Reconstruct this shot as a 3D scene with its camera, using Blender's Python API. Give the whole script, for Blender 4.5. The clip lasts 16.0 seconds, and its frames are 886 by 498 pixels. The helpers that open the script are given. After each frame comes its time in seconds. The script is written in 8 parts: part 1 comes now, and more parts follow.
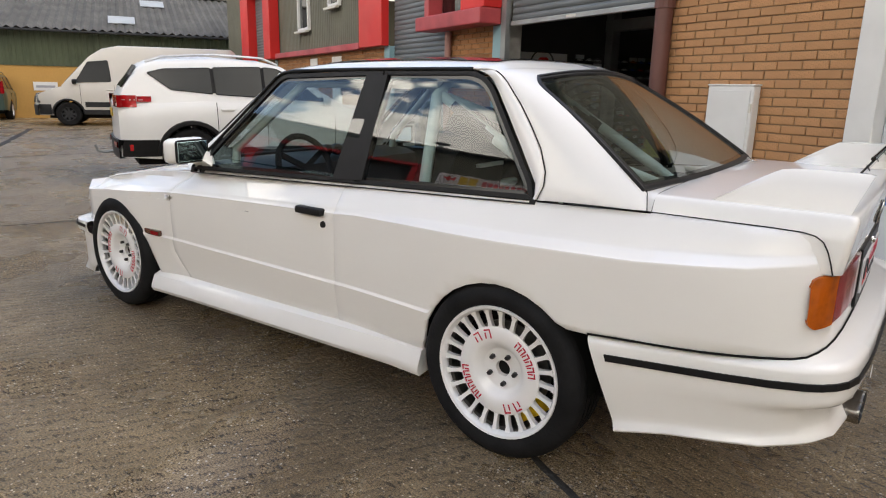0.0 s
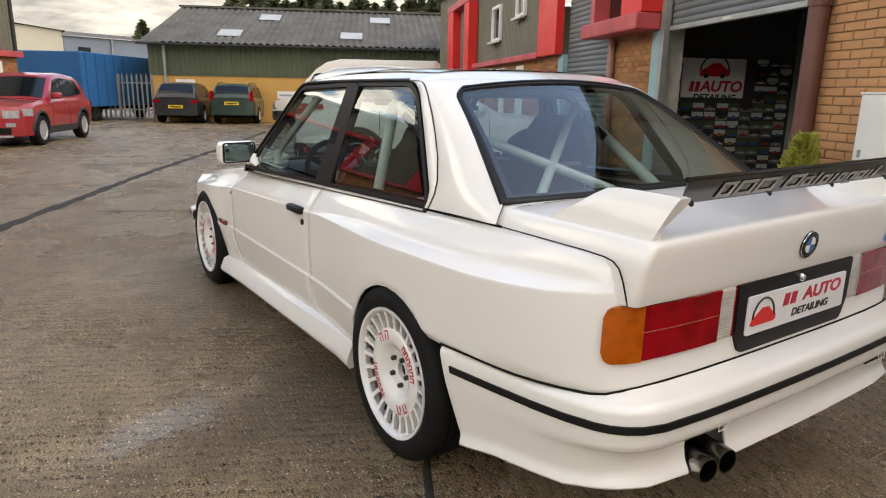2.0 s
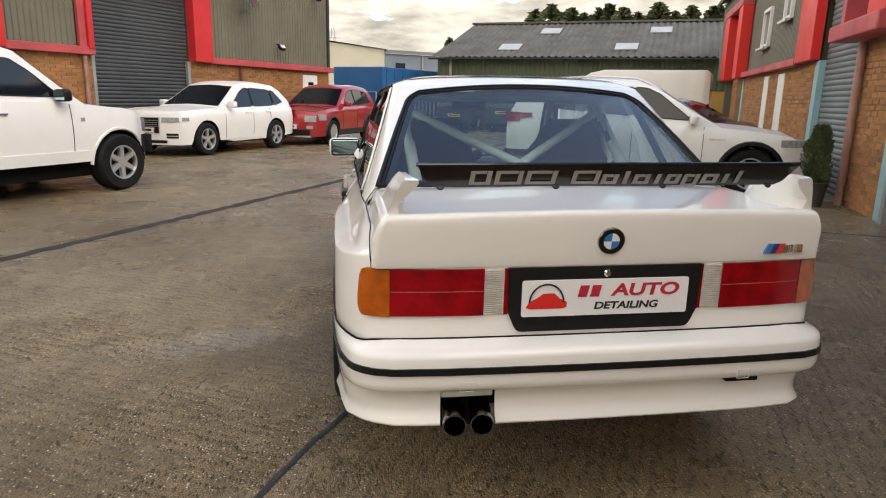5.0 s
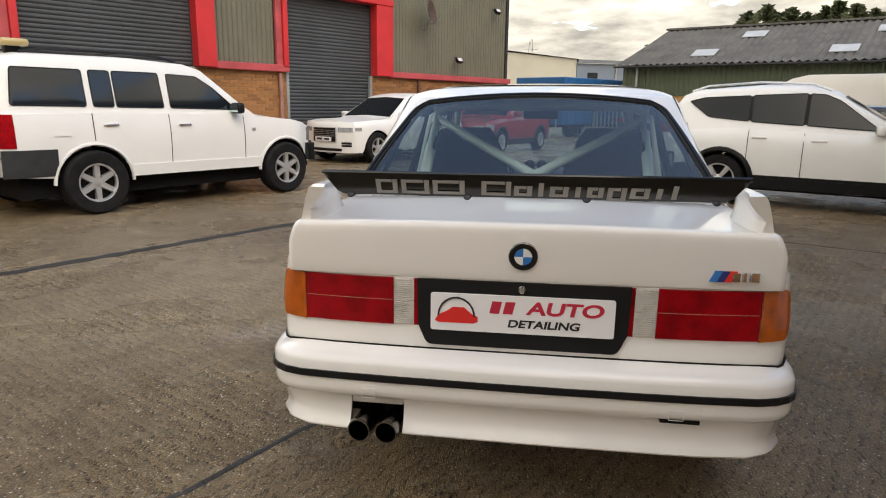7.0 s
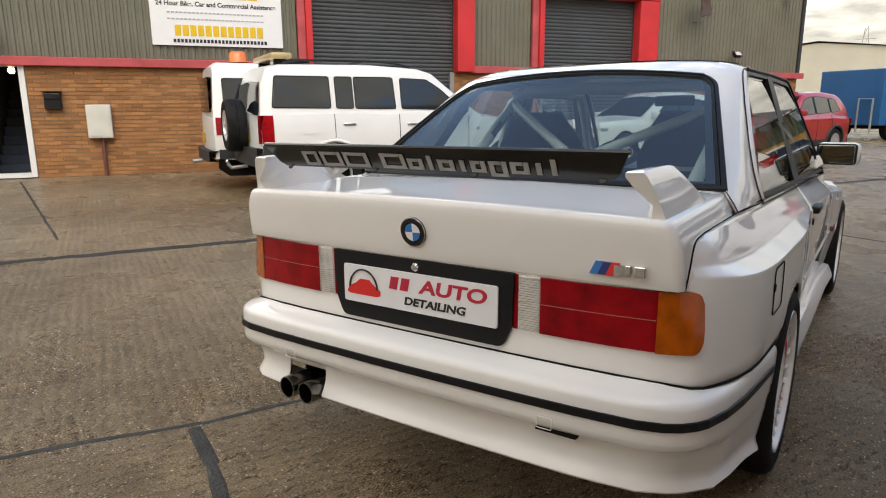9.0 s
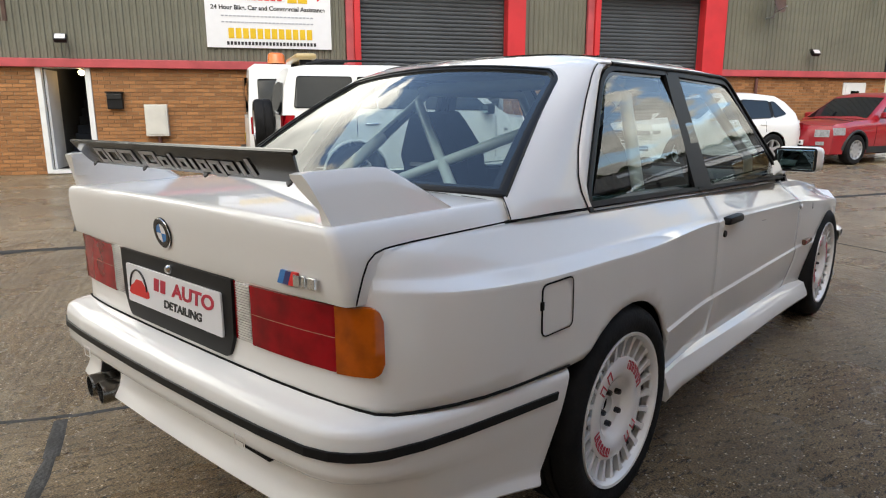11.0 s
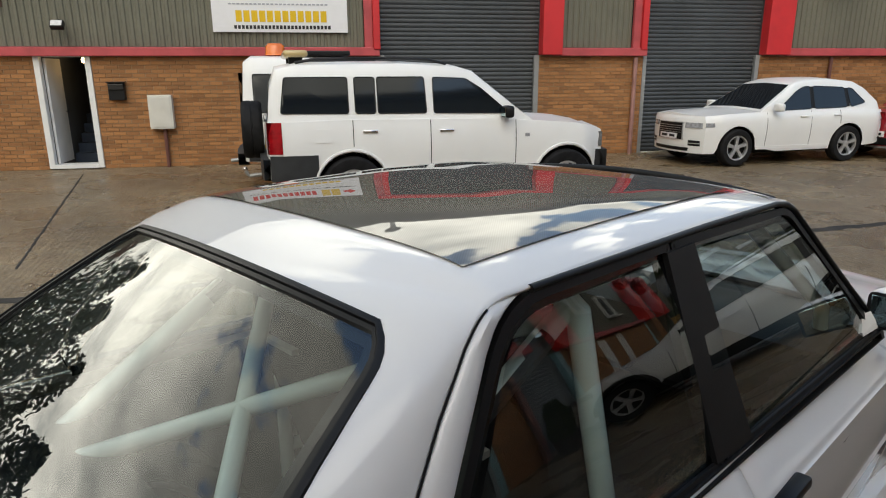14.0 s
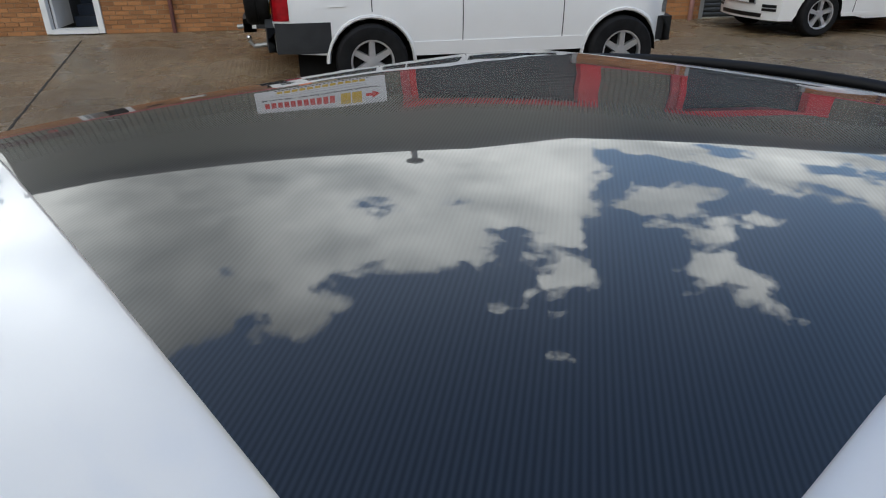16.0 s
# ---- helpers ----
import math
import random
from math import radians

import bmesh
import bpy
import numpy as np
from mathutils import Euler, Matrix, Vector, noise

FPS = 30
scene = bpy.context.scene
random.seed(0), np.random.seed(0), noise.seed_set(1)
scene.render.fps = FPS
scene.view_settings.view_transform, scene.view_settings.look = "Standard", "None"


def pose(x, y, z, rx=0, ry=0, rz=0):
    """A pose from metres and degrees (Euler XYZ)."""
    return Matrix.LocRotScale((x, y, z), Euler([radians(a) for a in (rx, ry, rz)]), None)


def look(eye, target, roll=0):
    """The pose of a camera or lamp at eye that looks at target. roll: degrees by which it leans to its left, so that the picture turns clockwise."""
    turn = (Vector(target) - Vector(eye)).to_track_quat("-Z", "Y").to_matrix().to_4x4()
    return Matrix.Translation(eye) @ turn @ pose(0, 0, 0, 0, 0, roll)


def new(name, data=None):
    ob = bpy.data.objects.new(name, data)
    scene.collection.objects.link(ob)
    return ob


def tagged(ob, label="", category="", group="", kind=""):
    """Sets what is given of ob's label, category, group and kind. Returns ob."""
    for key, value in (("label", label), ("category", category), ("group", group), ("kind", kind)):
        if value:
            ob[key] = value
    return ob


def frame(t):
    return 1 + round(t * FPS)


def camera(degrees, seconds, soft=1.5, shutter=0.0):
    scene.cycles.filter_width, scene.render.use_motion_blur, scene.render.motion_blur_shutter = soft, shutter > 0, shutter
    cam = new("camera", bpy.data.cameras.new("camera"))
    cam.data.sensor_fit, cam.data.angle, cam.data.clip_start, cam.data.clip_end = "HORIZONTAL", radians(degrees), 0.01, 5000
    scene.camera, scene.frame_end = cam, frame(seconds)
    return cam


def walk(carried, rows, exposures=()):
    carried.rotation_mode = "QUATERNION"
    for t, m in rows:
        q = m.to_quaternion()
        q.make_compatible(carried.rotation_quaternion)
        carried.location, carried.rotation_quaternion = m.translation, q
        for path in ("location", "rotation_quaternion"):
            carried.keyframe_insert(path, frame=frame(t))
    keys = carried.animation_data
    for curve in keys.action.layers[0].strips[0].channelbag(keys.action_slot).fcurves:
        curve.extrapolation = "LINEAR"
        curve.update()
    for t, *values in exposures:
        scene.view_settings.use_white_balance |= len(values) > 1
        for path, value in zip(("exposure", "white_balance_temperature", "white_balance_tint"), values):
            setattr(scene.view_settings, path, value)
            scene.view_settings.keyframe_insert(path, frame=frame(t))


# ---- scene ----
cam = camera(68.6, 16.0, soft=1.1)
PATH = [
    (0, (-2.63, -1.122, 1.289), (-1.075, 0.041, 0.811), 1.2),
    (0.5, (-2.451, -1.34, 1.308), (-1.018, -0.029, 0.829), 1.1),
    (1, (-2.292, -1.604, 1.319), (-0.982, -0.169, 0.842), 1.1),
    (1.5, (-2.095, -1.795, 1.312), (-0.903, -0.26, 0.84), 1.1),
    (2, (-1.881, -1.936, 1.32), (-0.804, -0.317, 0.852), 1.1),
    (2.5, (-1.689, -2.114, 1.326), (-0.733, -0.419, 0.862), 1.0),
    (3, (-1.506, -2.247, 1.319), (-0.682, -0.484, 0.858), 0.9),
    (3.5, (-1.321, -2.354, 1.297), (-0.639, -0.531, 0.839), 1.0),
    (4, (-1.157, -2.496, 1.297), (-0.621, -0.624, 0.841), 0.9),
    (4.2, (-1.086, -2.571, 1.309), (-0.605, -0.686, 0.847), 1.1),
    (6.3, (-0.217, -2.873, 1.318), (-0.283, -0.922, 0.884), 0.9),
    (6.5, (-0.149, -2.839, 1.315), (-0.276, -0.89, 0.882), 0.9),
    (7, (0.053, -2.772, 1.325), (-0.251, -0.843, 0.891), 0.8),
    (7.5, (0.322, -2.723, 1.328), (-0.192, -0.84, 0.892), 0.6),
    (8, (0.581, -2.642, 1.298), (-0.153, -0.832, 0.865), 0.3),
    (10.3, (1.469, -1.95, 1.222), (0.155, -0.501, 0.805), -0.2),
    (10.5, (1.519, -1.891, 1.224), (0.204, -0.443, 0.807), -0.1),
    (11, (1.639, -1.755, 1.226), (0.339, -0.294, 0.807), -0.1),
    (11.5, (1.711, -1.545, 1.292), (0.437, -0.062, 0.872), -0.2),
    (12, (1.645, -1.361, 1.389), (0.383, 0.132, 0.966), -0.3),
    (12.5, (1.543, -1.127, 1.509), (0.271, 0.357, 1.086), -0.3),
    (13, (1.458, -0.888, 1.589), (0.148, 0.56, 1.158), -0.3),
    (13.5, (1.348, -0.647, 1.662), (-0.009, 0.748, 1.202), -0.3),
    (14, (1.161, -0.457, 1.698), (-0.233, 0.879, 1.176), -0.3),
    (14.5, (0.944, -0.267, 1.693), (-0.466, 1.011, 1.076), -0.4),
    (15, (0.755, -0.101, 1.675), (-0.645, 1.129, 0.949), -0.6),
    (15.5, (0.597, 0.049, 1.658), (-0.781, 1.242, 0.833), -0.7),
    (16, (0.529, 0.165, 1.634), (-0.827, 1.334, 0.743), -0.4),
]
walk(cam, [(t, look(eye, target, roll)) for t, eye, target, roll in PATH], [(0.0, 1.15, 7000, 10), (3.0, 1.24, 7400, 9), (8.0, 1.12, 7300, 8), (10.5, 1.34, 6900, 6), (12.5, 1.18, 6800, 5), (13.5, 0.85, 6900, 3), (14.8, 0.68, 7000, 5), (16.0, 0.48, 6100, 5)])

# ---- light ----
SUN_ELEV, SUN_AZ = radians(48), radians(140)
BREAK_ELEV, BREAK_AZ = radians(17), radians(-108)
world = bpy.data.worlds.new("sky_world")
scene.world = world
world.use_nodes = True
wt = world.node_tree
wt.nodes.clear()


def wnode(kind, **values):
    n = wt.nodes.new(kind)
    for k, v in values.items():
        n.inputs[k].default_value = v
    return n


w_out, w_bg = wnode("ShaderNodeOutputWorld"), wnode("ShaderNodeBackground", Strength=0.16)
w_sky = wnode("ShaderNodeTexSky")
w_sky.sky_type, w_sky.sun_disc, w_sky.sun_elevation, w_sky.sun_rotation = "NISHITA", False, SUN_ELEV, SUN_AZ
w_co = wnode("ShaderNodeTexCoord")
w_sep = wnode("ShaderNodeSeparateXYZ")
wt.links.new(w_co.outputs["Generated"], w_sep.inputs[0])
# a flat cloud layer seen from below: the direction divided by its height
w_h = wnode("ShaderNodeMath")
w_h.operation = "ADD"
w_h.inputs[1].default_value = 0.16
wt.links.new(w_sep.outputs[2], w_h.inputs[0])
w_div = wnode("ShaderNodeVectorMath")
w_div.operation = "DIVIDE"
wt.links.new(w_co.outputs["Generated"], w_div.inputs[0])
w_comb = wnode("ShaderNodeCombineXYZ")
for i in range(3):
    wt.links.new(w_h.outputs[0], w_comb.inputs[i])
wt.links.new(w_comb.outputs[0], w_div.inputs[1])
w_noise = wnode("ShaderNodeTexNoise", Scale=2.9, Detail=10.0, Roughness=0.56, Distortion=0.1)
wt.links.new(w_div.outputs[0], w_noise.inputs["Vector"])
w_grad = wnode("ShaderNodeMapRange")
for k, v in (("From Min", 0.05), ("From Max", 0.75), ("To Min", 0.50), ("To Max", -0.14)):
    w_grad.inputs[k].default_value = v
wt.links.new(w_sep.outputs[2], w_grad.inputs["Value"])
w_sum = wnode("ShaderNodeMath")
w_sum.operation = "ADD"
wt.links.new(w_noise.outputs["Fac"], w_sum.inputs[0])
wt.links.new(w_grad.outputs[0], w_sum.inputs[1])
# more cloud towards the south-west
w_dot = wnode("ShaderNodeVectorMath")
w_dot.operation = "DOT_PRODUCT"
w_dot.inputs[1].default_value = (-0.15, -0.22, 0.0)
wt.links.new(w_co.outputs["Generated"], w_dot.inputs[0])
w_sum2 = wnode("ShaderNodeMath")
w_sum2.operation = "ADD"
wt.links.new(w_sum.outputs[0], w_sum2.inputs[0])
wt.links.new(w_dot.outputs["Value"], w_sum2.inputs[1])
w_ramp = wnode("ShaderNodeValToRGB")
w_ramp.color_ramp.elements[0].position, w_ramp.color_ramp.elements[1].position = 0.54, 0.585
wt.links.new(w_sum2.outputs[0], w_ramp.inputs[0])
w_n2 = wnode("ShaderNodeTexNoise", Scale=2.6, Detail=5.0, Roughness=0.6)
wt.links.new(w_div.outputs[0], w_n2.inputs["Vector"])
w_cl = wnode("ShaderNodeValToRGB")
w_cl.color_ramp.elements[0].position, w_cl.color_ramp.elements[1].position = 0.33, 0.66
w_cl.color_ramp.elements[0].color, w_cl.color_ramp.elements[1].color = (4.2, 4.2, 4.1, 1), (9.8, 9.5, 9.0, 1)
wt.links.new(w_n2.outputs["Fac"], w_cl.inputs[0])
w_mix = wnode("ShaderNodeMix")
w_mix.data_type = "RGBA"
wt.links.new(w_ramp.outputs[0], w_mix.inputs[0])
wt.links.new(w_sky.outputs[0], w_mix.inputs[6])
# thinner, duller cloud low down, brighter overhead
w_el = wnode("ShaderNodeMapRange")
for k, v in (("From Min", 0.04), ("From Max", 0.55), ("To Min", 0.27), ("To Max", 0.85)):
    w_el.inputs[k].default_value = v
wt.links.new(w_sep.outputs[2], w_el.inputs["Value"])
w_mul = wnode("ShaderNodeVectorMath")
w_mul.operation = "SCALE"
wt.links.new(w_cl.outputs[0], w_mul.inputs[0])
wt.links.new(w_el.outputs[0], w_mul.inputs["Scale"])
# brighter cloud about the break in the west
w_sd = wnode("ShaderNodeVectorMath")
w_sd.operation = "DOT_PRODUCT"
w_sd.inputs[1].default_value = (math.sin(BREAK_AZ) * math.cos(BREAK_ELEV), math.cos(BREAK_AZ) * math.cos(BREAK_ELEV), math.sin(BREAK_ELEV))
wt.links.new(w_co.outputs["Generated"], w_sd.inputs[0])
w_gl = wnode("ShaderNodeMapRange")
w_gl.interpolation_type = "SMOOTHSTEP"
for k, v in (("From Min", 0.87), ("From Max", 1.0), ("To Min", 1.0), ("To Max", 3.2)):
    w_gl.inputs[k].default_value = v
wt.links.new(w_sd.outputs["Value"], w_gl.inputs["Value"])
w_mul2 = wnode("ShaderNodeVectorMath")
w_mul2.operation = "SCALE"
wt.links.new(w_mul.outputs[0], w_mul2.inputs[0])
wt.links.new(w_gl.outputs[0], w_mul2.inputs["Scale"])
# a dull grey bank above the break, and sunlit heaps of cloud in the north-west
w_last = w_mul2
for elev, az, near_, gain in ((45, -122, 0.84, 0.5), (22, -36, 0.80, 2.3)):
    w_bd = wnode("ShaderNodeVectorMath")
    w_bd.operation = "DOT_PRODUCT"
    w_bd.inputs[1].default_value = (math.sin(radians(az)) * math.cos(radians(elev)), math.cos(radians(az)) * math.cos(radians(elev)), math.sin(radians(elev)))
    wt.links.new(w_co.outputs["Generated"], w_bd.inputs[0])
    w_bk = wnode("ShaderNodeMapRange")
    w_bk.interpolation_type = "SMOOTHSTEP"
    for k, v in (("From Min", near_), ("From Max", 0.98), ("To Min", 1.0), ("To Max", gain)):
        w_bk.inputs[k].default_value = v
    wt.links.new(w_bd.outputs["Value"], w_bk.inputs["Value"])
    w_sc = wnode("ShaderNodeVectorMath")
    w_sc.operation = "SCALE"
    wt.links.new(w_last.outputs[0], w_sc.inputs[0])
    wt.links.new(w_bk.outputs[0], w_sc.inputs["Scale"])
    w_last = w_sc
wt.links.new(w_last.outputs[0], w_mix.inputs[7])
wt.links.new(w_mix.outputs[2], w_bg.inputs[0])
wt.links.new(w_bg.outputs[0], w_out.inputs[0])

sun_data = bpy.data.lights.new("sun", "SUN")
sun_data.energy, sun_data.angle, sun_data.color = 0.75, radians(60), (1.0, 0.93, 0.84)
sun = new("sun", sun_data)
sun.matrix_world = look((math.sin(SUN_AZ) * 60, math.cos(SUN_AZ) * 60, 60 * math.tan(SUN_ELEV)), (0, 0, 0))

# ---- materials ----
def mat(name, color, rough=0.5, metal=0.0, var=0.0, scale=8.0, fine=0.0, fine_scale=120.0, bump=0.0, bump_scale=60.0, coat=0.0, rvar=0.0, tint=None, rand=0.0):
    """A surface: base colour with stains (var, scale) and grain (fine), relief (bump) and uneven gloss (rvar)."""
    m = bpy.data.materials.new(name)
    m.use_nodes = True
    nt = m.node_tree
    b = nt.nodes["Principled BSDF"]
    b.inputs["Base Color"].default_value = (*color, 1)
    b.inputs["Roughness"].default_value, b.inputs["Metallic"].default_value = rough, metal
    if coat:
        b.inputs["Coat Weight"].default_value, b.inputs["Coat Roughness"].default_value = coat, 0.03
    co = nt.nodes.new("ShaderNodeTexCoord").outputs["Object"]
    last = None

    def tex(sc, detail=5.0):
        n = nt.nodes.new("ShaderNodeTexNoise")
        n.inputs["Scale"].default_value, n.inputs["Detail"].default_value = sc, detail
        nt.links.new(co, n.inputs["Vector"])
        return n.outputs["Fac"]

    def shade(fac, lo, hi, other):
        nonlocal last
        r = nt.nodes.new("ShaderNodeMapRange")
        r.inputs["From Min"].default_value, r.inputs["From Max"].default_value = lo, hi
        nt.links.new(fac, r.inputs["Value"])
        x = nt.nodes.new("ShaderNodeMix")
        x.data_type = "RGBA"
        nt.links.new(r.outputs[0], x.inputs[0])
        if last is None:
            x.inputs[6].default_value = (*color, 1)
        else:
            nt.links.new(last, x.inputs[6])
        x.inputs[7].default_value = (*other, 1)
        last = x.outputs[2]

    if var:
        shade(tex(scale), 0.4, 0.75, tint or tuple(c * (1 - var) for c in color))
    if fine:
        shade(tex(fine_scale, 2.0), 0.45, 0.7, tuple(min(1, c * (1 - fine)) for c in color))
    if rand:
        oi = nt.nodes.new("ShaderNodeObjectInfo")
        shade(oi.outputs["Random"], 0.0, 1.0, tuple(c * (1 - rand) for c in color))
    if last is not None:
        nt.links.new(last, b.inputs["Base Color"])
    if rvar:
        r = nt.nodes.new("ShaderNodeMapRange")
        r.inputs["From Min"].default_value, r.inputs["From Max"].default_value = 0.35, 0.7
        r.inputs["To Min"].default_value, r.inputs["To Max"].default_value = rough, min(1, rough + rvar)
        nt.links.new(tex(scale * 0.7), r.inputs["Value"])
        nt.links.new(r.outputs[0], b.inputs["Roughness"])
    if bump:
        bp = nt.nodes.new("ShaderNodeBump")
        bp.inputs["Strength"].default_value, bp.inputs["Distance"].default_value = bump, 0.02
        nt.links.new(tex(bump_scale, 3.0), bp.inputs["Height"])
        nt.links.new(bp.outputs[0], b.inputs["Normal"])
    return m


def glass_mat(name, color, rough=0.0):
    """A thin pane, alike from both sides: mirror-like by its angle, the rest seen through with a tint."""
    m = bpy.data.materials.new(name)
    m.use_nodes = True
    nt = m.node_tree
    nt.nodes.clear()
    out = nt.nodes.new("ShaderNodeOutputMaterial")
    lw = nt.nodes.new("ShaderNodeLayerWeight")
    lw.inputs["Blend"].default_value = 0.5
    pw = nt.nodes.new("ShaderNodeMath")
    pw.operation = "POWER"
    nt.links.new(lw.outputs["Facing"], pw.inputs[0])
    pw.inputs[1].default_value = 3.5
    fr = nt.nodes.new("ShaderNodeMapRange")
    fr.inputs["To Min"].default_value, fr.inputs["To Max"].default_value = 0.11, 1.0
    nt.links.new(pw.outputs[0], fr.inputs["Value"])
    gl = nt.nodes.new("ShaderNodeBsdfGlossy")
    gl.inputs["Roughness"].default_value = rough
    tr = nt.nodes.new("ShaderNodeBsdfTransparent")
    tr.inputs[0].default_value = (*color, 1)
    mx = nt.nodes.new("ShaderNodeMixShader")
    nt.links.new(fr.outputs[0], mx.inputs[0])
    nt.links.new(tr.outputs[0], mx.inputs[1])
    nt.links.new(gl.outputs[0], mx.inputs[2])
    nt.links.new(mx.outputs[0], out.inputs[0])
    return m


M = {}
M["paint"] = mat("white_car_paint", (0.81, 0.79, 0.765), 0.5, coat=1.0, var=0.02, scale=3.0)
M["paint2"] = mat("white_vehicle_paint", (0.78, 0.78, 0.77), 0.35, coat=0.35, var=0.05, scale=2.0)
M["red_paint_car"] = mat("red_vehicle_paint", (0.33, 0.012, 0.022), 0.3, coat=1.0, var=0.1, scale=2.0)
M["dark_paint"] = mat("dark_grey_vehicle_paint", (0.025, 0.027, 0.032), 0.3, coat=0.8, var=0.2, scale=2.0)
M["green_paint"] = mat("dark_green_vehicle_paint", (0.02, 0.05, 0.042), 0.32, coat=0.8, var=0.2, scale=2.0)
M["black"] = mat("black_trim", (0.012, 0.012, 0.013), 0.42, var=0.3, scale=12)
M["gloss_black"] = mat("gloss_black", (0.006, 0.006, 0.007), 0.16, coat=0.15)
M["cladplastic"] = mat("grey_black_plastic", (0.035, 0.037, 0.04), 0.55, var=0.3, scale=6, bump=0.05, bump_scale=300)
M["rubber"] = mat("tyre_rubber", (0.014, 0.014, 0.015), 0.62, var=0.5, scale=9, bump=0.12, bump_scale=90, rvar=0.2)
# near-black of the linings; also laid into seams and gaps as their shade
M["dark"] = mat("lining_and_gap_shade", (0.01, 0.01, 0.01), 0.8, var=0.3, scale=5)
M["glass"] = glass_mat("car_glass", (0.66, 0.75, 0.75))
M["tint"] = glass_mat("tinted_glass", (0.10, 0.11, 0.12))
M["chrome"] = mat("chrome", (0.75, 0.75, 0.76), 0.08, metal=1.0, var=0.1, scale=20)
M["alloy"] = mat("silver_alloy", (0.66, 0.67, 0.69), 0.34, metal=0.75, var=0.2, scale=14)
M["wheel"] = mat("white_wheel_enamel", (0.83, 0.82, 0.82), 0.25, coat=0.6, var=0.04, scale=10)
M["redletter"] = mat("red_lettering", (0.50, 0.02, 0.05), 0.4, var=0.1, scale=20)
M["amber"] = mat("amber_lens", (0.46, 0.092, 0.003), 0.15, coat=0.5, var=0.35, scale=30)
M["redlens"] = mat("red_lens", (0.30, 0.003, 0.008), 0.16, coat=0.08, var=0.5, scale=14)
M["brightred"] = mat("bright_red_lamp_lens", (0.52, 0.012, 0.016), 0.14, coat=0.7, var=0.5, scale=20)
M["clearlens"] = mat("clear_ribbed_lens", (0.70, 0.67, 0.64), 0.15, coat=1.0, var=0.25, scale=30)
M["cage"] = mat("pale_grey_cage_tube", (0.60, 0.66, 0.62), 0.35, coat=0.4, var=0.05, scale=8)
M["fabric"] = mat("black_seat_fabric", (0.014, 0.014, 0.017), 0.9, fine=0.5, fine_scale=300, bump=0.2, bump_scale=400)
M["silvertext"] = mat("silver_lettering", (0.36, 0.35, 0.34), 0.4, var=0.1, scale=20)
M["plate"] = mat("white_plate", (0.78, 0.78, 0.80), 0.3, coat=0.4, var=0.03, scale=10)
M["yellowplate"] = mat("yellow_plate", (0.75, 0.50, 0.03), 0.35, var=0.05, scale=10)
M["blackletter"] = mat("black_lettering", (0.012, 0.012, 0.015), 0.45)
M["blue"] = mat("blue_enamel", (0.03, 0.18, 0.50), 0.25, coat=0.5)
M["navy"] = mat("navy_enamel", (0.02, 0.03, 0.16), 0.25, coat=0.5)
M["yellow"] = mat("yellow_enamel", (0.72, 0.46, 0.01), 0.4, var=0.08, scale=8)
M["orange"] = mat("orange_lens", (0.70, 0.16, 0.02), 0.25, coat=0.6)
M["clad"] = mat("olive_grey_cladding", (0.155, 0.150, 0.112), 0.55, var=0.25, scale=1.2, fine=0.12, fine_scale=30, rvar=0.2, bump=0.05, bump_scale=30)
M["redsteel"] = mat("red_painted_steel", (0.58, 0.022, 0.028), 0.42, var=0.25, scale=1.6, rvar=0.2)
M["redfresh"] = mat("bright_red_panel", (0.68, 0.022, 0.020), 0.38, var=0.12, scale=1.6, rvar=0.2)
M["pink"] = mat("faded_red_ledge", (0.50, 0.075, 0.085), 0.45, var=0.35, scale=2.5, rvar=0.2)
M["shutter"] = mat("grey_roller_shutter", (0.165, 0.18, 0.19), 0.5, metal=0.25, var=0.25, scale=0.9, rvar=0.2)
M["shutter2"] = mat("dark_roller_shutter", (0.060, 0.066, 0.072), 0.5, metal=0.2, var=0.25, scale=0.9, rvar=0.2)
M["brick"] = mat("buff_brick", (0.54, 0.285, 0.132), 0.85, var=0.22, scale=14, fine=0.3, fine_scale=90, bump=0.35, bump_scale=120, rand=0.20)
M["mortar"] = mat("mortar", (0.30, 0.20, 0.12), 0.95, var=0.25, scale=5, bump=0.3, bump_scale=150)
M["teal"] = mat("pale_blue_jamb", (0.25, 0.42, 0.47), 0.5, var=0.15, scale=3)
M["pipe"] = mat("brown_downpipe", (0.135, 0.052, 0.042), 0.5, var=0.3, scale=4)
M["fadedpipe"] = mat("faded_pink_downpipe", (0.36, 0.19, 0.165), 0.5, var=0.4, scale=4)
M["whitepvc"] = mat("white_plastic", (0.74, 0.74, 0.73), 0.4, var=0.1, scale=3)
M["metercase"] = mat("grey_white_meter_box", (0.62, 0.60, 0.54), 0.5, var=0.12, scale=4)
M["asbestos"] = mat("weathered_roof_sheet", (0.125, 0.12, 0.11), 0.95, var=0.55, scale=1.1, fine=0.4, fine_scale=12, bump=0.3, bump_scale=20)
M["skylight"] = mat("rooflight_sheet", (0.40, 0.42, 0.43), 0.5, var=0.2, scale=2)
M["greenclad"] = mat("dull_green_cladding", (0.085, 0.105, 0.062), 0.6, var=0.3, scale=0.8, rvar=0.2)
M["yellowwall"] = mat("yellow_painted_wall", (0.58, 0.33, 0.095), 0.8, var=0.16, scale=0.7, fine=0.1, fine_scale=20, bump=0.15, bump_scale=14)
M["bluegrey"] = mat("blue_grey_cladding", (0.17, 0.21, 0.27), 0.55, var=0.15, scale=0.6)
M["creamclad"] = mat("cream_cladding", (0.52, 0.50, 0.42), 0.55, var=0.12, scale=0.6)
M["bluebox"] = mat("blue_lorry_body", (0.02, 0.115, 0.30), 0.4, var=0.2, scale=0.8)
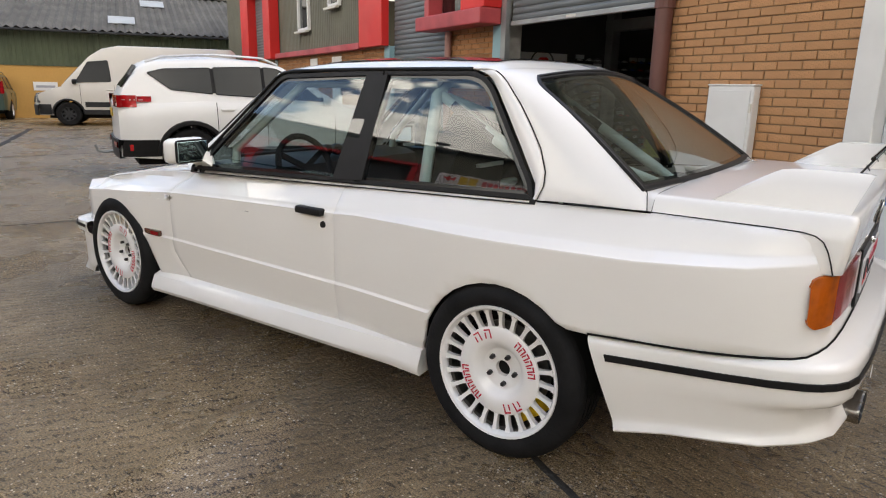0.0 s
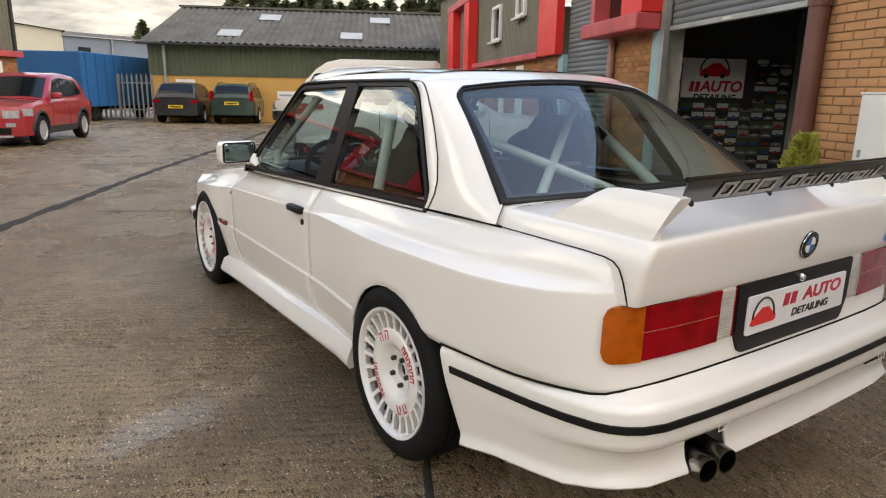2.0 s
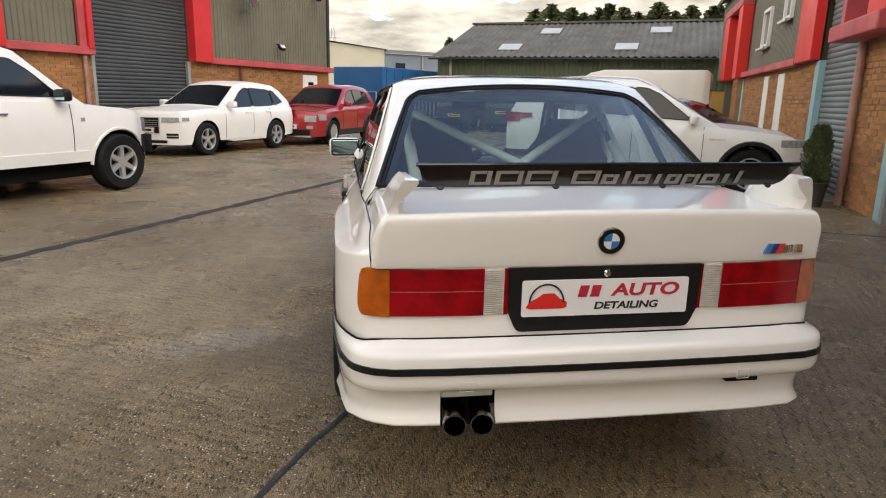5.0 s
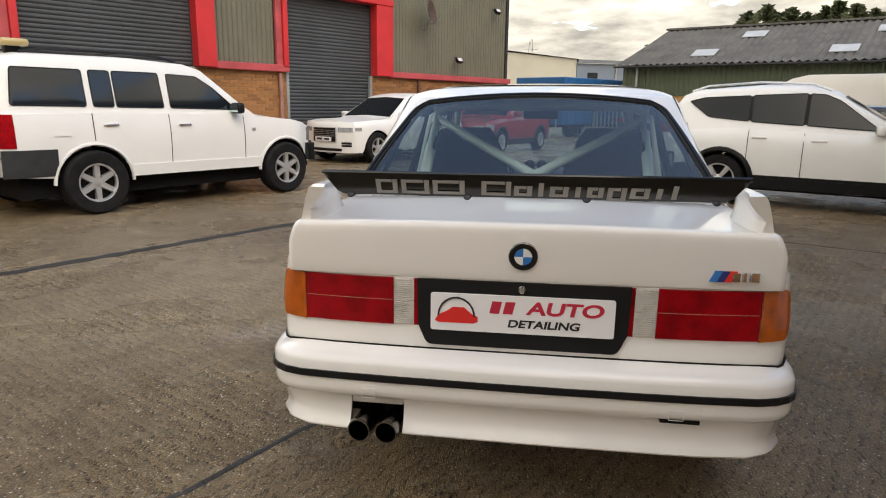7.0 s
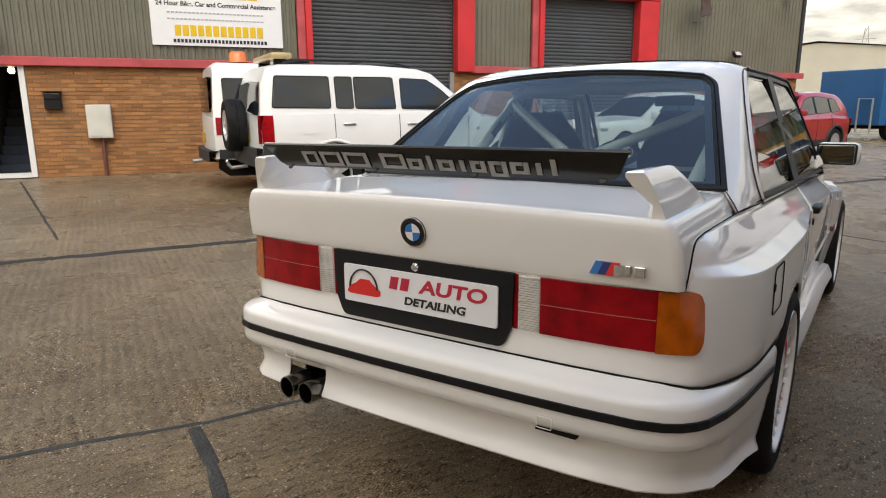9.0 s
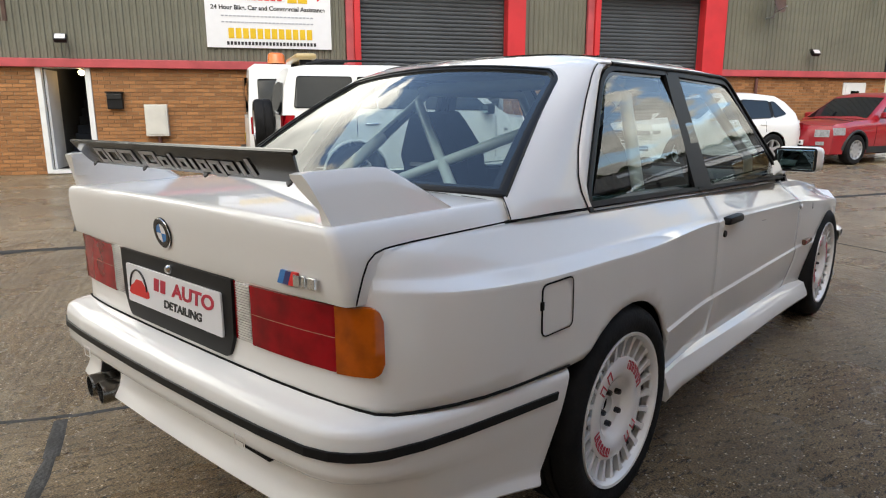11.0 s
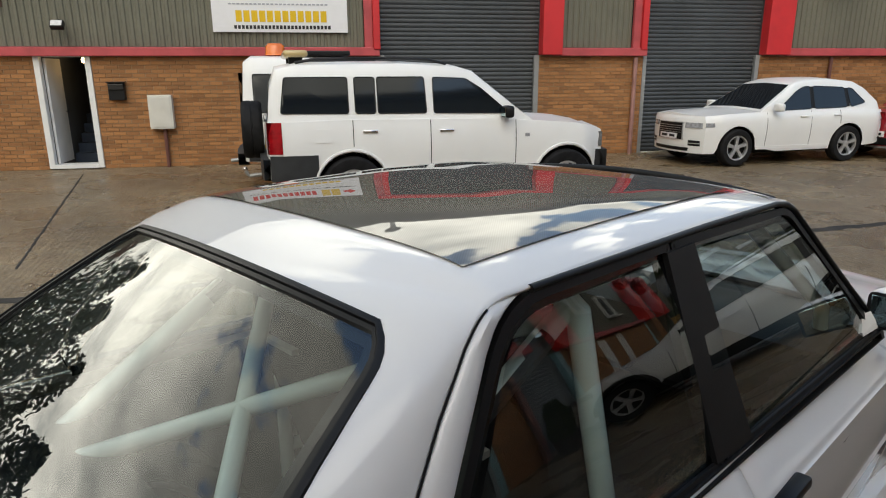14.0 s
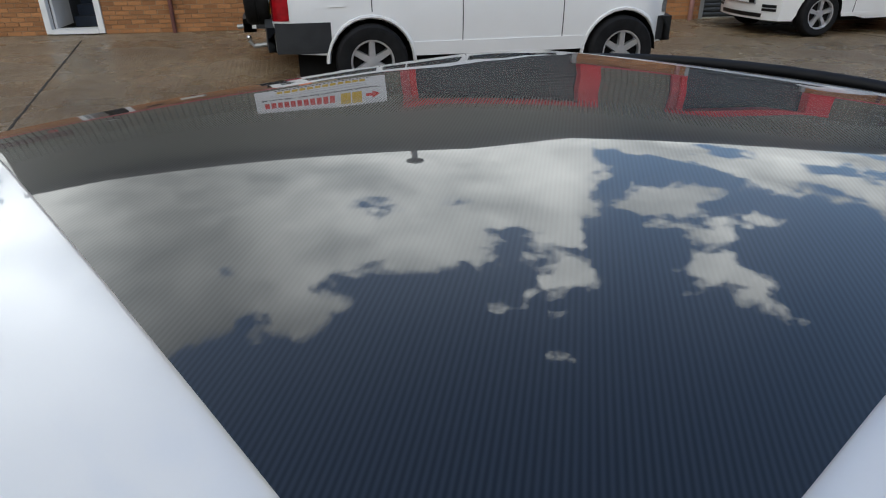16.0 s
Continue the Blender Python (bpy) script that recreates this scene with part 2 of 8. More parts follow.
M["galv"] = mat("galvanised_steel", (0.36, 0.37, 0.37), 0.5, metal=0.5, var=0.25, scale=3)
M["rust"] = mat("rusty_brown_steel", (0.085, 0.045, 0.032), 0.7, var=0.4, scale=7, bump=0.2, bump_scale=40)
M["leaf"] = mat("conifer_foliage", (0.105, 0.125, 0.062), 0.8, var=0.45, scale=1.0, rand=0.3)
M["shrubleaf"] = mat("yellow_green_shrub_leaf", (0.30, 0.30, 0.04), 0.6, var=0.4, scale=12)
M["shrubdark"] = mat("dark_green_shrub_leaf", (0.055, 0.075, 0.022), 0.6, var=0.5, scale=12)
M["bark"] = mat("tree_bark", (0.07, 0.052, 0.04), 0.95, var=0.4, scale=5, bump=0.5, bump_scale=20)
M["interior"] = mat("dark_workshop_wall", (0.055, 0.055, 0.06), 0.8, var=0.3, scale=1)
M["terracotta"] = mat("dark_plant_pot", (0.05, 0.045, 0.042), 0.7, var=0.3, scale=10)


def carbon_mat():
    """Twill-woven carbon under clear lacquer."""
    m = mat("carbon_fibre", (0.012, 0.013, 0.015), 0.35, coat=1.0)
    m.node_tree.nodes["Principled BSDF"].inputs["Coat Roughness"].default_value = 0.008
    m.node_tree.nodes["Principled BSDF"].inputs["Specular IOR Level"].default_value = 0.12
    nt = m.node_tree
    b = nt.nodes["Principled BSDF"]
    co = nt.nodes.new("ShaderNodeTexCoord").outputs["Object"]
    mp = nt.nodes.new("ShaderNodeMapping")
    mp.inputs["Rotation"].default_value[2] = radians(-38)
    nt.links.new(co, mp.inputs[0])
    w = nt.nodes.new("ShaderNodeTexWave")
    w.inputs["Scale"].default_value = 78.0
    nt.links.new(mp.outputs[0], w.inputs[0])
    mx = nt.nodes.new("ShaderNodeMix")
    mx.data_type = "RGBA"
    mx.inputs[6].default_value, mx.inputs[7].default_value = (0.003, 0.0035, 0.0045, 1), (0.017, 0.019, 0.023, 1)
    nt.links.new(w.outputs["Fac"], mx.inputs[0])
    nt.links.new(mx.outputs[2], b.inputs["Base Color"])
    return m


M["carbon"] = carbon_mat()


def ground_mat():
    """Wet brushed concrete: brown-grey paste with pale pebbles, tined grooves, damp film and dry patches."""
    m = bpy.data.materials.new("wet_brushed_concrete")
    m.use_nodes = True
    nt = m.node_tree
    b = nt.nodes["Principled BSDF"]
    co = nt.nodes.new("ShaderNodeTexCoord").outputs["Object"]

    def tex(sc, detail=4.0, rough=0.55):
        n = nt.nodes.new("ShaderNodeTexNoise")
        n.inputs["Scale"].default_value, n.inputs["Detail"].default_value, n.inputs["Roughness"].default_value = sc, detail, rough
        nt.links.new(co, n.inputs["Vector"])
        return n.outputs["Fac"]

    def ramp(fac, a, ca, z, cz):
        r = nt.nodes.new("ShaderNodeValToRGB")
        r.color_ramp.elements[0].position, r.color_ramp.elements[1].position = a, z
        r.color_ramp.elements[0].color, r.color_ramp.elements[1].color = (*ca, 1), (*cz, 1)
        nt.links.new(fac, r.inputs[0])
        return r.outputs[0]

    def mix(fac, a, z, blend="MIX"):
        x = nt.nodes.new("ShaderNodeMix")
        x.data_type, x.blend_type = "RGBA", blend
        if isinstance(fac, float):
            x.inputs[0].default_value = fac
        else:
            nt.links.new(fac, x.inputs[0])
        nt.links.new(a, x.inputs[6])
        nt.links.new(z, x.inputs[7])
        return x.outputs[2]

    def near(cx, cy, turn, rx, ry, soft, wobble):
        """1 inside an uneven oval on the ground, 0 outside."""
        mp = nt.nodes.new("ShaderNodeMapping")
        mp.vector_type = "TEXTURE"
        mp.inputs["Location"].default_value = (cx, cy, 0)
        mp.inputs["Rotation"].default_value[2] = turn
        mp.inputs["Scale"].default_value = (rx, ry, 1)
        nt.links.new(co, mp.inputs[0])
        ln = nt.nodes.new("ShaderNodeVectorMath")
        ln.operation = "LENGTH"
        nt.links.new(mp.outputs[0], ln.inputs[0])
        ad = nt.nodes.new("ShaderNodeMath")
        ad.operation = "MULTIPLY_ADD"
        nt.links.new(tex(wobble, 4), ad.inputs[0])
        ad.inputs[1].default_value = 0.9
        nt.links.new(ln.outputs["Value"], ad.inputs[2])
        mr = nt.nodes.new("ShaderNodeMapRange")
        for k, v in (("From Min", 1.35 - soft), ("From Max", 1.35 + soft), ("To Min", 1.0), ("To Max", 0.0)):
            mr.inputs[k].default_value = v
        nt.links.new(ad.outputs[0], mr.inputs["Value"])
        return mr.outputs[0]

    base = ramp(tex(0.4, 6), 0.35, (0.215, 0.156, 0.090), 0.68, (0.375, 0.292, 0.185))
    grain = ramp(tex(130, 4, 0.85), 0.38, (0.14, 0.13, 0.12), 0.62, (1.75, 1.7, 1.6))
    col = mix(1.0, base, grain, "MULTIPLY")
    blot = ramp(tex(5.5, 5, 0.65), 0.34, (0.62, 0.60, 0.57), 0.62, (1.12, 1.12, 1.12))
    col = mix(0.8, col, mix(1.0, col, blot, "MULTIPLY"))
    # pale and dark pebbles worn free of the paste
    vo = nt.nodes.new("ShaderNodeTexVoronoi")
    vo.inputs["Scale"].default_value = 46.0
    nt.links.new(co, vo.inputs["Vector"])
    peb = ramp(vo.outputs["Distance"], 0.14, (1, 1, 1), 0.26, (0, 0, 0))
    sel = ramp(tex(23, 2), 0.53, (0, 0, 0), 0.58, (1, 1, 1))
    pm = mix(1.0, peb, sel, "MULTIPLY")
    pc = ramp(vo.outputs["Color"], 0.1, (0.16, 0.11, 0.065), 0.9, (0.62, 0.55, 0.46))
    col = mix(pm, col, pc)
    # small pale grit, scattered all over
    v2 = nt.nodes.new("ShaderNodeTexVoronoi")
    v2.inputs["Scale"].default_value = 78.0
    nt.links.new(co, v2.inputs["Vector"])
    s2 = nt.nodes.new("ShaderNodeSeparateColor")
    nt.links.new(v2.outputs["Color"], s2.inputs[0])
    grit = mix(1.0, ramp(v2.outputs["Distance"], 0.27, (1, 1, 1), 0.34, (0, 0, 0)), ramp(s2.outputs[0], 0.76, (0, 0, 0), 0.78, (1, 1, 1)), "MULTIPLY")
    col = mix(grit, col, ramp(s2.outputs[1], 0.1, (0.34, 0.25, 0.15), 0.9, (0.90, 0.82, 0.68)))
    # pits drawn out along the brush strokes
    waves = []
    for turn in (28, 118):
        mp = nt.nodes.new("ShaderNodeMapping")
        mp.inputs["Rotation"].default_value[2] = radians(turn)
        mp.inputs["Scale"].default_value = (1, 0.28, 1)
        nt.links.new(co, mp.inputs[0])
        n = nt.nodes.new("ShaderNodeTexNoise")
        n.inputs["Scale"].default_value, n.inputs["Detail"].default_value, n.inputs["Roughness"].default_value = 82.0, 4.0, 0.7
        nt.links.new(mp.outputs[0], n.inputs["Vector"])
        wv = nt.nodes.new("ShaderNodeTexWave")
        for k, v in (("Scale", 5.2), ("Distortion", 5.5), ("Detail", 3.0), ("Detail Scale", 2.5)):
            wv.inputs[k].default_value = v
        mp2 = nt.nodes.new("ShaderNodeMapping")
        mp2.inputs["Rotation"].default_value[2] = radians(turn)
        nt.links.new(co, mp2.inputs[0])
        nt.links.new(mp2.outputs[0], wv.inputs[0])
        ad = nt.nodes.new("ShaderNodeMath")
        ad.operation = "MULTIPLY_ADD"
        nt.links.new(wv.outputs["Fac"], ad.inputs[0])
        ad.inputs[1].default_value = 0.22
        nt.links.new(n.outputs["Fac"], ad.inputs[2])
        waves.append(ad.outputs[0])
    # the second pour begins along a slanting joint
    sp = nt.nodes.new("ShaderNodeVectorMath")
    sp.operation = "DOT_PRODUCT"
    sp.inputs[1].default_value = (0.862, -0.506, 0.0)
    nt.links.new(co, sp.inputs[0])
    so = nt.nodes.new("ShaderNodeMath")
    so.operation = "ADD"
    nt.links.new(sp.outputs["Value"], so.inputs[0])
    so.inputs[1].default_value = 0.488
    slab = ramp(so.outputs[0], 0.0, (1, 1, 1), 0.04, (0, 0, 0))
    rel = mix(slab, waves[0], waves[1])
    pits = ramp(rel, 0.455, (0.14, 0.125, 0.11), 0.52, (1, 1, 1))
    col = mix(0.85, col, mix(1.0, col, pits, "MULTIPLY"))
    second = ramp(so.outputs[0], 0.0, (1, 1, 1), 0.04, (0.98, 0.96, 0.94))
    col = mix(1.0, col, second, "MULTIPLY")
    pud = near(-1.50, 0.66, radians(22), 0.46, 0.19, 0.45, 7.0)
    damp = near(-0.95, 0.55, radians(10), 0.75, 0.42, 0.35, 2.0)
    dark_ = ramp(tex(500), 0.0, (0.5, 0.48, 0.46), 1.0, (0.5, 0.48, 0.46))
    col = mix(damp, col, mix(0.7, col, mix(1.0, col, dark_, "MULTIPLY")))
    col = mix(pud, col, mix(0.45, col, mix(1.0, col, dark_, "MULTIPLY")))
    nt.links.new(col, b.inputs["Base Color"])
    # wet film
    b.inputs["Specular IOR Level"].default_value = 0.52
    r = nt.nodes.new("ShaderNodeMapRange")
    for k, v in (("From Min", 0.36), ("From Max", 0.66), ("To Min", 0.17), ("To Max", 0.44)):
        r.inputs[k].default_value = v
    nt.links.new(tex(1.1, 6), r.inputs["Value"])
    wet = nt.nodes.new("ShaderNodeMix")
    nt.links.new(pud, wet.inputs[0])
    nt.links.new(r.outputs[0], wet.inputs[2])
    wet.inputs[3].default_value = 0.11
    nt.links.new(wet.outputs[0], b.inputs["Roughness"])
    hm = nt.nodes.new("ShaderNodeMath")
    hm.operation = "MULTIPLY_ADD"
    nt.links.new(rel, hm.inputs[0])
    hm.inputs[1].default_value = 1.3
    nt.links.new(tex(60, 5, 0.75), hm.inputs[2])
    bp = nt.nodes.new("ShaderNodeBump")
    bp.inputs["Distance"].default_value = 0.016
    st = nt.nodes.new("ShaderNodeMapRange")
    st.inputs["To Min"].default_value, st.inputs["To Max"].default_value = 1.0, 0.20
    nt.links.new(pud, st.inputs["Value"])
    nt.links.new(st.outputs[0], bp.inputs["Strength"])
    nt.links.new(hm.outputs[0], bp.inputs["Height"])
    nt.links.new(bp.outputs[0], b.inputs["Normal"])
    return m


M["ground"] = ground_mat()
M["tar"] = mat("dark_tar_joint", (0.030, 0.026, 0.021), 0.78, var=0.5, scale=6, rvar=0.3, bump=0.6, bump_scale=60)
M["puddle"] = mat("puddle_water", (0.035, 0.030, 0.026), 0.03, var=0.3, scale=3, bump=0.01, bump_scale=6)
M["mud"] = mat("mossy_dirt", (0.045, 0.040, 0.022), 0.8, var=0.5, scale=4, bump=0.5, bump_scale=40)


# ---- building blocks ----
def part(name, bm, material, parent=None, label="", smooth=None, kind="", m=None, core=None):
    """Links a bmesh as one mesh object, under a thing or a part. core: a point that an open sheet turns its back to."""
    me = bpy.data.meshes.new(name)
    bmesh.ops.recalc_face_normals(bm, faces=bm.faces)
    if core and any(e.is_boundary for e in bm.edges):
        if sum(f.normal.dot(f.calc_center_median() - Vector(core)) * f.calc_area() for f in bm.faces) < 0:
            bmesh.ops.reverse_faces(bm, faces=list(bm.faces))
    bm.to_mesh(me)
    bm.free()
    me.materials.append(M[material])
    if smooth:
        me.polygons.foreach_set("use_smooth", [True] * len(me.polygons))
        me.set_sharp_from_angle(angle=radians(smooth))
    ob = new(name, me)
    if parent:
        ob.parent = parent
    if m:
        ob.matrix_basis = m
    return tagged(ob, label=label, kind=kind)


def thing(name, label, category, m=None, group="", kind=""):
    """The Empty at the base of a thing."""
    ob = new(name)
    ob.empty_display_size = 0.2
    if m:
        ob.matrix_basis = m
    return tagged(ob, label, category, group, kind)


def bm_box(x0, x1, y0, y1, z0, z1, bevel=0.0, bm=None, m=None):
    b = bmesh.new()
    v = [b.verts.new((x, y, z)) for x in (x0, x1) for y in (y0, y1) for z in (z0, z1)]
    for f in ((0, 1, 3, 2), (4, 6, 7, 5), (0, 4, 5, 1), (2, 3, 7, 6), (0, 2, 6, 4), (1, 5, 7, 3)):
        b.faces.new([v[i] for i in f])
    if bevel:
        bmesh.ops.bevel(b, geom=list(b.edges), offset=bevel, segments=2, affect="EDGES", profile=0.5)
    return joined(bm, b, m)


def joined(bm, b, m=None):
    """b moved by m and added to bm, or b itself."""
    if m:
        b.transform(m)
    if bm is None:
        return b
    me = bpy.data.meshes.new("joint")
    b.to_mesh(me)
    b.free()
    bm.from_mesh(me)
    bpy.data.meshes.remove(me)
    return bm


def bm_prism(outline, depth, bevel=0.0, bm=None, m=None):
    """An outline in x, y pulled up by depth in z."""
    b = bmesh.new()
    lo = [b.verts.new((x, y, 0)) for x, y in outline]
    hi = [b.verts.new((x, y, depth)) for x, y in outline]
    n = len(outline)
    b.faces.new(lo[::-1])
    b.faces.new(hi)
    for i in range(n):
        b.faces.new((lo[i], lo[(i + 1) % n], hi[(i + 1) % n], hi[i]))
    if bevel:
        bmesh.ops.bevel(b, geom=[e for e in b.edges if abs(e.verts[0].co.z - e.verts[1].co.z) < 1e-6], offset=bevel, segments=2, affect="EDGES", profile=0.5)
    return joined(bm, b, m)


def bm_grid(rows, closed=False, bm=None, m=None):
    """Quads over rows of points; closed: each row is a ring. Doubled points are welded."""
    b = bmesh.new()
    vs = [[b.verts.new(p) for p in row] for row in rows]
    for a, c in zip(vs, vs[1:]):
        n = len(a)
        for i in range(n if closed else n - 1):
            q = (a[i], a[(i + 1) % n], c[(i + 1) % n], c[i])
            b.faces.new(q)
    bmesh.ops.remove_doubles(b, verts=list(b.verts), dist=0.0004)
    return joined(bm, b, m)


def bm_tube(points, r, n=10, bm=None, m=None, closed=False):
    pts = [Vector(p) for p in points]
    rows = []
    up = None
    k = len(pts)
    for i, p in enumerate(pts):
        a, c = (pts[i - 1] if i or closed else p), (pts[(i + 1) % k] if i < k - 1 or closed else p)
        d = (c - a).normalized()
        if up is None:
            up = d.orthogonal().normalized()
        up = (up - d * up.dot(d)).normalized()
        side = d.cross(up)
        rr = r[i] if isinstance(r, (list, tuple)) else r
        rows.append([p + (up * math.cos(2 * math.pi * j / n) + side * math.sin(2 * math.pi * j / n)) * rr for j in range(n)])
    if closed:
        rows.append(rows[0])
    b = bm_grid(rows, closed=True)
    if not closed:
        ends = [e for e in b.edges if e.is_boundary]
        if ends:
            bmesh.ops.holes_fill(b, edges=ends)
    return joined(bm, b, m)


def bm_lathe(profile, n=32, bm=None, m=None):
    """A profile of (radius, height) turned about z."""
    rows = [[(r * math.cos(2 * math.pi * j / n), r * math.sin(2 * math.pi * j / n), z) for j in range(n)] for r, z in profile]
    return bm_grid(rows, closed=True, bm=bm, m=m)


def bm_ring(outer, inner, depth, bm=None, m=None):
    """A flat ring between two outlines with as many points each, pulled up by depth."""
    n = len(outer)
    rows = []
    for i in range(n + 1):
        (a, c), (e, f) = outer[i % n], inner[i % n]
        rows.append([(a, c, 0), (a, c, depth), (e, f, depth), (e, f, 0)])
    return bm_grid(rows, closed=True, bm=bm, m=m)


def rounded(corners, r, n=4):
    """An outline with its corners rounded off; r: one radius or one for each."""
    out = []
    k = len(corners)
    for i in range(k):
        p, a, c = Vector(corners[i]), Vector(corners[i - 1]), Vector(corners[(i + 1) % k])
        rr = r[i] if isinstance(r, (list, tuple)) else r
        da, dc = (a - p).normalized(), (c - p).normalized()
        for j in range(n + 1):
            t = j / n
            q = p + da * rr * (1 - t) ** 2 + dc * rr * t**2
            out.append((q.x, q.y))
    return out


def smooth01(a, z, x):
    t = min(1.0, max(0.0, (x - a) / (z - a)))
    return t * t * (3 - 2 * t)


def curve(table, x):
    """A value between the rows (x, value) of a table, with eased joints."""
    if x <= table[0][0]:
        return table[0][1]
    for (a, va), (z, vz) in zip(table, table[1:]):
        if x <= z:
            return va + (vz - va) * (x - a) / (z - a)
    return table[-1][1]


def text_bm(body, size, depth=0.001, m=None):
    """Raised letters as a bmesh, centred, in the x, y plane."""
    c = bpy.data.curves.new("lettering", "FONT")
    c.body, c.size, c.extrude, c.align_x, c.align_y, c.offset = body, size, depth, "CENTER", "CENTER", size * 0.03
    ob = new("lettering", c)
    me = bpy.data.meshes.new_from_object(ob.evaluated_get(bpy.context.evaluated_depsgraph_get()))
    bpy.data.objects.remove(ob)
    bpy.data.curves.remove(c)
    b = bmesh.new()
    b.from_mesh(me)
    bpy.data.meshes.remove(me)
    if m:
        b.transform(m)
    return b
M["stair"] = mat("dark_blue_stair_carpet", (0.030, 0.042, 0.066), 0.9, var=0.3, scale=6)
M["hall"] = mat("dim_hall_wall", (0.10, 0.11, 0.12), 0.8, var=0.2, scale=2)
M["rustmark"] = mat("rust_orange_paint", (0.40, 0.10, 0.03), 0.6)
M["greytext"] = mat("grey_print", (0.35, 0.36, 0.40), 0.5)
M["bluewhite"] = mat("cool_white_door_panel", (0.62, 0.66, 0.72), 0.4, var=0.1, scale=2)
M["lampglow"] = mat("lit_lamp_glass", (0.9, 0.75, 0.5), 0.4)
M["lampglow"].node_tree.nodes["Principled BSDF"].inputs["Emission Color"].default_value = (1.0, 0.62, 0.28, 1)
M["lampglow"].node_tree.nodes["Principled BSDF"].inputs["Emission Strength"].default_value = 12.0
M["amberdark"] = mat("dark_amber_lens", (0.10, 0.03, 0.012), 0.2, coat=0.8)
M["mirrorglass"] = mat("mirror_glass", (0.55, 0.72, 0.75), 0.02, metal=1.0)
M["pipechrome"] = mat("sooty_chrome", (0.32, 0.31, 0.30), 0.18, metal=1.0, var=0.4, scale=14)
M["boltdark"] = mat("dark_wheel_bolt", (0.05, 0.05, 0.055), 0.35, metal=0.8)
M["brake"] = mat("brake_disc_steel", (0.20, 0.19, 0.18), 0.4, metal=0.8, var=0.3, scale=20)
M["darkglass"] = mat("dark_vehicle_glass", (0.008, 0.011, 0.015), 0.05, var=0.5, scale=1.5)
M["barlens"] = mat("pale_amber_lens", (0.48, 0.36, 0.16), 0.3, coat=0.5)
M["vanpaint"] = mat("off_white_van_paint", (0.66, 0.64, 0.60), 0.35, coat=0.6, var=0.08, scale=1.5)

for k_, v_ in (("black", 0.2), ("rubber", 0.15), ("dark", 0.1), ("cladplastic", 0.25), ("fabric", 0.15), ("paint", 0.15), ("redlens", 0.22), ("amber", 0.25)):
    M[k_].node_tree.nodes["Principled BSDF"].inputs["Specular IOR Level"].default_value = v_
M["lens_line"] = mat("pale_lens_moulding", (0.45, 0.20, 0.15), 0.2, coat=0.5, var=0.2, scale=40)
M["ivy"] = mat("dark_tree_leaf", (0.035, 0.045, 0.018), 0.5, var=0.5, scale=3)
M["greyblock"] = mat("bare_grey_blockwork", (0.40, 0.385, 0.36), 0.9, var=0.3, scale=5, bump=0.3, bump_scale=90)
M["headglass"] = mat("headlamp_glass", (0.34, 0.35, 0.37), 0.12, coat=0.8, var=0.5, scale=25)
M["wetjoint"] = mat("wet_joint_sealer", (0.030, 0.026, 0.021), 0.55, var=0.5, scale=9, rvar=0.3, bump=0.5, bump_scale=70)


# ---- ground ----
def ground():
    b = bmesh.new()
    n = 24
    xs = [-400, -120, -50, -25, -12, -6, -3, -1.5, 0, 1.5, 3, 6, 12, 25, 50, 120, 400]
    rows = [[(x, y, 0.0) for x in xs] for y in xs]
    bm_grid(rows, bm=b)
    tagged(part("ground", b, "ground"), "wet brushed concrete yard with pale pebbles showing", "ground", kind="structure")


ground()


def strip(name, points, width, z, material, label, category, seed=1, step=0.12):
    """An uneven band lying on the ground along a line."""
    rng = random.Random(seed)
    rows = []
    for (ax, ay), (cx, cy) in zip(points, points[1:]):
        d = Vector((cx - ax, cy - ay))
        k = max(2, int(d.length / step))
        side = Vector((-d.y, d.x)).normalized()
        for i in range(k + 1):
            p = Vector((ax, ay)) + d * i / k
            l, r = (width * (0.5 + rng.uniform(-0.18, 0.18)) for _ in range(2))
            a, c = p + side * l, p - side * r
            rows.append([(a.x, a.y, 0.0005), (a.x - side.x * 0.01, a.y - side.y * 0.01, z), (c.x + side.x * 0.01, c.y + side.y * 0.01, z), (c.x, c.y, 0.0005)])
    tagged(part(name, bm_grid(rows), material), label, category, kind="structure")


strip("tar_joint", [(-7.4, -4.4), (-4.06, 1.48), (-2.75, 3.95), (-0.04, 9.34), (2.6, 14.1), (5.0, 18.8)], 0.13, 0.006, "tar", "dark tar-filled joint across the concrete yard", "road joint", 3)
strip("slab_joint", [(-2.6, -3.35), (-1.39, -1.29), (-1.14, -0.93), (-1.04, -0.72), (-0.90, -0.42), (-0.3, 0.6)], 0.032, 0.003, "wetjoint", "narrow dark joint between concrete slabs", "road joint", 4)
strip("slab_joint", [(-1.13, -0.97), (-0.84, -1.10), (-0.59, -1.25), (0.5, -1.85)], 0.045, 0.003, "wetjoint", "narrow dark joint between concrete slabs", "road joint", 5)
strip("slab_joint", [(-5.6, 0.65), (-11.6, 2.9)], 0.03, 0.004, "tar", "narrow dark joint between concrete slabs", "road joint", 7)
strip("slab_joint", [(-1.2, 5.9), (9.0, 1.2)], 0.025, 0.004, "tar", "narrow dark joint between concrete slabs", "road joint", 8)
strip("slab_joint", [(-8.0, 13.5), (5.0, 11.0), (9.0, 10.0)], 0.03, 0.004, "tar", "narrow dark joint between concrete slabs", "road joint", 9)
strip("mossy_edge", [(-14.2, 0.6), (-9.6, 7.6), (-6.8, 12.0)], 0.35, 0.008, "mud", "dark mossy dirt along the foot of the brick wall", "dirt", 10)


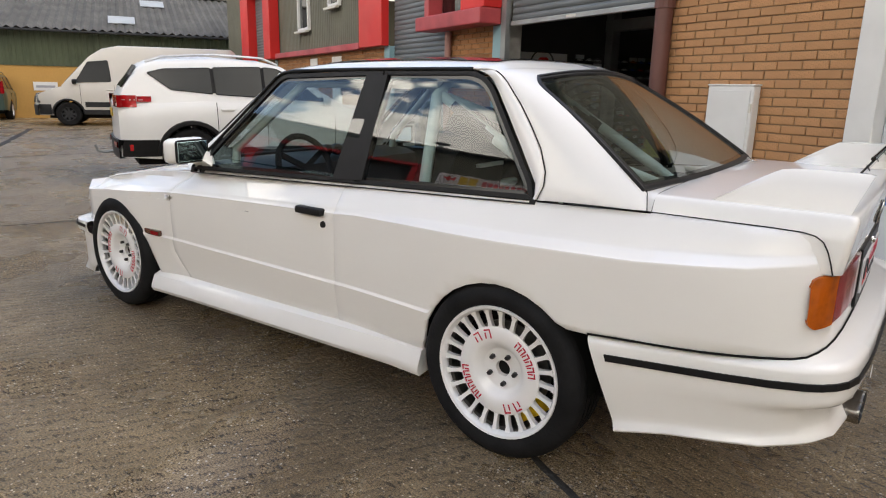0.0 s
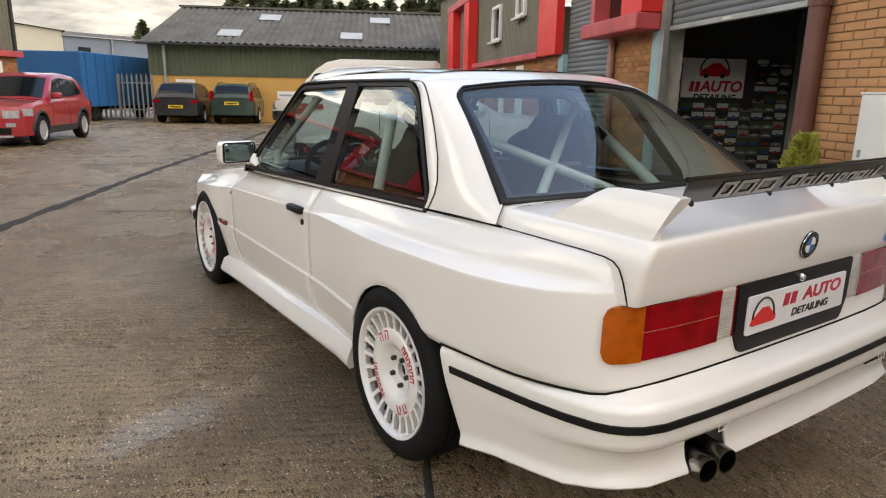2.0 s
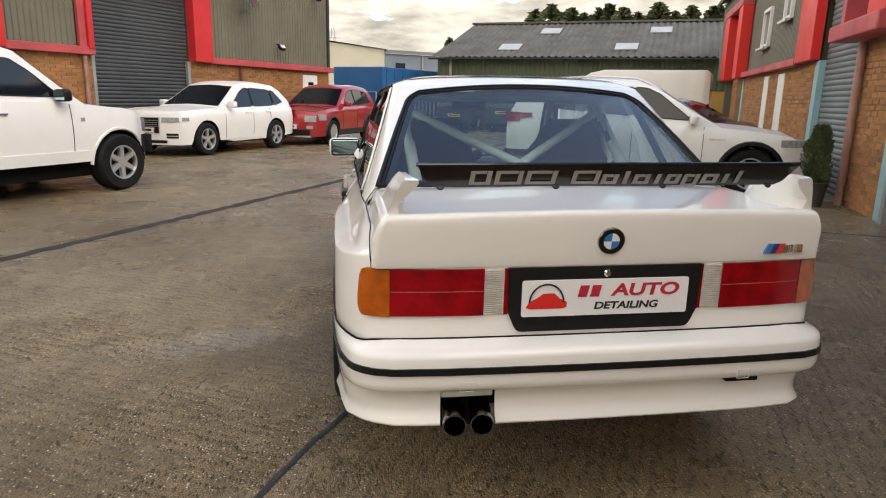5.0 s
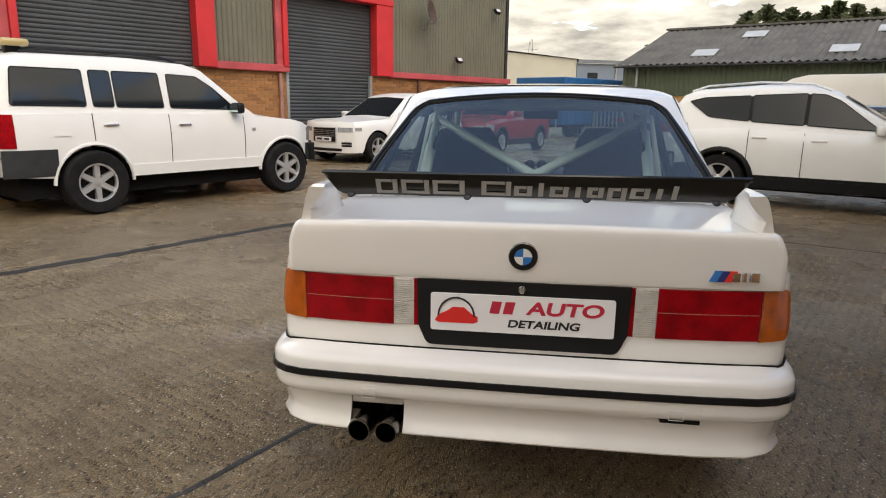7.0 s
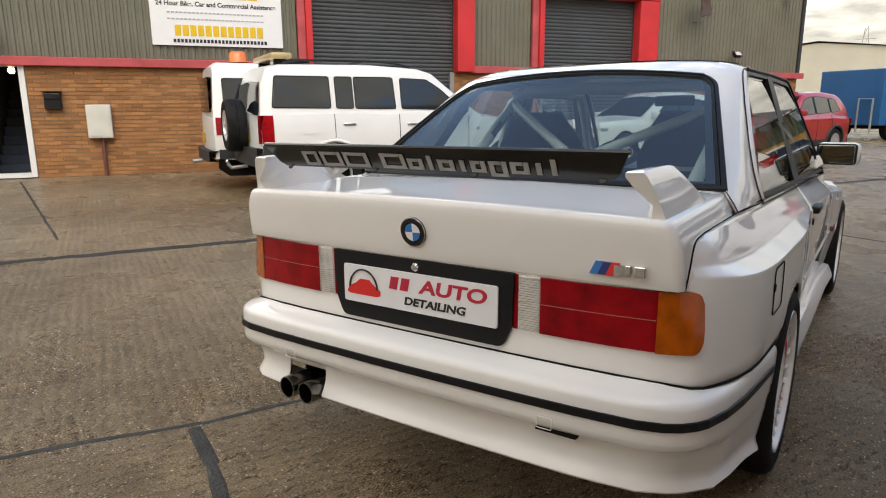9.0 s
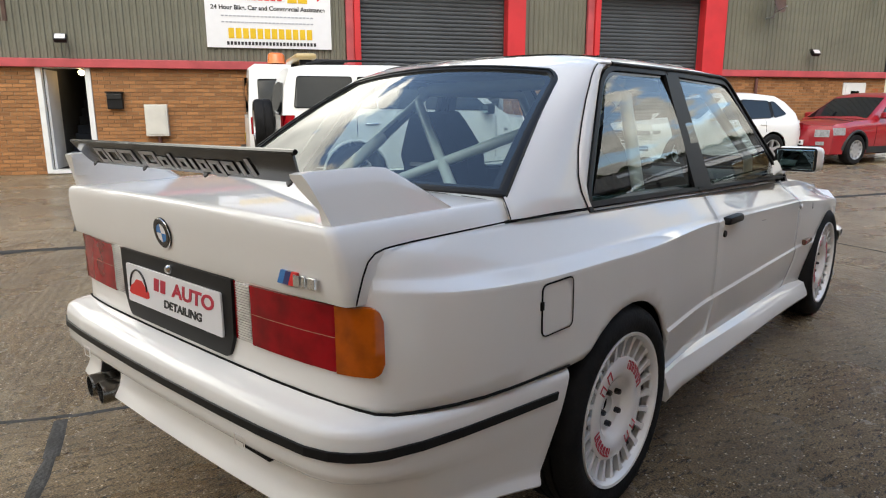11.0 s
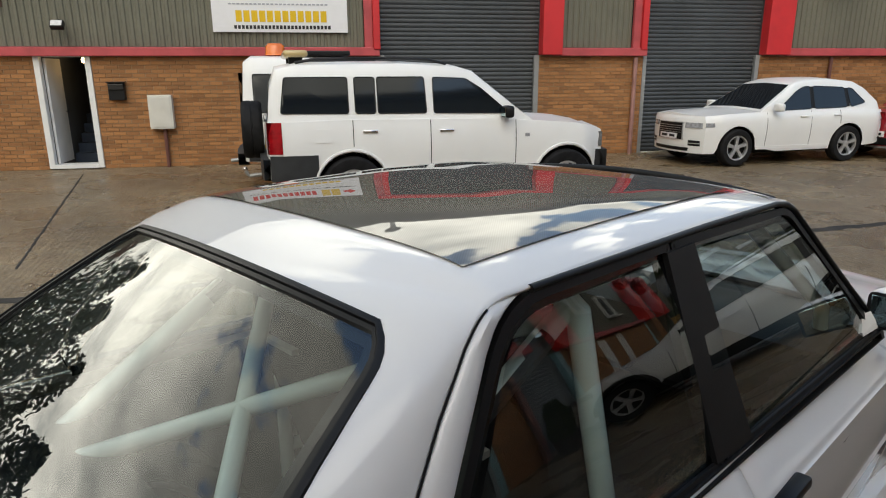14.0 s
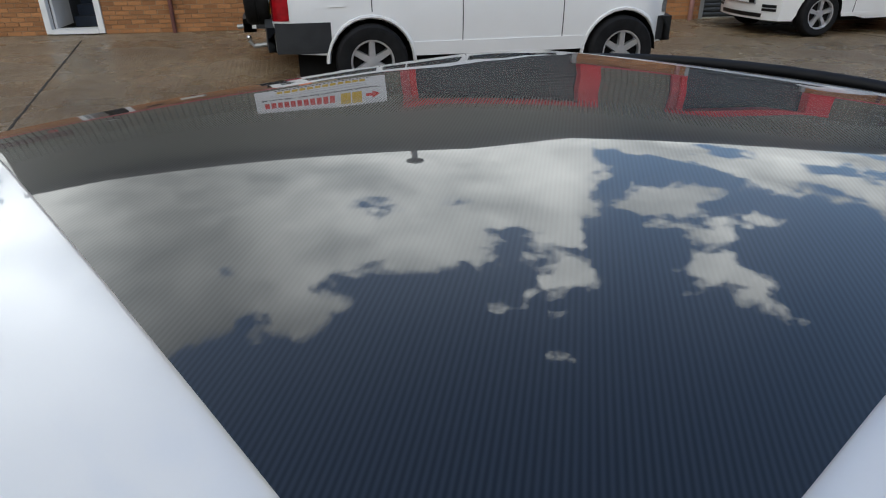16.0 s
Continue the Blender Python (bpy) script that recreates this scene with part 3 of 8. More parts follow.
# ---- left building: local x runs against the street's way, y out to the yard ----
UL, NL = Vector((0.5446, 0.8387, 0)), Vector((0.8387, -0.5446, 0))
UR, NR = Vector((0.4067, 0.9135, 0)), Vector((0.9135, -0.4067, 0))
ML = Matrix(((-UL.x, NL.x, 0, -12.0 * NL.x - 0.11 * UL.x), (-UL.y, NL.y, 0, -12.0 * NL.y - 0.11 * UL.y), (0, 0, 1, 0), (0, 0, 0, 1)))
MR = Matrix(((UR.x, -NR.x, 0, 3.3 * NR.x), (UR.y, -NR.y, 0, 3.3 * NR.y), (0, 0, 1, 0), (0, 0, 0, 1)))


def sbox(s0, s1, y0, y1, z0, z1, left=True, bevel=0.0, bm=None):
    """A box by its stretch along the wall, its reach out from it and its heights."""
    return bm_box(-s1 if left else s0, -s0 if left else s1, y0, y1, z0, z1, bevel, bm)


def corrugated(s0, s1, z0, z1, y, left=True, pitch=0.125, deep=0.022, bm=None):
    """Upright ribbed sheet."""
    cols = []
    n = max(1, round((s1 - s0) / pitch))
    p = (s1 - s0) / n
    for i in range(n):
        for f, d in ((0.0, 0), (0.30, 0), (0.42, deep), (0.86, deep), (1.0, 0)):
            cols.append((s0 + (i + f) * p, d))
    rows = [[(-s if left else s, y + d, z) for s, d in cols] for z in (z0, z1)]
    return bm_grid(rows, bm=bm)


def shutter_bm(s0, s1, z0, z1, y, left=True, pitch=0.085):
    """Roller shutter: bowed slats one above another."""
    rows = []
    z = z0
    while z < z1:
        for f, d in ((0.0, 0.0), (0.12, 0.012), (0.5, 0.020), (0.88, 0.012)):
            zz = min(z1, z + f * pitch)
            rows.append([(-s0 if left else s0, y + d, zz), (-s1 if left else s1, y + d, zz)])
        z += pitch
    return bm_grid(rows)


def on(parent, name, bm, material, label="", smooth=None):
    return part(name, bm, material, parent, label, smooth)


BRICK, COURSE = 0.225, 0.075


def brick_mesh(name, length):
    b = bm_box(-length / 2, length / 2, -0.05, 0.0, -0.0325, 0.0325)
    bmesh.ops.bevel(b, geom=[e for e in b.edges if all(v.co.y > -0.01 for v in e.verts)], offset=0.004, segments=1, affect="EDGES")
    me = bpy.data.meshes.new(name)
    b.to_mesh(me)
    b.free()
    me.materials.append(M["brick"])
    return me


def brick_places(s0, s1, z0, z1):
    """Stretcher bond: centre, height and length of each brick of a stretch of wall."""
    k = 0
    z = z0 + COURSE / 2
    while z < z1 - 0.02:
        s = s0 - (BRICK / 2 if k % 2 else 0)
        while s < s1 - 0.02:
            a, c = max(s, s0) + 0.005, min(s + BRICK, s1) - 0.005
            if c - a > 0.03:
                yield (a + c) / 2, z, c - a
            s += BRICK
        z += COURSE
        k += 1


def brick_stuff(places, left, y, parent, seed=1):
    """Bricks of a stretch of wall joined into one mesh."""
    rng = random.Random(seed)
    verts, faces = [], []
    for s, z, ln in places:
        o = len(verts)
        d = y + rng.uniform(-0.003, 0.003)
        x = -s if left else s
        h, w, e = 0.0325, ln / 2, 0.004
        verts += [(x - w, d - 0.012, z - h), (x + w, d - 0.012, z - h), (x + w, d - 0.012, z + h), (x - w, d - 0.012, z + h)]
        verts += [(x - w + e, d, z - h + e), (x + w - e, d, z - h + e), (x + w - e, d, z + h - e), (x - w + e, d, z + h - e)]
        faces += [(o + 4, o + 5, o + 6, o + 7)] + [(o + i, o + (i + 1) % 4, o + 4 + (i + 1) % 4, o + 4 + i) for i in range(4)]
    me = bpy.data.meshes.new("brickwork")
    me.from_pydata(verts, [], faces)
    me.materials.append(M["brickstuff"])
    ob = new("brickwork", me)
    ob.parent = parent
    b = bmesh.new()
    b.from_mesh(me)
    bmesh.ops.recalc_face_normals(b, faces=b.faces)
    b.to_mesh(me)
    b.free()
    return tagged(ob, kind="stuff")


def brick_island_mat():
    m = mat("buff_brick_joined", (0.40, 0.185, 0.072), 0.85, fine=0.3, fine_scale=90, bump=0.3, bump_scale=120)
    nt = m.node_tree
    b = nt.nodes["Principled BSDF"]
    link = b.inputs["Base Color"].links[0].from_socket
    ge = nt.nodes.new("ShaderNodeNewGeometry")
    x = nt.nodes.new("ShaderNodeMix")
    x.data_type, x.blend_type = "RGBA", "MULTIPLY"
    r = nt.nodes.new("ShaderNodeValToRGB")
    r.color_ramp.elements[0].color, r.color_ramp.elements[1].color = (0.62, 0.60, 0.56, 1), (1.1, 1.08, 1.02, 1)
    nt.links.new(ge.outputs["Random Per Island"], r.inputs[0])
    x.inputs[0].default_value = 1.0
    nt.links.new(link, x.inputs[6])
    nt.links.new(r.outputs[0], x.inputs[7])
    nt.links.new(x.outputs[2], b.inputs["Base Color"])
    return m


M["brickstuff"] = brick_island_mat()

LEAVE, LLED = 5.15, 2.05
lb = thing("wall_west", "olive ribbed cladding over buff brick on a low industrial unit", "building", ML, kind="structure")
LDOOR = (-4.55, -3.60)
LB1, LB2 = (1.65, 4.90), (7.20, 9.95)
LD2 = (14.49, 15.24)
LS0, LS1 = -6.3, 15.9
spans = [(LS0, LDOOR[0], 0, LLED), (LDOOR[1], LB1[0], 0, LLED), (LB1[1], LB2[0], 0, LLED), (LB2[1], LD2[0], 0, LLED), (LD2[1], LS1, 0, LLED), (LD2[0], LD2[1], 1.92, LLED)]
for i, (a, c, z0, z1) in enumerate(spans):
    on(lb, "brick_wall", sbox(a, c, -0.3, -0.008, z0, z1), "mortar")
    brick_stuff(brick_places(a, c, z0, z1), True, 0.002, lb, i)
# cladding above the ledge
cl = corrugated(LS0, LB1[0] - 0.3, LLED + 0.15, LEAVE, -0.02)
corrugated(LB1[1] + 0.42, LB2[0] - 0.3, LLED + 0.15, LEAVE, -0.02, bm=cl)
corrugated(LB2[1] + 0.6, LS1, LLED + 0.15, LEAVE, -0.02, bm=cl)
corrugated(LB1[0] - 0.3, LB1[1] + 0.42, 3.95, LEAVE, -0.02, bm=cl)
corrugated(LB2[0] - 0.3, LB2[1] + 0.6, 3.95, LEAVE, -0.02, bm=cl)
on(lb, "cladding", cl, "clad")
on(lb, "wall_core", sbox(LS0, LB1[0], -0.3, -0.05, LLED, LEAVE, bm=sbox(LB1[1], LB2[0], -0.3, -0.05, LLED, LEAVE, bm=sbox(LB2[1], LS1, -0.3, -0.05, LLED, LEAVE, bm=sbox(LB1[0], LB2[1], -0.3, -0.05, 3.9, LEAVE)))), "interior")
for a, c in ((LS0, LB1[0] - 0.02), (LB1[1] + 0.27, LB2[0] + 0.02), (LB2[1] + 0.55, LS1 + 0.12)):
    on(lb, "ledge", sbox(a, c, 0.006, 0.13, LLED - 0.02, LLED + 0.14, bevel=0.012), "pink", "faded red painted steel ledge")
for (a, c), wl, wr in ((LB1, 0.30, 0.43), (LB2, 0.30, 0.60)):
    on(lb, "bay_jamb", sbox(c + 0.003, c + wr, -0.2, 0.20, LLED, 3.86, bevel=0.015), "redsteel", "red painted steel bay surround")
    on(lb, "bay_jamb", sbox(a - wl * 0.45, a - 0.003, -0.2, 0.16, LLED + 0.1, 3.86, bevel=0.015), "redsteel", "red painted steel bay surround")
    on(lb, "bay_post", sbox(a - wl, a - wl * 0.45 - 0.003, 0.008, 0.10, LLED + 0.1, 3.86, bevel=0.012), "pink")
    on(lb, "bay_lintel", sbox(a - wl, c + wr, -0.2, 0.22, 3.863, 4.02, bevel=0.015), "redsteel", "red painted steel bay surround")
    on(lb, "shutter", shutter_bm(a, c, 0.02, 3.86, -0.12), "shutter2", "dark grey roller shutter, closed", 40)
    on(lb, "shutter_guide", sbox(c - 0.10, c - 0.003, -0.08, 0.0, 0, LLED, bm=sbox(a + 0.003, a + 0.08, -0.08, 0.0, 0, LLED)), "galv")
on(lb, "roof_sheet", bm_grid([[(-LS0 + 0.3, 0.25, LEAVE - 0.02), (-LS1 - 0.2, 0.25, LEAVE - 0.02)], [(-LS0 + 0.3, 0.25, LEAVE + 0.10), (-LS1 - 0.2, 0.25, LEAVE + 0.10)], [(-LS0 + 0.3, -9, LEAVE + 1.1), (-LS1 - 0.2, -9, LEAVE + 1.1)]]), "asbestos")
on(lb, "end_wall", sbox(LS1 - 0.3, LS1, -16, -0.31, 0, LEAVE + 0.2, bm=sbox(LS0, LS0 + 0.3, -16, -0.31, 0, LEAVE + 0.2)), "clad")
on(lb, "flue", bm_tube([(-1.6, -1.0, LEAVE), (-1.6, -1.0, LEAVE + 0.75)], 0.07, 12, bm=bm_lathe([(0.0, LEAVE + 0.95), (0.20, LEAVE + 0.86), (0.20, LEAVE + 0.82), (0.0, LEAVE + 0.84)], 16, m=Matrix.Translation((-1.6, -1.0, 0)))), "galv")
on(lb, "downpipe", bm_tube([(-7.0, 0.06, 0.0), (-7.0, 0.06, LLED - 0.05)], 0.045, 10), "fadedpipe")
on(lb, "downpipe", bm_tube([(-11.7, 0.05, 0.0), (-11.7, 0.05, LLED - 0.05)], 0.04, 10), "pipe")
on(lb, "corner_trim", sbox(LS1 - 0.08, LS1 + 0.03, -0.1, 0.04, LLED + 0.15, LEAVE), "cladplastic")
on(lb, "dark_patch", corrugated(-6.9, -4.9, 2.85, 3.35, -0.014), "rust")

# entrance with an open door and stairs behind
ent = thing("door_1", "white plastic framed entrance door standing open on a dark stairway", "door", ML, kind="structure")
s0, s1 = LDOOR
on(ent, "door_frame", sbox(s0 + 0.002, s0 + 0.10, -0.11, 0.03, 0.02, 2.09, bevel=0.006, bm=sbox(s1 - 0.10, s1 - 0.002, -0.25, 0.03, 0.02, 2.09, bevel=0.006, bm=sbox(s0 + 0.10, s1 - 0.10, -0.25, 0.03, 2.02, 2.09, bm=sbox(s0 + 0.10, s1 - 0.10, -0.25, 0.05, 0.02, 0.09)))), "whitepvc", "white plastic door frame")
on(ent, "door_leaf", sbox(s0 + 0.105, s0 + 0.15, -0.86, -0.12, 0.095, 2.0, bevel=0.008), "whitepvc", "white door leaf swung inwards")
on(ent, "door_handle", bm_tube([(-(s0 + 0.145), -0.78, 1.03), (-(s0 + 0.19), -0.78, 1.03), (-(s0 + 0.19), -0.67, 1.03)], 0.01, 8), "chrome")
for i in range(11):
    on(ent, "stair_step", sbox(s0 + 0.165, s1 - 0.10, -1.14 - 0.24 * i, -0.89 - 0.24 * i, 0.02 + 0.18 * i, 0.02 + 0.18 * (i + 1), bevel=0.006), "stair")
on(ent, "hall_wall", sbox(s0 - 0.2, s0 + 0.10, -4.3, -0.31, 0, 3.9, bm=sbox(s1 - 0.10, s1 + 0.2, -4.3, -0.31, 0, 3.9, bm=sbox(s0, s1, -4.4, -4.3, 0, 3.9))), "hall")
lamp_shade = on(ent, "hall_lamp", bm_lathe([(0.0, 0.06), (0.05, 0.05), (0.06, 0.0), (0.04, -0.04), (0, -0.05)], 16, m=Matrix.Translation((-(s0 + 0.62), -0.75, 1.97))), "lampglow", "small warm ceiling lamp, lit")

num = thing("unit_number", "small dark red unit number on the cladding", "sign", ML)
for k, z in enumerate((2.72, 2.60, 2.48)):
    on(num, "bar", sbox(-5.30, -5.12, 0.012, 0.02, z, z + 0.05), "redsteel")
on(num, "bar", sbox(-5.15, -5.11, 0.022, 0.03, 2.48, 2.77), "redsteel")
num = thing("unit_number", "small rust-orange unit number on brickwork", "sign", ML)
for z in (1.72, 1.46):
    on(num, "bar", sbox(15.48, 15.66, 0.012, 0.02, z, z + 0.04), "rustmark")
on(num, "bar", bm_prism([(-15.50, 1.50), (-15.46, 1.50), (-15.62, 1.72), (-15.67, 1.72)], 0.008, m=Matrix(((1, 0, 0, 0), (0, 0, -1, 0.022), (0, 1, 0, 0), (0, 0, 0, 1)))), "rustmark")

d2 = thing("door_2", "white plastic side door with a small pane, closed", "door", ML, kind="structure")
on(d2, "door_frame", sbox(LD2[0], LD2[1], -0.2, 0.02, 0.0, 1.915, bevel=0.01), "whitepvc")
on(d2, "door_leaf", sbox(LD2[0] + 0.07, LD2[1] - 0.07, 0.021, 0.035, 0.05, 1.86, bevel=0.006), "whitepvc")
on(d2, "pane", sbox(LD2[0] + 0.24, LD2[1] - 0.24, 0.036, 0.042, 1.40, 1.70), "tint")

mb = thing("letter_box", "black wall-mounted letter box on brick", "letter box", ML)
on(mb, "body", sbox(-3.34, -3.06, 0.008, 0.13, 1.25, 1.56, bevel=0.015), "black")
on(mb, "flap", sbox(-3.33, -3.07, 0.132, 0.15, 1.44, 1.54, bevel=0.006), "gloss_black")
on(mb, "lid", sbox(-3.36, -3.04, 0.0, 0.16, 1.563, 1.585, bevel=0.006), "black")
eb = thing("meter_box", "off-white meter cabinet on a brown conduit beside brickwork", "meter box", ML)
on(eb, "body", sbox(-2.68, -2.26, 0.008, 0.17, 0.72, 1.34, bevel=0.012), "metercase")
on(eb, "door", sbox(-2.65, -2.29, 0.172, 0.182, 0.76, 1.30, bevel=0.004), "metercase")
on(eb, "conduit", bm_tube([(2.45, 0.06, 0.0), (2.45, 0.06, 0.718)], 0.035, 10), "pipe")


def floodlight(s, z, label):
    f = thing("floodlight", label, "floodlight", ML)
    on(f, "bracket", bm_tube([(-s, 0.0, z + 0.02), (-s, 0.10, z + 0.02), (-s, 0.16, z - 0.04)], 0.014, 8), "black")
    on(f, "housing", bm_box(-0.11, 0.11, -0.05, 0.05, -0.075, 0.075, 0.015, m=Matrix.Translation((-s, 0.20, z - 0.07)) @ pose(0, 0, 0, 38)), "black")
    on(f, "lens", bm_box(-0.09, 0.09, 0.052, 0.058, -0.055, 0.055, m=Matrix.Translation((-s, 0.20, z - 0.07)) @ pose(0, 0, 0, 38)), "clearlens")


floodlight(13.28, 2.70, "small black floodlight on ribbed cladding")
floodlight(-4.0, 2.62, "small black floodlight over the entrance")
floodlight(15.1, 4.30, "small floodlight high on the cladding")
dish = thing("satellite_dish", "round brown satellite dish on a wall bracket", "satellite dish", ML)
dm = Matrix.Translation((-11.75, 0.42, 3.82)) @ pose(0, 0, 0, -78, 0, 25)
on(dish, "reflector", bm_lathe([(0.0, 0.0), (0.12, 0.008), (0.24, 0.035), (0.33, 0.07), (0.335, 0.075), (0.24, 0.028), (0.12, -0.002), (0.0, -0.01)], 28, m=dm), "rust", smooth=40)
on(dish, "bracket", bm_tube([(-11.85, 0.0, 3.45), (-11.85, 0.26, 3.45), (-11.80, 0.34, 3.70)], 0.022, 8), "galv")
on(dish, "feed_arm", bm_tube([(-11.75, 0.40, 3.52), (-11.72, 0.80, 3.62)], 0.014, 8), "galv")

# recovery firm's board
bd = thing("sign_board", "large white advertising board with red, yellow and black lettering", "sign", ML)
B0, B1, BZ0, BZ1 = -1.42, 1.04, 2.46, 3.80
on(bd, "panel", sbox(B0, B1, 0.03, 0.05, BZ0, BZ1), "plate", "white board")


def facing(s, z, left=True, y=0.052):
    """Where upright lettering stands on a wall, read from the yard."""
    return Matrix.Translation((-s if left else s, y, z)) @ Matrix(((-1, 0, 0, 0), (0, 0, 1, 0), (0, 1, 0, 0), (0, 0, 0, 1)))


def bars(parent, s0, s1, z0, z1, count, material, gap=0.25, left=True, y0=0.051, y1=0.056):
    """Upright bars in place of letters."""
    w = (s1 - s0) / count
    for i in range(count):
        on(parent, "bar", sbox(s0 + w * i, s0 + w * (i + 1 - gap), y0, y1, z0, z1, left), material)


bars(bd, B0 + 0.16, B0 + 1.52, BZ0 + 0.92, BZ0 + 1.18, 11, "redfresh")
bars(bd, B0 + 1.60, B0 + 2.02, BZ0 + 0.89, BZ0 + 1.27, 2, "yellow", 0.12)
on(bd, "arrow", bm_prism([(0, -0.05), (0.12, -0.05), (0.12, -0.13), (0.27, 0), (0.12, 0.13), (0.12, 0.05), (0, 0.05)], 0.005, m=facing(B0 + 2.07, BZ0 + 1.06) @ pose(0, 0, 0)), "redfresh")
bars(bd, B0 + 0.30, B0 + 2.12, BZ0 + 0.60, BZ0 + 0.625, 24, "greytext", 0.3)
bars(bd, B0 + 0.30, B0 + 2.12, BZ0 + 0.48, BZ0 + 0.505, 24, "greytext", 0.3)
bars(bd, B0 + 0.42, B0 + 2.10, BZ0 + 0.18, BZ0 + 0.38, 12, "yellow", 0.22)
bars(bd, B0 + 0.38, B0 + 2.16, BZ0 + 0.055, BZ0 + 0.12, 26, "blackletter", 0.3)
on(bd, "lettering", text_bm("24 Hour Bike, Car and Commercial Assistance", 0.118, 0.002, facing((B0 + B1) / 2, BZ0 + 0.77)), "blackletter", "small black words on the board")

# ---- right building ----
REAVE = 4.75
rb = thing("wall_east", "buff brick and olive cladding unit with bright red bay surrounds", "building", MR, kind="structure")


def ron(name, bm, material, label="", smooth=None):
    return part(name, bm, material, rb, label, smooth)


def rbox(s0, s1, y0, y1, z0, z1, bevel=0.0, bm=None):
    return bm_box(s0, s1, y0, y1, z0, z1, bevel, bm)


NEARB = (0.87, 2.84, 0.0, 2.85)
for a, c, z0, z1, n in ((0.87, 2.84, 0, 2.85, 0), (5.97, 7.24, 0, 2.18, 1), (9.72, 12.06, 0, 2.05, 2), (12.66, 13.72, 0, 2.05, 3), (14.25, 17.3, 0, 2.05, 4), (18.6, 19.6, 0, 2.05, 5), (-6.0, -1.3, 0, 2.85, 6)):
    ron("brick_wall", rbox(a, c, -0.3, -0.010, z0, z1), "mortar")
    if n:
        brick_stuff(brick_places(a, c, z0, z1), False, 0.002, rb, 40 + n)
cl = corrugated(10.66, 24.0, 2.16, REAVE, -0.02, False)
corrugated(5.6, 9.7, 3.25, REAVE, -0.02, False, bm=cl)
corrugated(-6, 5.6, 2.86, REAVE, -0.02, False, bm=cl)
corrugated(6.42, 7.6, 2.38, 3.25, -0.02, False, bm=cl)
ron("cladding", cl, "clad")
ron("wall_core", rbox(10.7, 24, -0.3, -0.05, 2.1, REAVE, bm=rbox(5.6, 9.7, -0.3, -0.05, 3.2, REAVE, bm=rbox(-6, 5.6, -0.3, -0.05, 2.9, REAVE))), "interior")
ron("roof_sheet", bm_grid([[(-6.2, 0.25, REAVE), (24.2, 0.25, REAVE)], [(-6.2, 0.25, REAVE + 0.12), (24.2, 0.25, REAVE + 0.12)], [(-6.2, -9, REAVE + 1.1), (24.2, -9, REAVE + 1.1)]]), "asbestos")
ron("end_wall", rbox(-6.0, -5.7, -12, -0.31, 0, REAVE, bm=rbox(23.7, 24, -12, -0.31, 0, REAVE)), "clad")
ron("downpipe", bm_tube([(2.77, 0.09, 0.0), (2.77, 0.09, 4.6)], 0.085, 14), "pipe", "brown rainwater downpipe", 40)
ron("pipe_collar", bm_tube([(2.77, 0.09, 2.10), (2.77, 0.09, 2.22)], 0.10, 14), "pipe")
ron("downpipe", bm_tube([(7.14, 0.07, 0.0), (7.14, 0.07, 2.15)], 0.055, 12), "fadedpipe", smooth=40)
ron("shutter_guide", rbox(5.64, 5.75, -0.06, 0.02, 0, 2.85, bm=rbox(2.86, 2.93, -0.06, 0.02, 0, 2.85)), "galv")
ron("teal_jamb", rbox(5.755, 5.965, -0.06, 0.012, 0, 2.16, bevel=0.008), "teal", "pale blue painted door jamb")
ron("teal_jamb", rbox(9.47, 9.715, -0.25, 0.012, 0, 2.05, bevel=0.008), "teal", "pale blue painted door jamb")
ron("shutter", shutter_bm(2.93, 5.60, 2.20, 2.95, -0.08, False), "shutter", "grey roller shutter rolled most of the way up", 40)
ron("shutter_rail", rbox(2.93, 5.60, -0.10, -0.03, 2.14, 2.20, bevel=0.008), "galv")
ron("shutter_tag", rbox(4.25, 4.42, -0.028, -0.022, 2.155, 2.185), "metercase")
ron("shutter", shutter_bm(7.26, 9.46, 0.02, 3.3, -0.10, False), "shutter", "grey roller shutter, closed", 40)
ron("bay_surround", rbox(5.77, 6.40, 0.004, 0.30, 2.385, 3.6, bevel=0.012), "redfresh", "bright red bay surround")
ron("ledge", rbox(5.77, 7.72, 0.004, 0.36, 2.17, 2.38, bevel=0.02), "pink", "faded red painted steel ledge")
ron("bay_post", rbox(7.45, 7.60, 0.004, 0.26, 2.385, 3.6, bevel=0.012), "pink")
ron("bay_window", rbox(6.45, 7.42, -0.02, 0.02, 2.45, 3.2), "tint")
ron("bay_surround", rbox(9.52, 10.64, 0.004, 0.16, 2.055, 4.2, bevel=0.012), "redfresh", "bright red bay surround")
ron("ledge", rbox(10.645, 17.0, 0.004, 0.17, 2.03, 2.16, bevel=0.012), "pink", "faded red painted steel ledge")
for a, c in ((16.95, 17.65), (19.5, 20.5)):
    ron("bay_surround", rbox(a, c, 0.02, 0.30, 2.02, 3.9, bevel=0.012), "redfresh", "bright red bay surround")
ron("bay_surround", rbox(16.95, 20.5, 0.02, 0.32, 3.903, 4.1, bevel=0.012), "pink")
ron("shutter", shutter_bm(17.66, 19.49, 2.06, 3.9, 0.03, False), "shutter", "grey roller shutter, closed", 40)
ron("teal_jamb", rbox(17.3, 17.55, -0.25, 0.012, 0, 2.0), "teal", "pale blue painted door jamb")
for a, c in ((12.06, 12.66), (13.72, 14.25)):
    ron("side_door", rbox(a + 0.003, c - 0.003, -0.1, 0.014, 0, 1.95, bevel=0.006), "whitepvc", "white side door, closed")
    ron("door_head", rbox(a, c, -0.2, -0.005, 1.953, 2.05), "mortar")


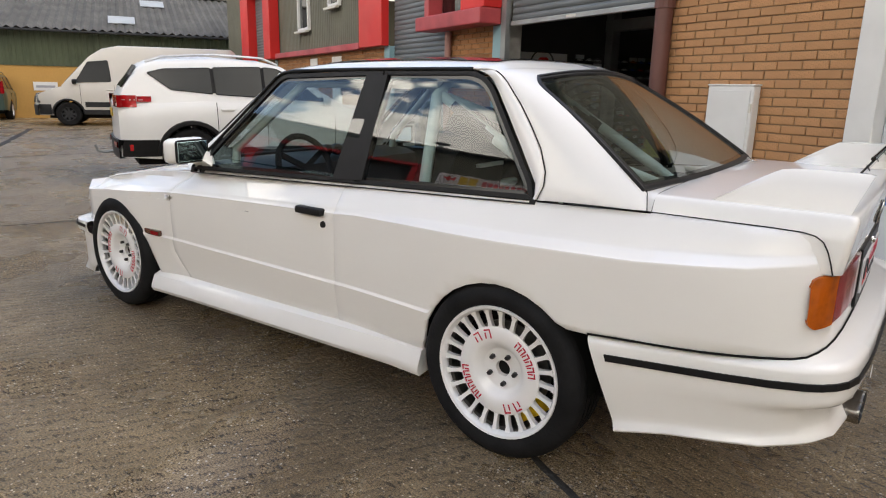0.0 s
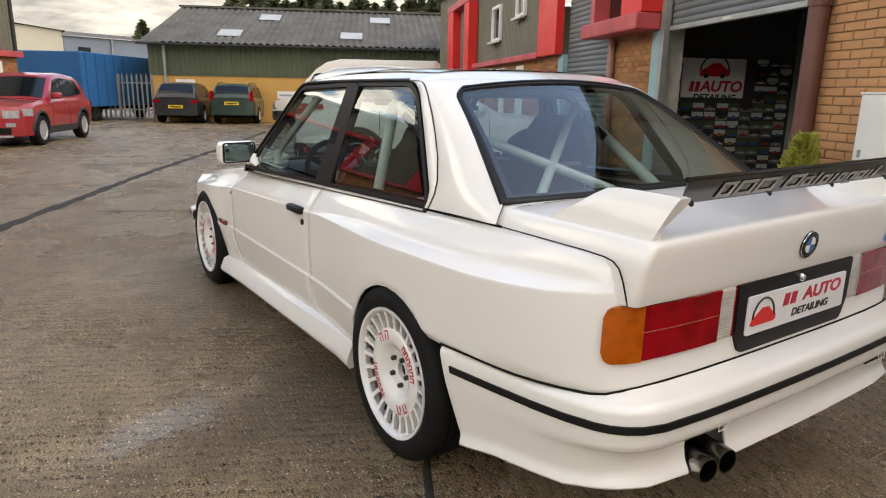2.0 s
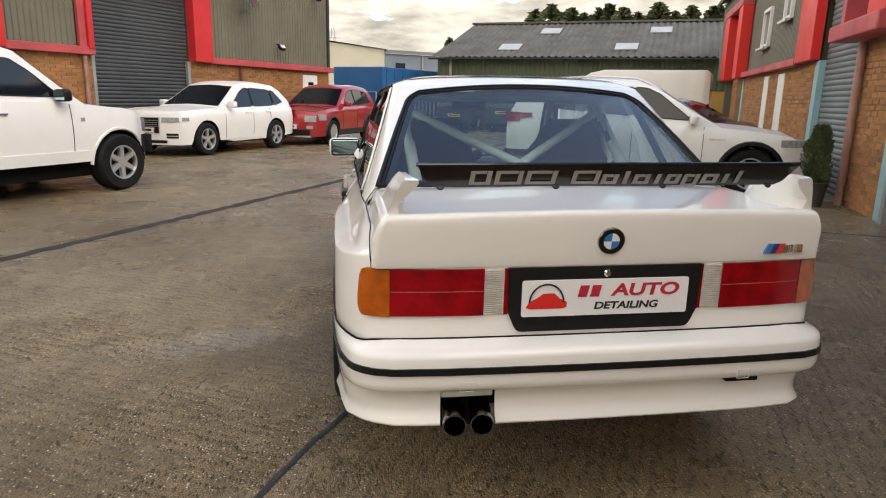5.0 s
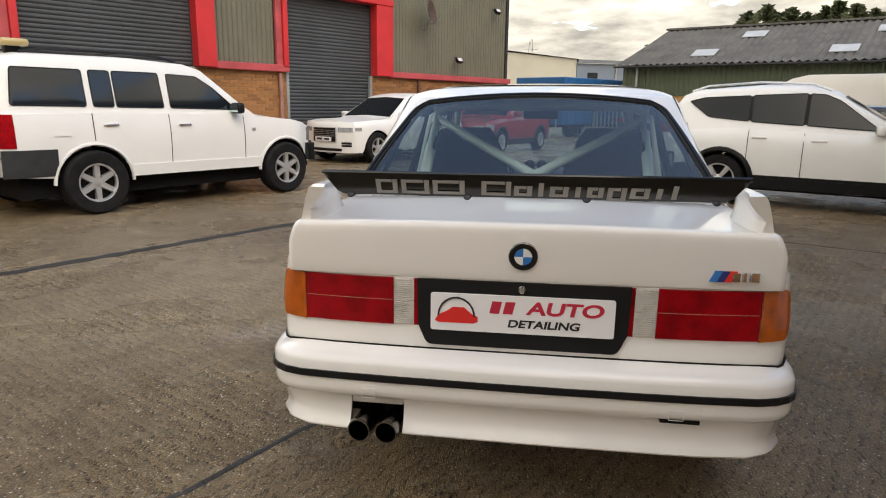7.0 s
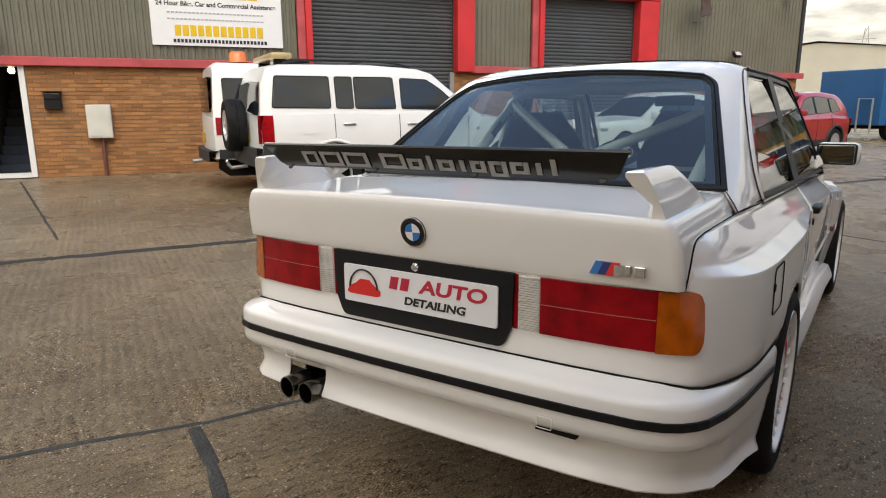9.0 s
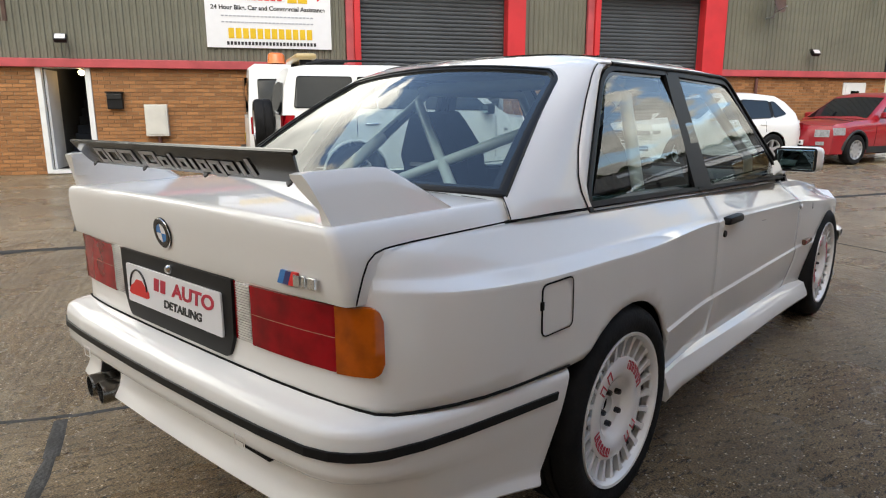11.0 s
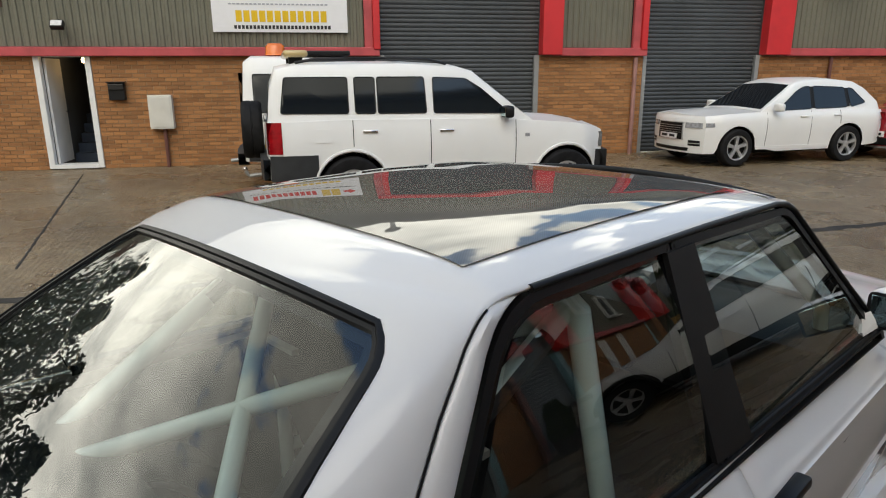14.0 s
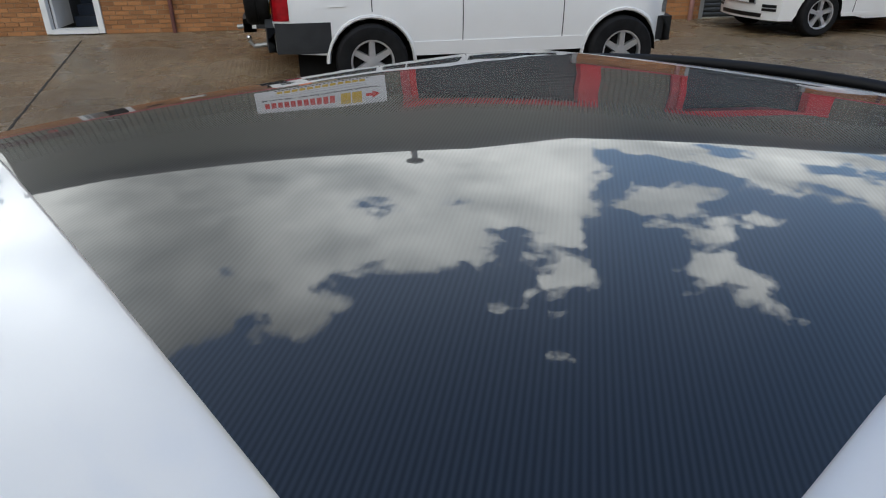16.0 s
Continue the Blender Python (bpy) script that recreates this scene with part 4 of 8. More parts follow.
def win(s0, s1, z0, z1, name):
    w = thing(name, "small white-framed upper window in ribbed cladding", "window", MR, kind="structure")
    o = [(s0, z0), (s1, z0), (s1, z1), (s0, z1)]
    i = [(s0 + 0.07, z0 + 0.07), (s1 - 0.07, z0 + 0.07), (s1 - 0.07, z1 - 0.07), (s0 + 0.07, z1 - 0.07)]
    up = Matrix(((1, 0, 0, 0), (0, 0, -1, 0.075), (0, 1, 0, 0), (0, 0, 0, 1)))
    part("window_frame", bm_ring(o, i, 0.07, m=up), "whitepvc", w)
    part("pane", bm_box(s0 + 0.07, s1 - 0.07, 0.010, 0.018, z0 + 0.07, z1 - 0.07), "tint", w)
    part("window_sill", bm_box(s0 - 0.05, s1 + 0.05, 0.076, 0.16, z0 - 0.05, z0), "metercase", w)


win(14.15, 15.02, 2.63, 3.5, "window_1")
win(12.0, 12.7, 3.0, 3.7, "window_2")
wd = thing("door_3", "white panelled double entrance door", "door", MR, kind="structure")
part("door_frame", bm_box(0.66, 0.868, -0.2, 0.06, 0, 2.6, 0.01, bm=bm_box(-1.3, -1.12, -0.2, 0.06, 0, 2.6, 0.01, bm=bm_box(-1.12, 0.66, -0.2, 0.06, 2.45, 2.6))), "whitepvc", wd, "white plastic frame")
for a in (-1.115, -0.225):
    part("door_leaf", bm_box(a, a + 0.88, -0.15, -0.08, 0.02, 2.44, 0.008), "bluewhite", wd)
    part("pane", bm_box(a + 0.14, a + 0.74, -0.078, -0.07, 1.1, 2.2), "tint", wd)
    part("rail", bm_box(a + 0.08, a + 0.80, -0.078, -0.05, 0.92, 1.02, 0.006), "whitepvc", wd)
mbx = thing("meter_box", "tall white meter cabinet fixed to buff brickwork", "meter box", MR)
part("body", bm_box(1.66, 2.14, 0.008, 0.10, 0.45, 1.37, 0.012), "whitepvc", mbx)
part("door", bm_box(1.69, 2.11, 0.1005, 0.108, 0.49, 1.33, 0.003), "whitepvc", mbx)
part("roof", bm_box(1.655, 2.145, 0.004, 0.108, 1.3705, 1.385, 0.004), "whitepvc", mbx)
for z in (0.62, 1.14):
    part("hinge", bm_box(1.665, 1.69, 0.105, 0.113, z, z + 0.08), "metercase", mbx)
part("latch", bm_box(2.05, 2.075, 0.108, 0.116, 0.88, 0.94), "galv", mbx)

# workshop behind the open shutter
ws = thing("workshop_wall", "dark workshop interior behind the open shutter", "interior wall", MR, kind="structure")
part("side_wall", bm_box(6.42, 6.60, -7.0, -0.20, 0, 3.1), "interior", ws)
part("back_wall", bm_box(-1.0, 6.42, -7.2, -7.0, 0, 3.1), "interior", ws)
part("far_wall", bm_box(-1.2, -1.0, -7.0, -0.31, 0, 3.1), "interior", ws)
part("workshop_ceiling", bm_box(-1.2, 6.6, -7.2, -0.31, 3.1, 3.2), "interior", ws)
part("steel_post", bm_box(6.22, 6.38, -2.62, -2.46, 0, 3.1), "galv", ws)
part("steel_beam", bm_box(2.6, 6.4, -2.62, -2.46, 2.25, 2.42), "galv", ws)
part("block_return", bm_box(5.757, 6.42, -0.34, -0.064, 0, 2.9, 0.01), "greyblock", ws, "bare grey blockwork")
up_side = Matrix(((0, 0, -1, 6.418), (-1, 0, 0, 0), (0, 1, 0, 0), (0, 0, 0, 1)))
board = thing("workshop_banner", "white banner with a red car outline and red and black words", "banner", MR)
part("panel", bm_box(6.39, 6.405, -1.69, -0.71, 1.32, 1.87), "plate", board)


def car_mark(parent, m, w):
    """A red car outline under a dark arch."""
    o = [(-0.50, 0.02), (-0.42, 0.16), (-0.25, 0.24), (-0.08, 0.36), (0.18, 0.36), (0.34, 0.22), (0.50, 0.14), (0.50, 0.02), (0.40, -0.02), (-0.40, -0.02)]
    part("car_mark", bm_prism([(x * w, y * w) for x, y in o], 0.002, m=m), "redfresh", parent)
    a = [(math.cos(t) * 0.47 * w, (0.12 + math.sin(t) * 0.46) * w, 0.002) for t in [math.pi * k / 14 for k in range(15)]]
    part("arch_mark", bm_tube(a, 0.022 * w, 6, m=m), "blackletter", parent)
    for x in (-0.27, 0.27):
        part("wheel_mark", bm_lathe([(0, 0.003), (0.075 * w, 0.003), (0.075 * w, 0), (0, 0)], 14, m=m @ Matrix.Translation((x * w, 0, 0))), "blackletter", parent)


def words(parent, m, w):
    """The two words of the detailing firm, its initials left as bars."""
    for x in (-0.47, -0.36):
        part("bar", bm_prism([(x * w, -0.09 * w), ((x + 0.08) * w, -0.09 * w), ((x + 0.11) * w, 0.09 * w), ((x + 0.03) * w, 0.09 * w)], 0.002, m=m), "redletter", parent)
    part("lettering", text_bm("AUTO", 0.26 * w, 0.001, m @ Matrix(((1.12, 0.18, 0, 0.17 * w), (0, 1, 0, 0), (0, 0, 1, 0.001), (0, 0, 0, 1)))), "redletter", parent)
    part("lettering", text_bm("DETAILING", 0.145 * w, 0.001, m @ Matrix(((1.15, 0.18, 0, 0.05 * w), (0, 1, 0, -0.19 * w), (0, 0, 1, 0.001), (0, 0, 0, 1)))), "blackletter", parent)


face = Matrix(((0, 0, -1, 6.388), (-1, 0, 0, -1.20), (0, 1, 0, 1.6), (0, 0, 0, 1)))
car_mark(board, face @ Matrix.Translation((0, 0.03, 0)), 0.48)
words(board, face @ Matrix.Translation((0, -0.125, 0)), 0.80)
# the wall of photographs under and beside the banner
for nm_, col_ in (("photo_sky", (0.55, 0.58, 0.62)), ("photo_trees", (0.07, 0.09, 0.05)), ("photo_road", (0.16, 0.16, 0.17)), ("photo_shed", (0.30, 0.28, 0.25)), ("photo_red", (0.50, 0.02, 0.03)), ("photo_blue", (0.03, 0.13, 0.42)), ("photo_white", (0.75, 0.75, 0.77)), ("photo_black", (0.02, 0.02, 0.025)), ("photo_silver", (0.42, 0.44, 0.47)), ("photo_orange", (0.55, 0.20, 0.03))):
    M[nm_] = mat(nm_, col_, 0.35, var=0.4, scale=40, fine=0.3, fine_scale=160)


def photo_mesh(back, road, paint, flip_, size):
    """A small print: backdrop over road, with the plain shape of a car on dark wheels."""
    w, h = 0.178, 0.114
    o = [(-0.48, 0.02), (-0.47, 0.13), (-0.30, 0.18), (-0.14, 0.31), (0.14, 0.31), (0.27, 0.19), (0.46, 0.15), (0.50, 0.02)]
    glass = [(-0.25, 0.19), (-0.12, 0.28), (0.12, 0.28), (0.22, 0.19)]
    b = bm_box(0, 0.004, -w, 0, 0, h * 0.42)
    n0 = len(b.faces)
    bm_box(0, 0.004, -w, 0, h * 0.42, h, bm=b)
    turn = Matrix(((0, 0, -1, 0), (-flip_ * size, 0, 0, -w / 2), (0, size, 0, h * 0.16), (0, 0, 0, 1)))
    counts = [n0, len(b.faces)]
    for shape, d in ((o, 0.0012), (glass, 0.0018)):
        bm_prism(shape, d, bm=b, m=turn)
        counts.append(len(b.faces))
    for x in (-0.29, 0.29):
        bm_prism([(x + 0.085 * math.cos(a), 0.04 + 0.085 * math.sin(a)) for a in [2 * math.pi * k / 8 for k in range(8)]], 0.0018, bm=b, m=turn)
    me = bpy.data.meshes.new("photo")
    b.faces.ensure_lookup_table()
    for k, f in enumerate(b.faces):
        f.material_index = 0 if k < counts[0] else 1 if k < counts[1] else 2 if k < counts[2] else 3
    b.to_mesh(me)
    b.free()
    for nm in (road, back, paint, "photo_black"):
        me.materials.append(M[nm])
    return me


rng = random.Random(7)
photos = thing("photo_display", "rows of small glossy car photographs pinned to the wall", "photographs", MR)
prints = [photo_mesh(rng.choice(("photo_sky", "photo_trees", "photo_shed", "photo_black")), rng.choice(("photo_road", "photo_shed", "photo_black")), p_, rng.choice((-1, 1)), rng.uniform(0.12, 0.16)) for p_ in ("photo_red", "photo_blue", "photo_white", "photo_black", "photo_silver", "photo_red", "photo_white", "photo_blue", "photo_silver", "photo_orange", "photo_white", "photo_red")]
for iy in range(21):
    for iz in range(14):
        y, z = -0.36 - iy * 0.19 - (0.22 if iy > 10 else 0), 1.76 - iz * 0.126
        if -1.72 < y < -0.62 and z > 1.22:
            continue
        ob = new("photo", rng.choice(prints))
        ob.parent = photos
        ob.location = (6.408 + rng.uniform(0, 0.003), y + rng.uniform(-0.006, 0.006), z)

# ---- far end ----
def far_hall():
    ang = radians(118)
    u, n = Vector((math.sin(ang), math.cos(ang), 0)), Vector((math.cos(ang), -math.sin(ang), 0))
    m = Matrix(((-u.x, n.x, 0, 3.2), (-u.y, n.y, 0, 27.0), (0, 0, 1, 0), (0, 0, 0, 1)))
    turn = Matrix.Diagonal((-1, 1, 1, 1))

    def fpart(name, bm, material, parent, label=""):
        bm.transform(turn)
        return part(name, bm, material, parent, label)

    f = thing("wall_north", "long shed with yellow painted base, dull green cladding and grey corrugated roof", "building", m, kind="structure")
    fpart("base_wall", bm_box(0, 26, -0.3, 0, 0, 1.8), "yellowwall", f, "yellow painted block wall")
    fpart("cladding", corrugated(-0.1, 26, 1.8, 3.0, 0.01, False, 0.2, 0.03), "greenclad", f, "dull green ribbed cladding")
    fpart("wall_core", bm_box(0, 26, -0.3, -0.02, 1.8, 3.0), "interior", f)
    fpart("gable_wall", bm_prism([(0, 0), (-12, 0), (-12, 3.0), (-6, 5.05), (0, 3.0)], 0.3, m=Matrix(((0, 0, 1, 0), (1, 0, 0, -0.31), (0, 1, 0, 0), (0, 0, 0, 1)))), "greenclad", f)
    cols = []
    k = 92
    for i in range(k + 1):
        for fr, d in ((0, 0), (0.5, 0.085)):
            cols.append((-0.4 + (i + fr) * 26.6 / k, d))
    rows = [[(x, 0.35, 3.02 + d) for x, d in cols], [(x, -3.0, 4.04 + d) for x, d in cols], [(x, -6.0, 5.02 + d) for x, d in cols], [(x, -12.3, 2.9 + d) for x, d in cols]]
    fpart("roof", bm_grid(rows), "asbestos", f, "weathered grey corrugated sheet roof")
    fpart("gutter", bm_box(-0.4, 26, 0.32, 0.45, 2.95, 3.02, 0.02), "cladplastic", f)
    fpart("downpipe", bm_tube([(0.55, 0.10, 0.0), (0.55, 0.10, 2.95)], 0.06, 8), "galv", f)
    fpart("ridge_cap", bm_box(-0.4, 26.2, -6.2, -5.8, 5.06, 5.15), "asbestos", f)
    sl = math.atan2(0.98, 3.0)
    for x in (3.6, 8.6, 13.7, 17.8, 22.5):
        for y, sx in ((-1.15, -0.7), (-4.2, 0.5)):
            z = 3.05 + (0.35 - y) * (1.02 / 3.35) if y > -3 else 4.07 + (-3.0 - y) * 0.327
            fpart("rooflight", bm_box(-0.46, 0.46, -0.42, 0.42, 0.06, 0.09, m=Matrix.Translation((x + sx, y, z)) @ pose(0, 0, 0, -21.5)), "skylight", f)
    for x, z in ((0.9, 1.45), (4.9, 1.05), (8.3, 1.05), (12.6, 1.05)):
        s = thing("wall_notice", "small white parking notice on the yellow wall", "notice", m)
        fpart("panel", bm_box(x, x + 0.75, 0.004, 0.02, z - 0.1, z + 0.2), "plate", s)
        fpart("bar", bm_box(x + 0.08, x + 0.67, 0.021, 0.025, z, z + 0.08), "redletter" if x > 7 else "greytext", s)


far_hall()


def shed(name, label, x, y, turn, lx, ly, h, rise, front, side):
    m = pose(x, y, 0, 0, 0, turn)
    f = thing(name, label, "building", m, kind="structure")
    part("front_wall", bm_prism([(0, 0), (lx, 0), (lx, h), (lx / 2, h + rise), (0, h)], 0.3, m=Matrix(((1, 0, 0, 0), (0, 0, 1, 0), (0, 1, 0, 0), (0, 0, 0, 1)))), front, f)
    part("side_wall", bm_box(lx - 0.3, lx, 0.31, ly, 0, h), side, f)
    part("side_wall", bm_box(0, 0.3, 0.31, ly, 0, h), side, f)
    part("roof", bm_grid([[(-0.2, -0.2, h), (-0.2, ly, h)], [(lx / 2, -0.2, h + rise + 0.12), (lx / 2, ly, h + rise + 0.12)], [(lx + 0.2, -0.2, h), (lx + 0.2, ly, h)]]), "asbestos", f)
    return f


# ---- the white coupe; x to its right, y ahead, rear axle at y = 0 ----
coupe = thing("coupe_car", "white box-flared two-door sports coupe with white multi-slot wheels and rear wing", "car")
LEAN = 0.0105


def cpart(name, bm, material, parent=None, label="", smooth=None):
    """A part of the coupe's body, which leans a little on its springs."""
    for v in bm.verts:
        v.co.z += LEAN * v.co.x
    return part(name, bm, material, parent or coupe, label, smooth, core=(0, 1.0, 0.65))


# plan outline of the right side at shoulder height, rear middle to front middle
PLAN = [(0.0, -0.985), (0.15, -0.985), (0.30, -0.983), (0.45, -0.979), (0.56, -0.972), (0.64, -0.962), (0.685, -0.948), (0.715, -0.925), (0.733, -0.895), (0.744, -0.86), (0.752, -0.82), (0.758, -0.76)]
YS = [-0.68, -0.6, -0.52, -0.46, -0.40, -0.36, -0.34, -0.325, -0.30, -0.27, -0.23, -0.18, -0.12, -0.06, 0.0, 0.06, 0.12, 0.18, 0.23, 0.27, 0.30, 0.325, 0.335, 0.36, 0.42, 0.5, 0.6, 0.7, 0.78, 0.8285, 0.8318, 0.9, 1.05, 1.2, 1.4, 1.6, 1.8, 1.95, 2.03, 2.0745, 2.0778, 2.12, 2.18, 2.22, 2.25, 2.262, 2.28, 2.32, 2.37, 2.43, 2.49, 2.55, 2.61, 2.67, 2.73, 2.79, 2.84, 2.88, 2.905, 2.917, 2.94, 3.0]
PLAN += [(curve([(-0.76, 0.758), (-0.3, 0.772), (0.3, 0.781), (0.9, 0.786), (2.0, 0.782), (2.6, 0.768), (3.0, 0.742)], y), y) for y in YS]
PLAN += [(0.728, 3.08), (0.69, 3.12), (0.6, 3.155), (0.4, 3.18), (0.2, 3.19), (0.0, 3.193)]
ARCH = ((-0.008, 0.322, 0.335, 0.336), (2.605, 0.315, 0.330, 0.318))
LOW_LEVELS = [0.0, 0.30, 0.36, 0.42, 0.455, 0.480, 0.484, 0.493, 0.497, 0.53, 0.58, 0.63, 0.68, 0.72]
EDGE_LEVELS = [-0.045, -0.022, -0.010, -0.004, 0.0, 0.003, 0.008, 0.014, 0.019, 0.022, 0.027, 0.036, 0.052, 0.075, 0.105]


def ledge_z(y):
    """Height of the boxed arches' upper edge, which runs on along the door."""
    return curve([(-0.95, 0.872), (-0.75, 0.843), (-0.45, 0.818), (0.0, 0.806), (0.35, 0.803), (0.7, 0.796), (0.83, 0.788), (1.44, 0.766), (2.05, 0.740), (2.6, 0.700), (3.0, 0.660)], y)


def ledge(d):
    """How much of the boxed arch is left at a height d over its upper edge."""
    return curve([(-0.004, 1.0), (0.0, 0.97), (0.003, 0.88), (0.019, 0.15), (0.022, 0.06), (0.027, 0.0)], d)


def top_edge(x, y):
    if y < -0.90:
        return curve([(0.0, 0.843), (0.645, 0.843), (0.684, 0.930), (0.716, 0.944), (0.74, 0.945)], abs(x))
    return curve([(-0.9, 0.945), (-0.46, 0.943), (-0.1, 0.935), (0.9, 0.905), (1.84, 0.868), (2.0, 0.862), (2.4, 0.815), (2.8, 0.760), (3.0, 0.715), (3.15, 0.695)], y)


def low_edge(x, y):
    z = curve([(-0.99, 0.615), (-0.6, 0.585), (-0.325, 0.56), (-0.315, 0.36), (0.34, 0.325), (2.25, 0.265), (2.92, 0.40), (3.15, 0.42)], y)
    for c, zc, a, b in ARCH:
        if abs(y - c) < a:
            z = max(z if y > -0.25 else 0.56, zc + b * math.sqrt(max(0, 1 - ((y - c) / a) ** 2)))
    return z


def bulge(y):
    """How far the boxed arches stand out."""
    r = smooth01(0.84, 0.06, y) * 0.050 * (0.15 + 0.85 * smooth01(-0.95, -0.62, y))
    f = smooth01(2.06, 2.46, y) * (1 - 0.75 * smooth01(2.88, 3.1, y)) * 0.045
    return max(r if y < 1.5 else 0, f if y > 1.5 else 0)


def side_point(i, z, out=0.0):
    x, y = PLAN[i]
    a, c = PLAN[max(0, i - 1)], PLAN[min(len(PLAN) - 1, i + 1)]
    n = Vector((c[1] - a[1], -(c[0] - a[0]))).normalized()
    if i == 0 or i == len(PLAN) - 1:
        n = Vector((0, -1 if i == 0 else 1))
    if y < -0.93:
        o = curve([(0.6, 0.004), (0.69, 0.0), (0.83, 0.0), (0.86, 0.006), (0.965, 0.022), (0.985, 0.012)], z)
    elif y > 3.02:
        o = curve([(0.4, -0.01), (0.6, 0.0), (0.70, -0.02)], z)
    else:
        top = top_edge(x, y)
        zc = ledge_z(y)
        d = z - zc
        base = curve([(0.26, -0.030), (0.40, -0.007), (0.484, 0.005), (0.494, -0.002), (0.60, 0.003), (zc, 0.0)], z) if d < 0 else curve([(0.0, 0.0), (0.006, -0.006), (0.03, -0.014), (0.08, -0.042), (0.15, -0.083)], d * (0.935 - zc) / max(0.06, top - zc))
        rear = smooth01(-0.5, -0.9, y)
        base = base * (1 - rear) + rear * curve([(0.5, 0.0), (0.75, 0.0), (0.86, -0.012), (0.93, -0.035), (0.95, -0.06)], z)
        o = base + bulge(y) * ledge(d)
    # the leading door edge is bowed
    w = max(0.0, 1 - abs(y - 2.076) / 0.24)
    y2 = y - w * (0.125 * smooth01(0.72, 0.88, z) + 0.10 * smooth01(0.43, 0.27, z))
    return Vector((x + n.x * (o + out), y2 + n.y * (o + out), z))


def ring(i, out=0.0):
    x, y = PLAN[i]
    lo, hi = low_edge(x, y), top_edge(x, y)
    zc = ledge_z(y) if -0.93 < y < 3.02 else 0.80
    levels = LOW_LEVELS + [zc + d for d in EDGE_LEVELS] + [2.0]
    return [side_point(i, min(max(z, lo), hi), out) for z in levels]


def mirror_bm(b):
    """Adds the left half to a right half."""
    geo = bmesh.ops.duplicate(b, geom=list(b.verts) + list(b.edges) + list(b.faces))["geom"]
    vs = [g for g in geo if isinstance(g, bmesh.types.BMVert)]
    for v in vs:
        v.co.x = -v.co.x
    bmesh.ops.reverse_faces(b, faces=[g for g in geo if isinstance(g, bmesh.types.BMFace)])
    bmesh.ops.remove_doubles(b, verts=[v for v in b.verts if abs(v.co.x) < 0.001], dist=0.001)
    return b


def flip(b):
    for v in b.verts:
        v.co.x = -v.co.x
    bmesh.ops.reverse_faces(b, faces=list(b.faces))
    return b


def thick(ob, t=0.012):
    s = ob.modifiers.new("sheet", "SOLIDIFY")
    s.thickness, s.offset = t, -1
    w = ob.modifiers.new("even_shading", "WEIGHTED_NORMAL")
    w.keep_sharp = True
    return ob


def panel(i0, i1):
    b = bm_grid([ring(i) for i in range(i0, i1 + 1)])
    bmesh.ops.remove_doubles(b, verts=list(b.verts), dist=0.0006)
    return b


def at_y(y):
    return min(range(12, len(PLAN) - 6), key=lambda i: abs(PLAN[i][1] - y))


D0, D1, D2, D3 = at_y(0.8285), at_y(0.8318), at_y(2.0745), at_y(2.0778)
rear_body = cpart("rear_body", mirror_bm(panel(0, D0)), "paint", label="white rear quarter panels with boxed arches", smooth=32)
thick(rear_body)
for side in (1, -1):
    b = panel(D1, D2)
    d = thick(cpart("door", b if side > 0 else flip(b), "paint", label="white door with black handle", smooth=32))
    h = bm_box(0.772, 0.812, 0.885, 1.045, 0.768, 0.800, 0.010)
    for v in h.verts:
        v.co.x *= side
    cpart("door_handle", h, "black", d, "black flap handle", 40)
    k = bm_lathe([(0, 0.012), (0.013, 0.012), (0.016, 0.0)], 16, m=Matrix.Translation((0.782 * side, 0.890, 0.733)) @ pose(0, 0, 0, 0, 90 * side))
    cpart("door_lock", k, "black", d)
    b = panel(D3, len(PLAN) - 1)
    w = thick(cpart("front_wing", b if side > 0 else flip(b), "paint", label="white front wing", smooth=32))
    r = bm_box(0.785, 0.806, 2.172, 2.32, 0.486, 0.518, 0.005)
    for v in r.verts:
        v.co.x *= side
    cpart("side_repeater", r, "amberdark", w, "dark amber side marker")
    r = bm_box(0.787, 0.8085, 2.18, 2.25, 0.493, 0.511)
    for v in r.verts:
        v.co.x *= side
    cpart("repeater_badge", r, "redlens", w)
    # arch linings and floor pan
    for c, zc, a, bb in ARCH:
        rows = []
        for j in range(17):
            t = math.pi * j / 16
            yy, zz = c + (a + 0.004) * math.cos(t), zc + (bb + 0.004) * math.sin(t)
            x = curve([(-0.3, 0.772), (0.9, 0.786), (2.6, 0.768)], yy) + bulge(yy) - 0.035
            rows.append([(x * side, yy, zz), ((x - 0.03) * side, yy, zz + 0.008), (0.50 * side, yy, zz + 0.02)])
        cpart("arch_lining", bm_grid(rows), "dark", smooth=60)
    # sill skirt
    rows = []
    for y in (0.335, 0.36, 0.5, 0.9, 1.4, 1.9, 2.2, 2.262):
        top = low_edge(0.78, y) + 0.004
        bot = curve([(0.33, 0.218), (2.27, 0.168)], y)
        wide = curve([(0.335, 0.022), (0.5, 0.008), (2.0, 0.004), (2.262, 0.014)], y)
        rows.append([(x * side, y, z) for x, z in ((0.735, top + 0.02), (0.768, top), (0.785 + wide, top - 0.012), (0.806 + wide, (top + bot) / 2 - 0.01), (0.810 + wide, bot + 0.02), (0.798 + wide, bot), (0.70, bot + 0.012), (0.70, top))])
    b = bm_grid(rows, closed=True)
    bmesh.ops.holes_fill(b, edges=[e for e in b.edges if e.is_boundary])
    cpart("side_skirt", b, "paint", label="white sill skirt", smooth=40)

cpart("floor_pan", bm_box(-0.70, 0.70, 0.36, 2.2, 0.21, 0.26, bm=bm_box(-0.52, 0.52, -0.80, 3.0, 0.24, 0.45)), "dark")
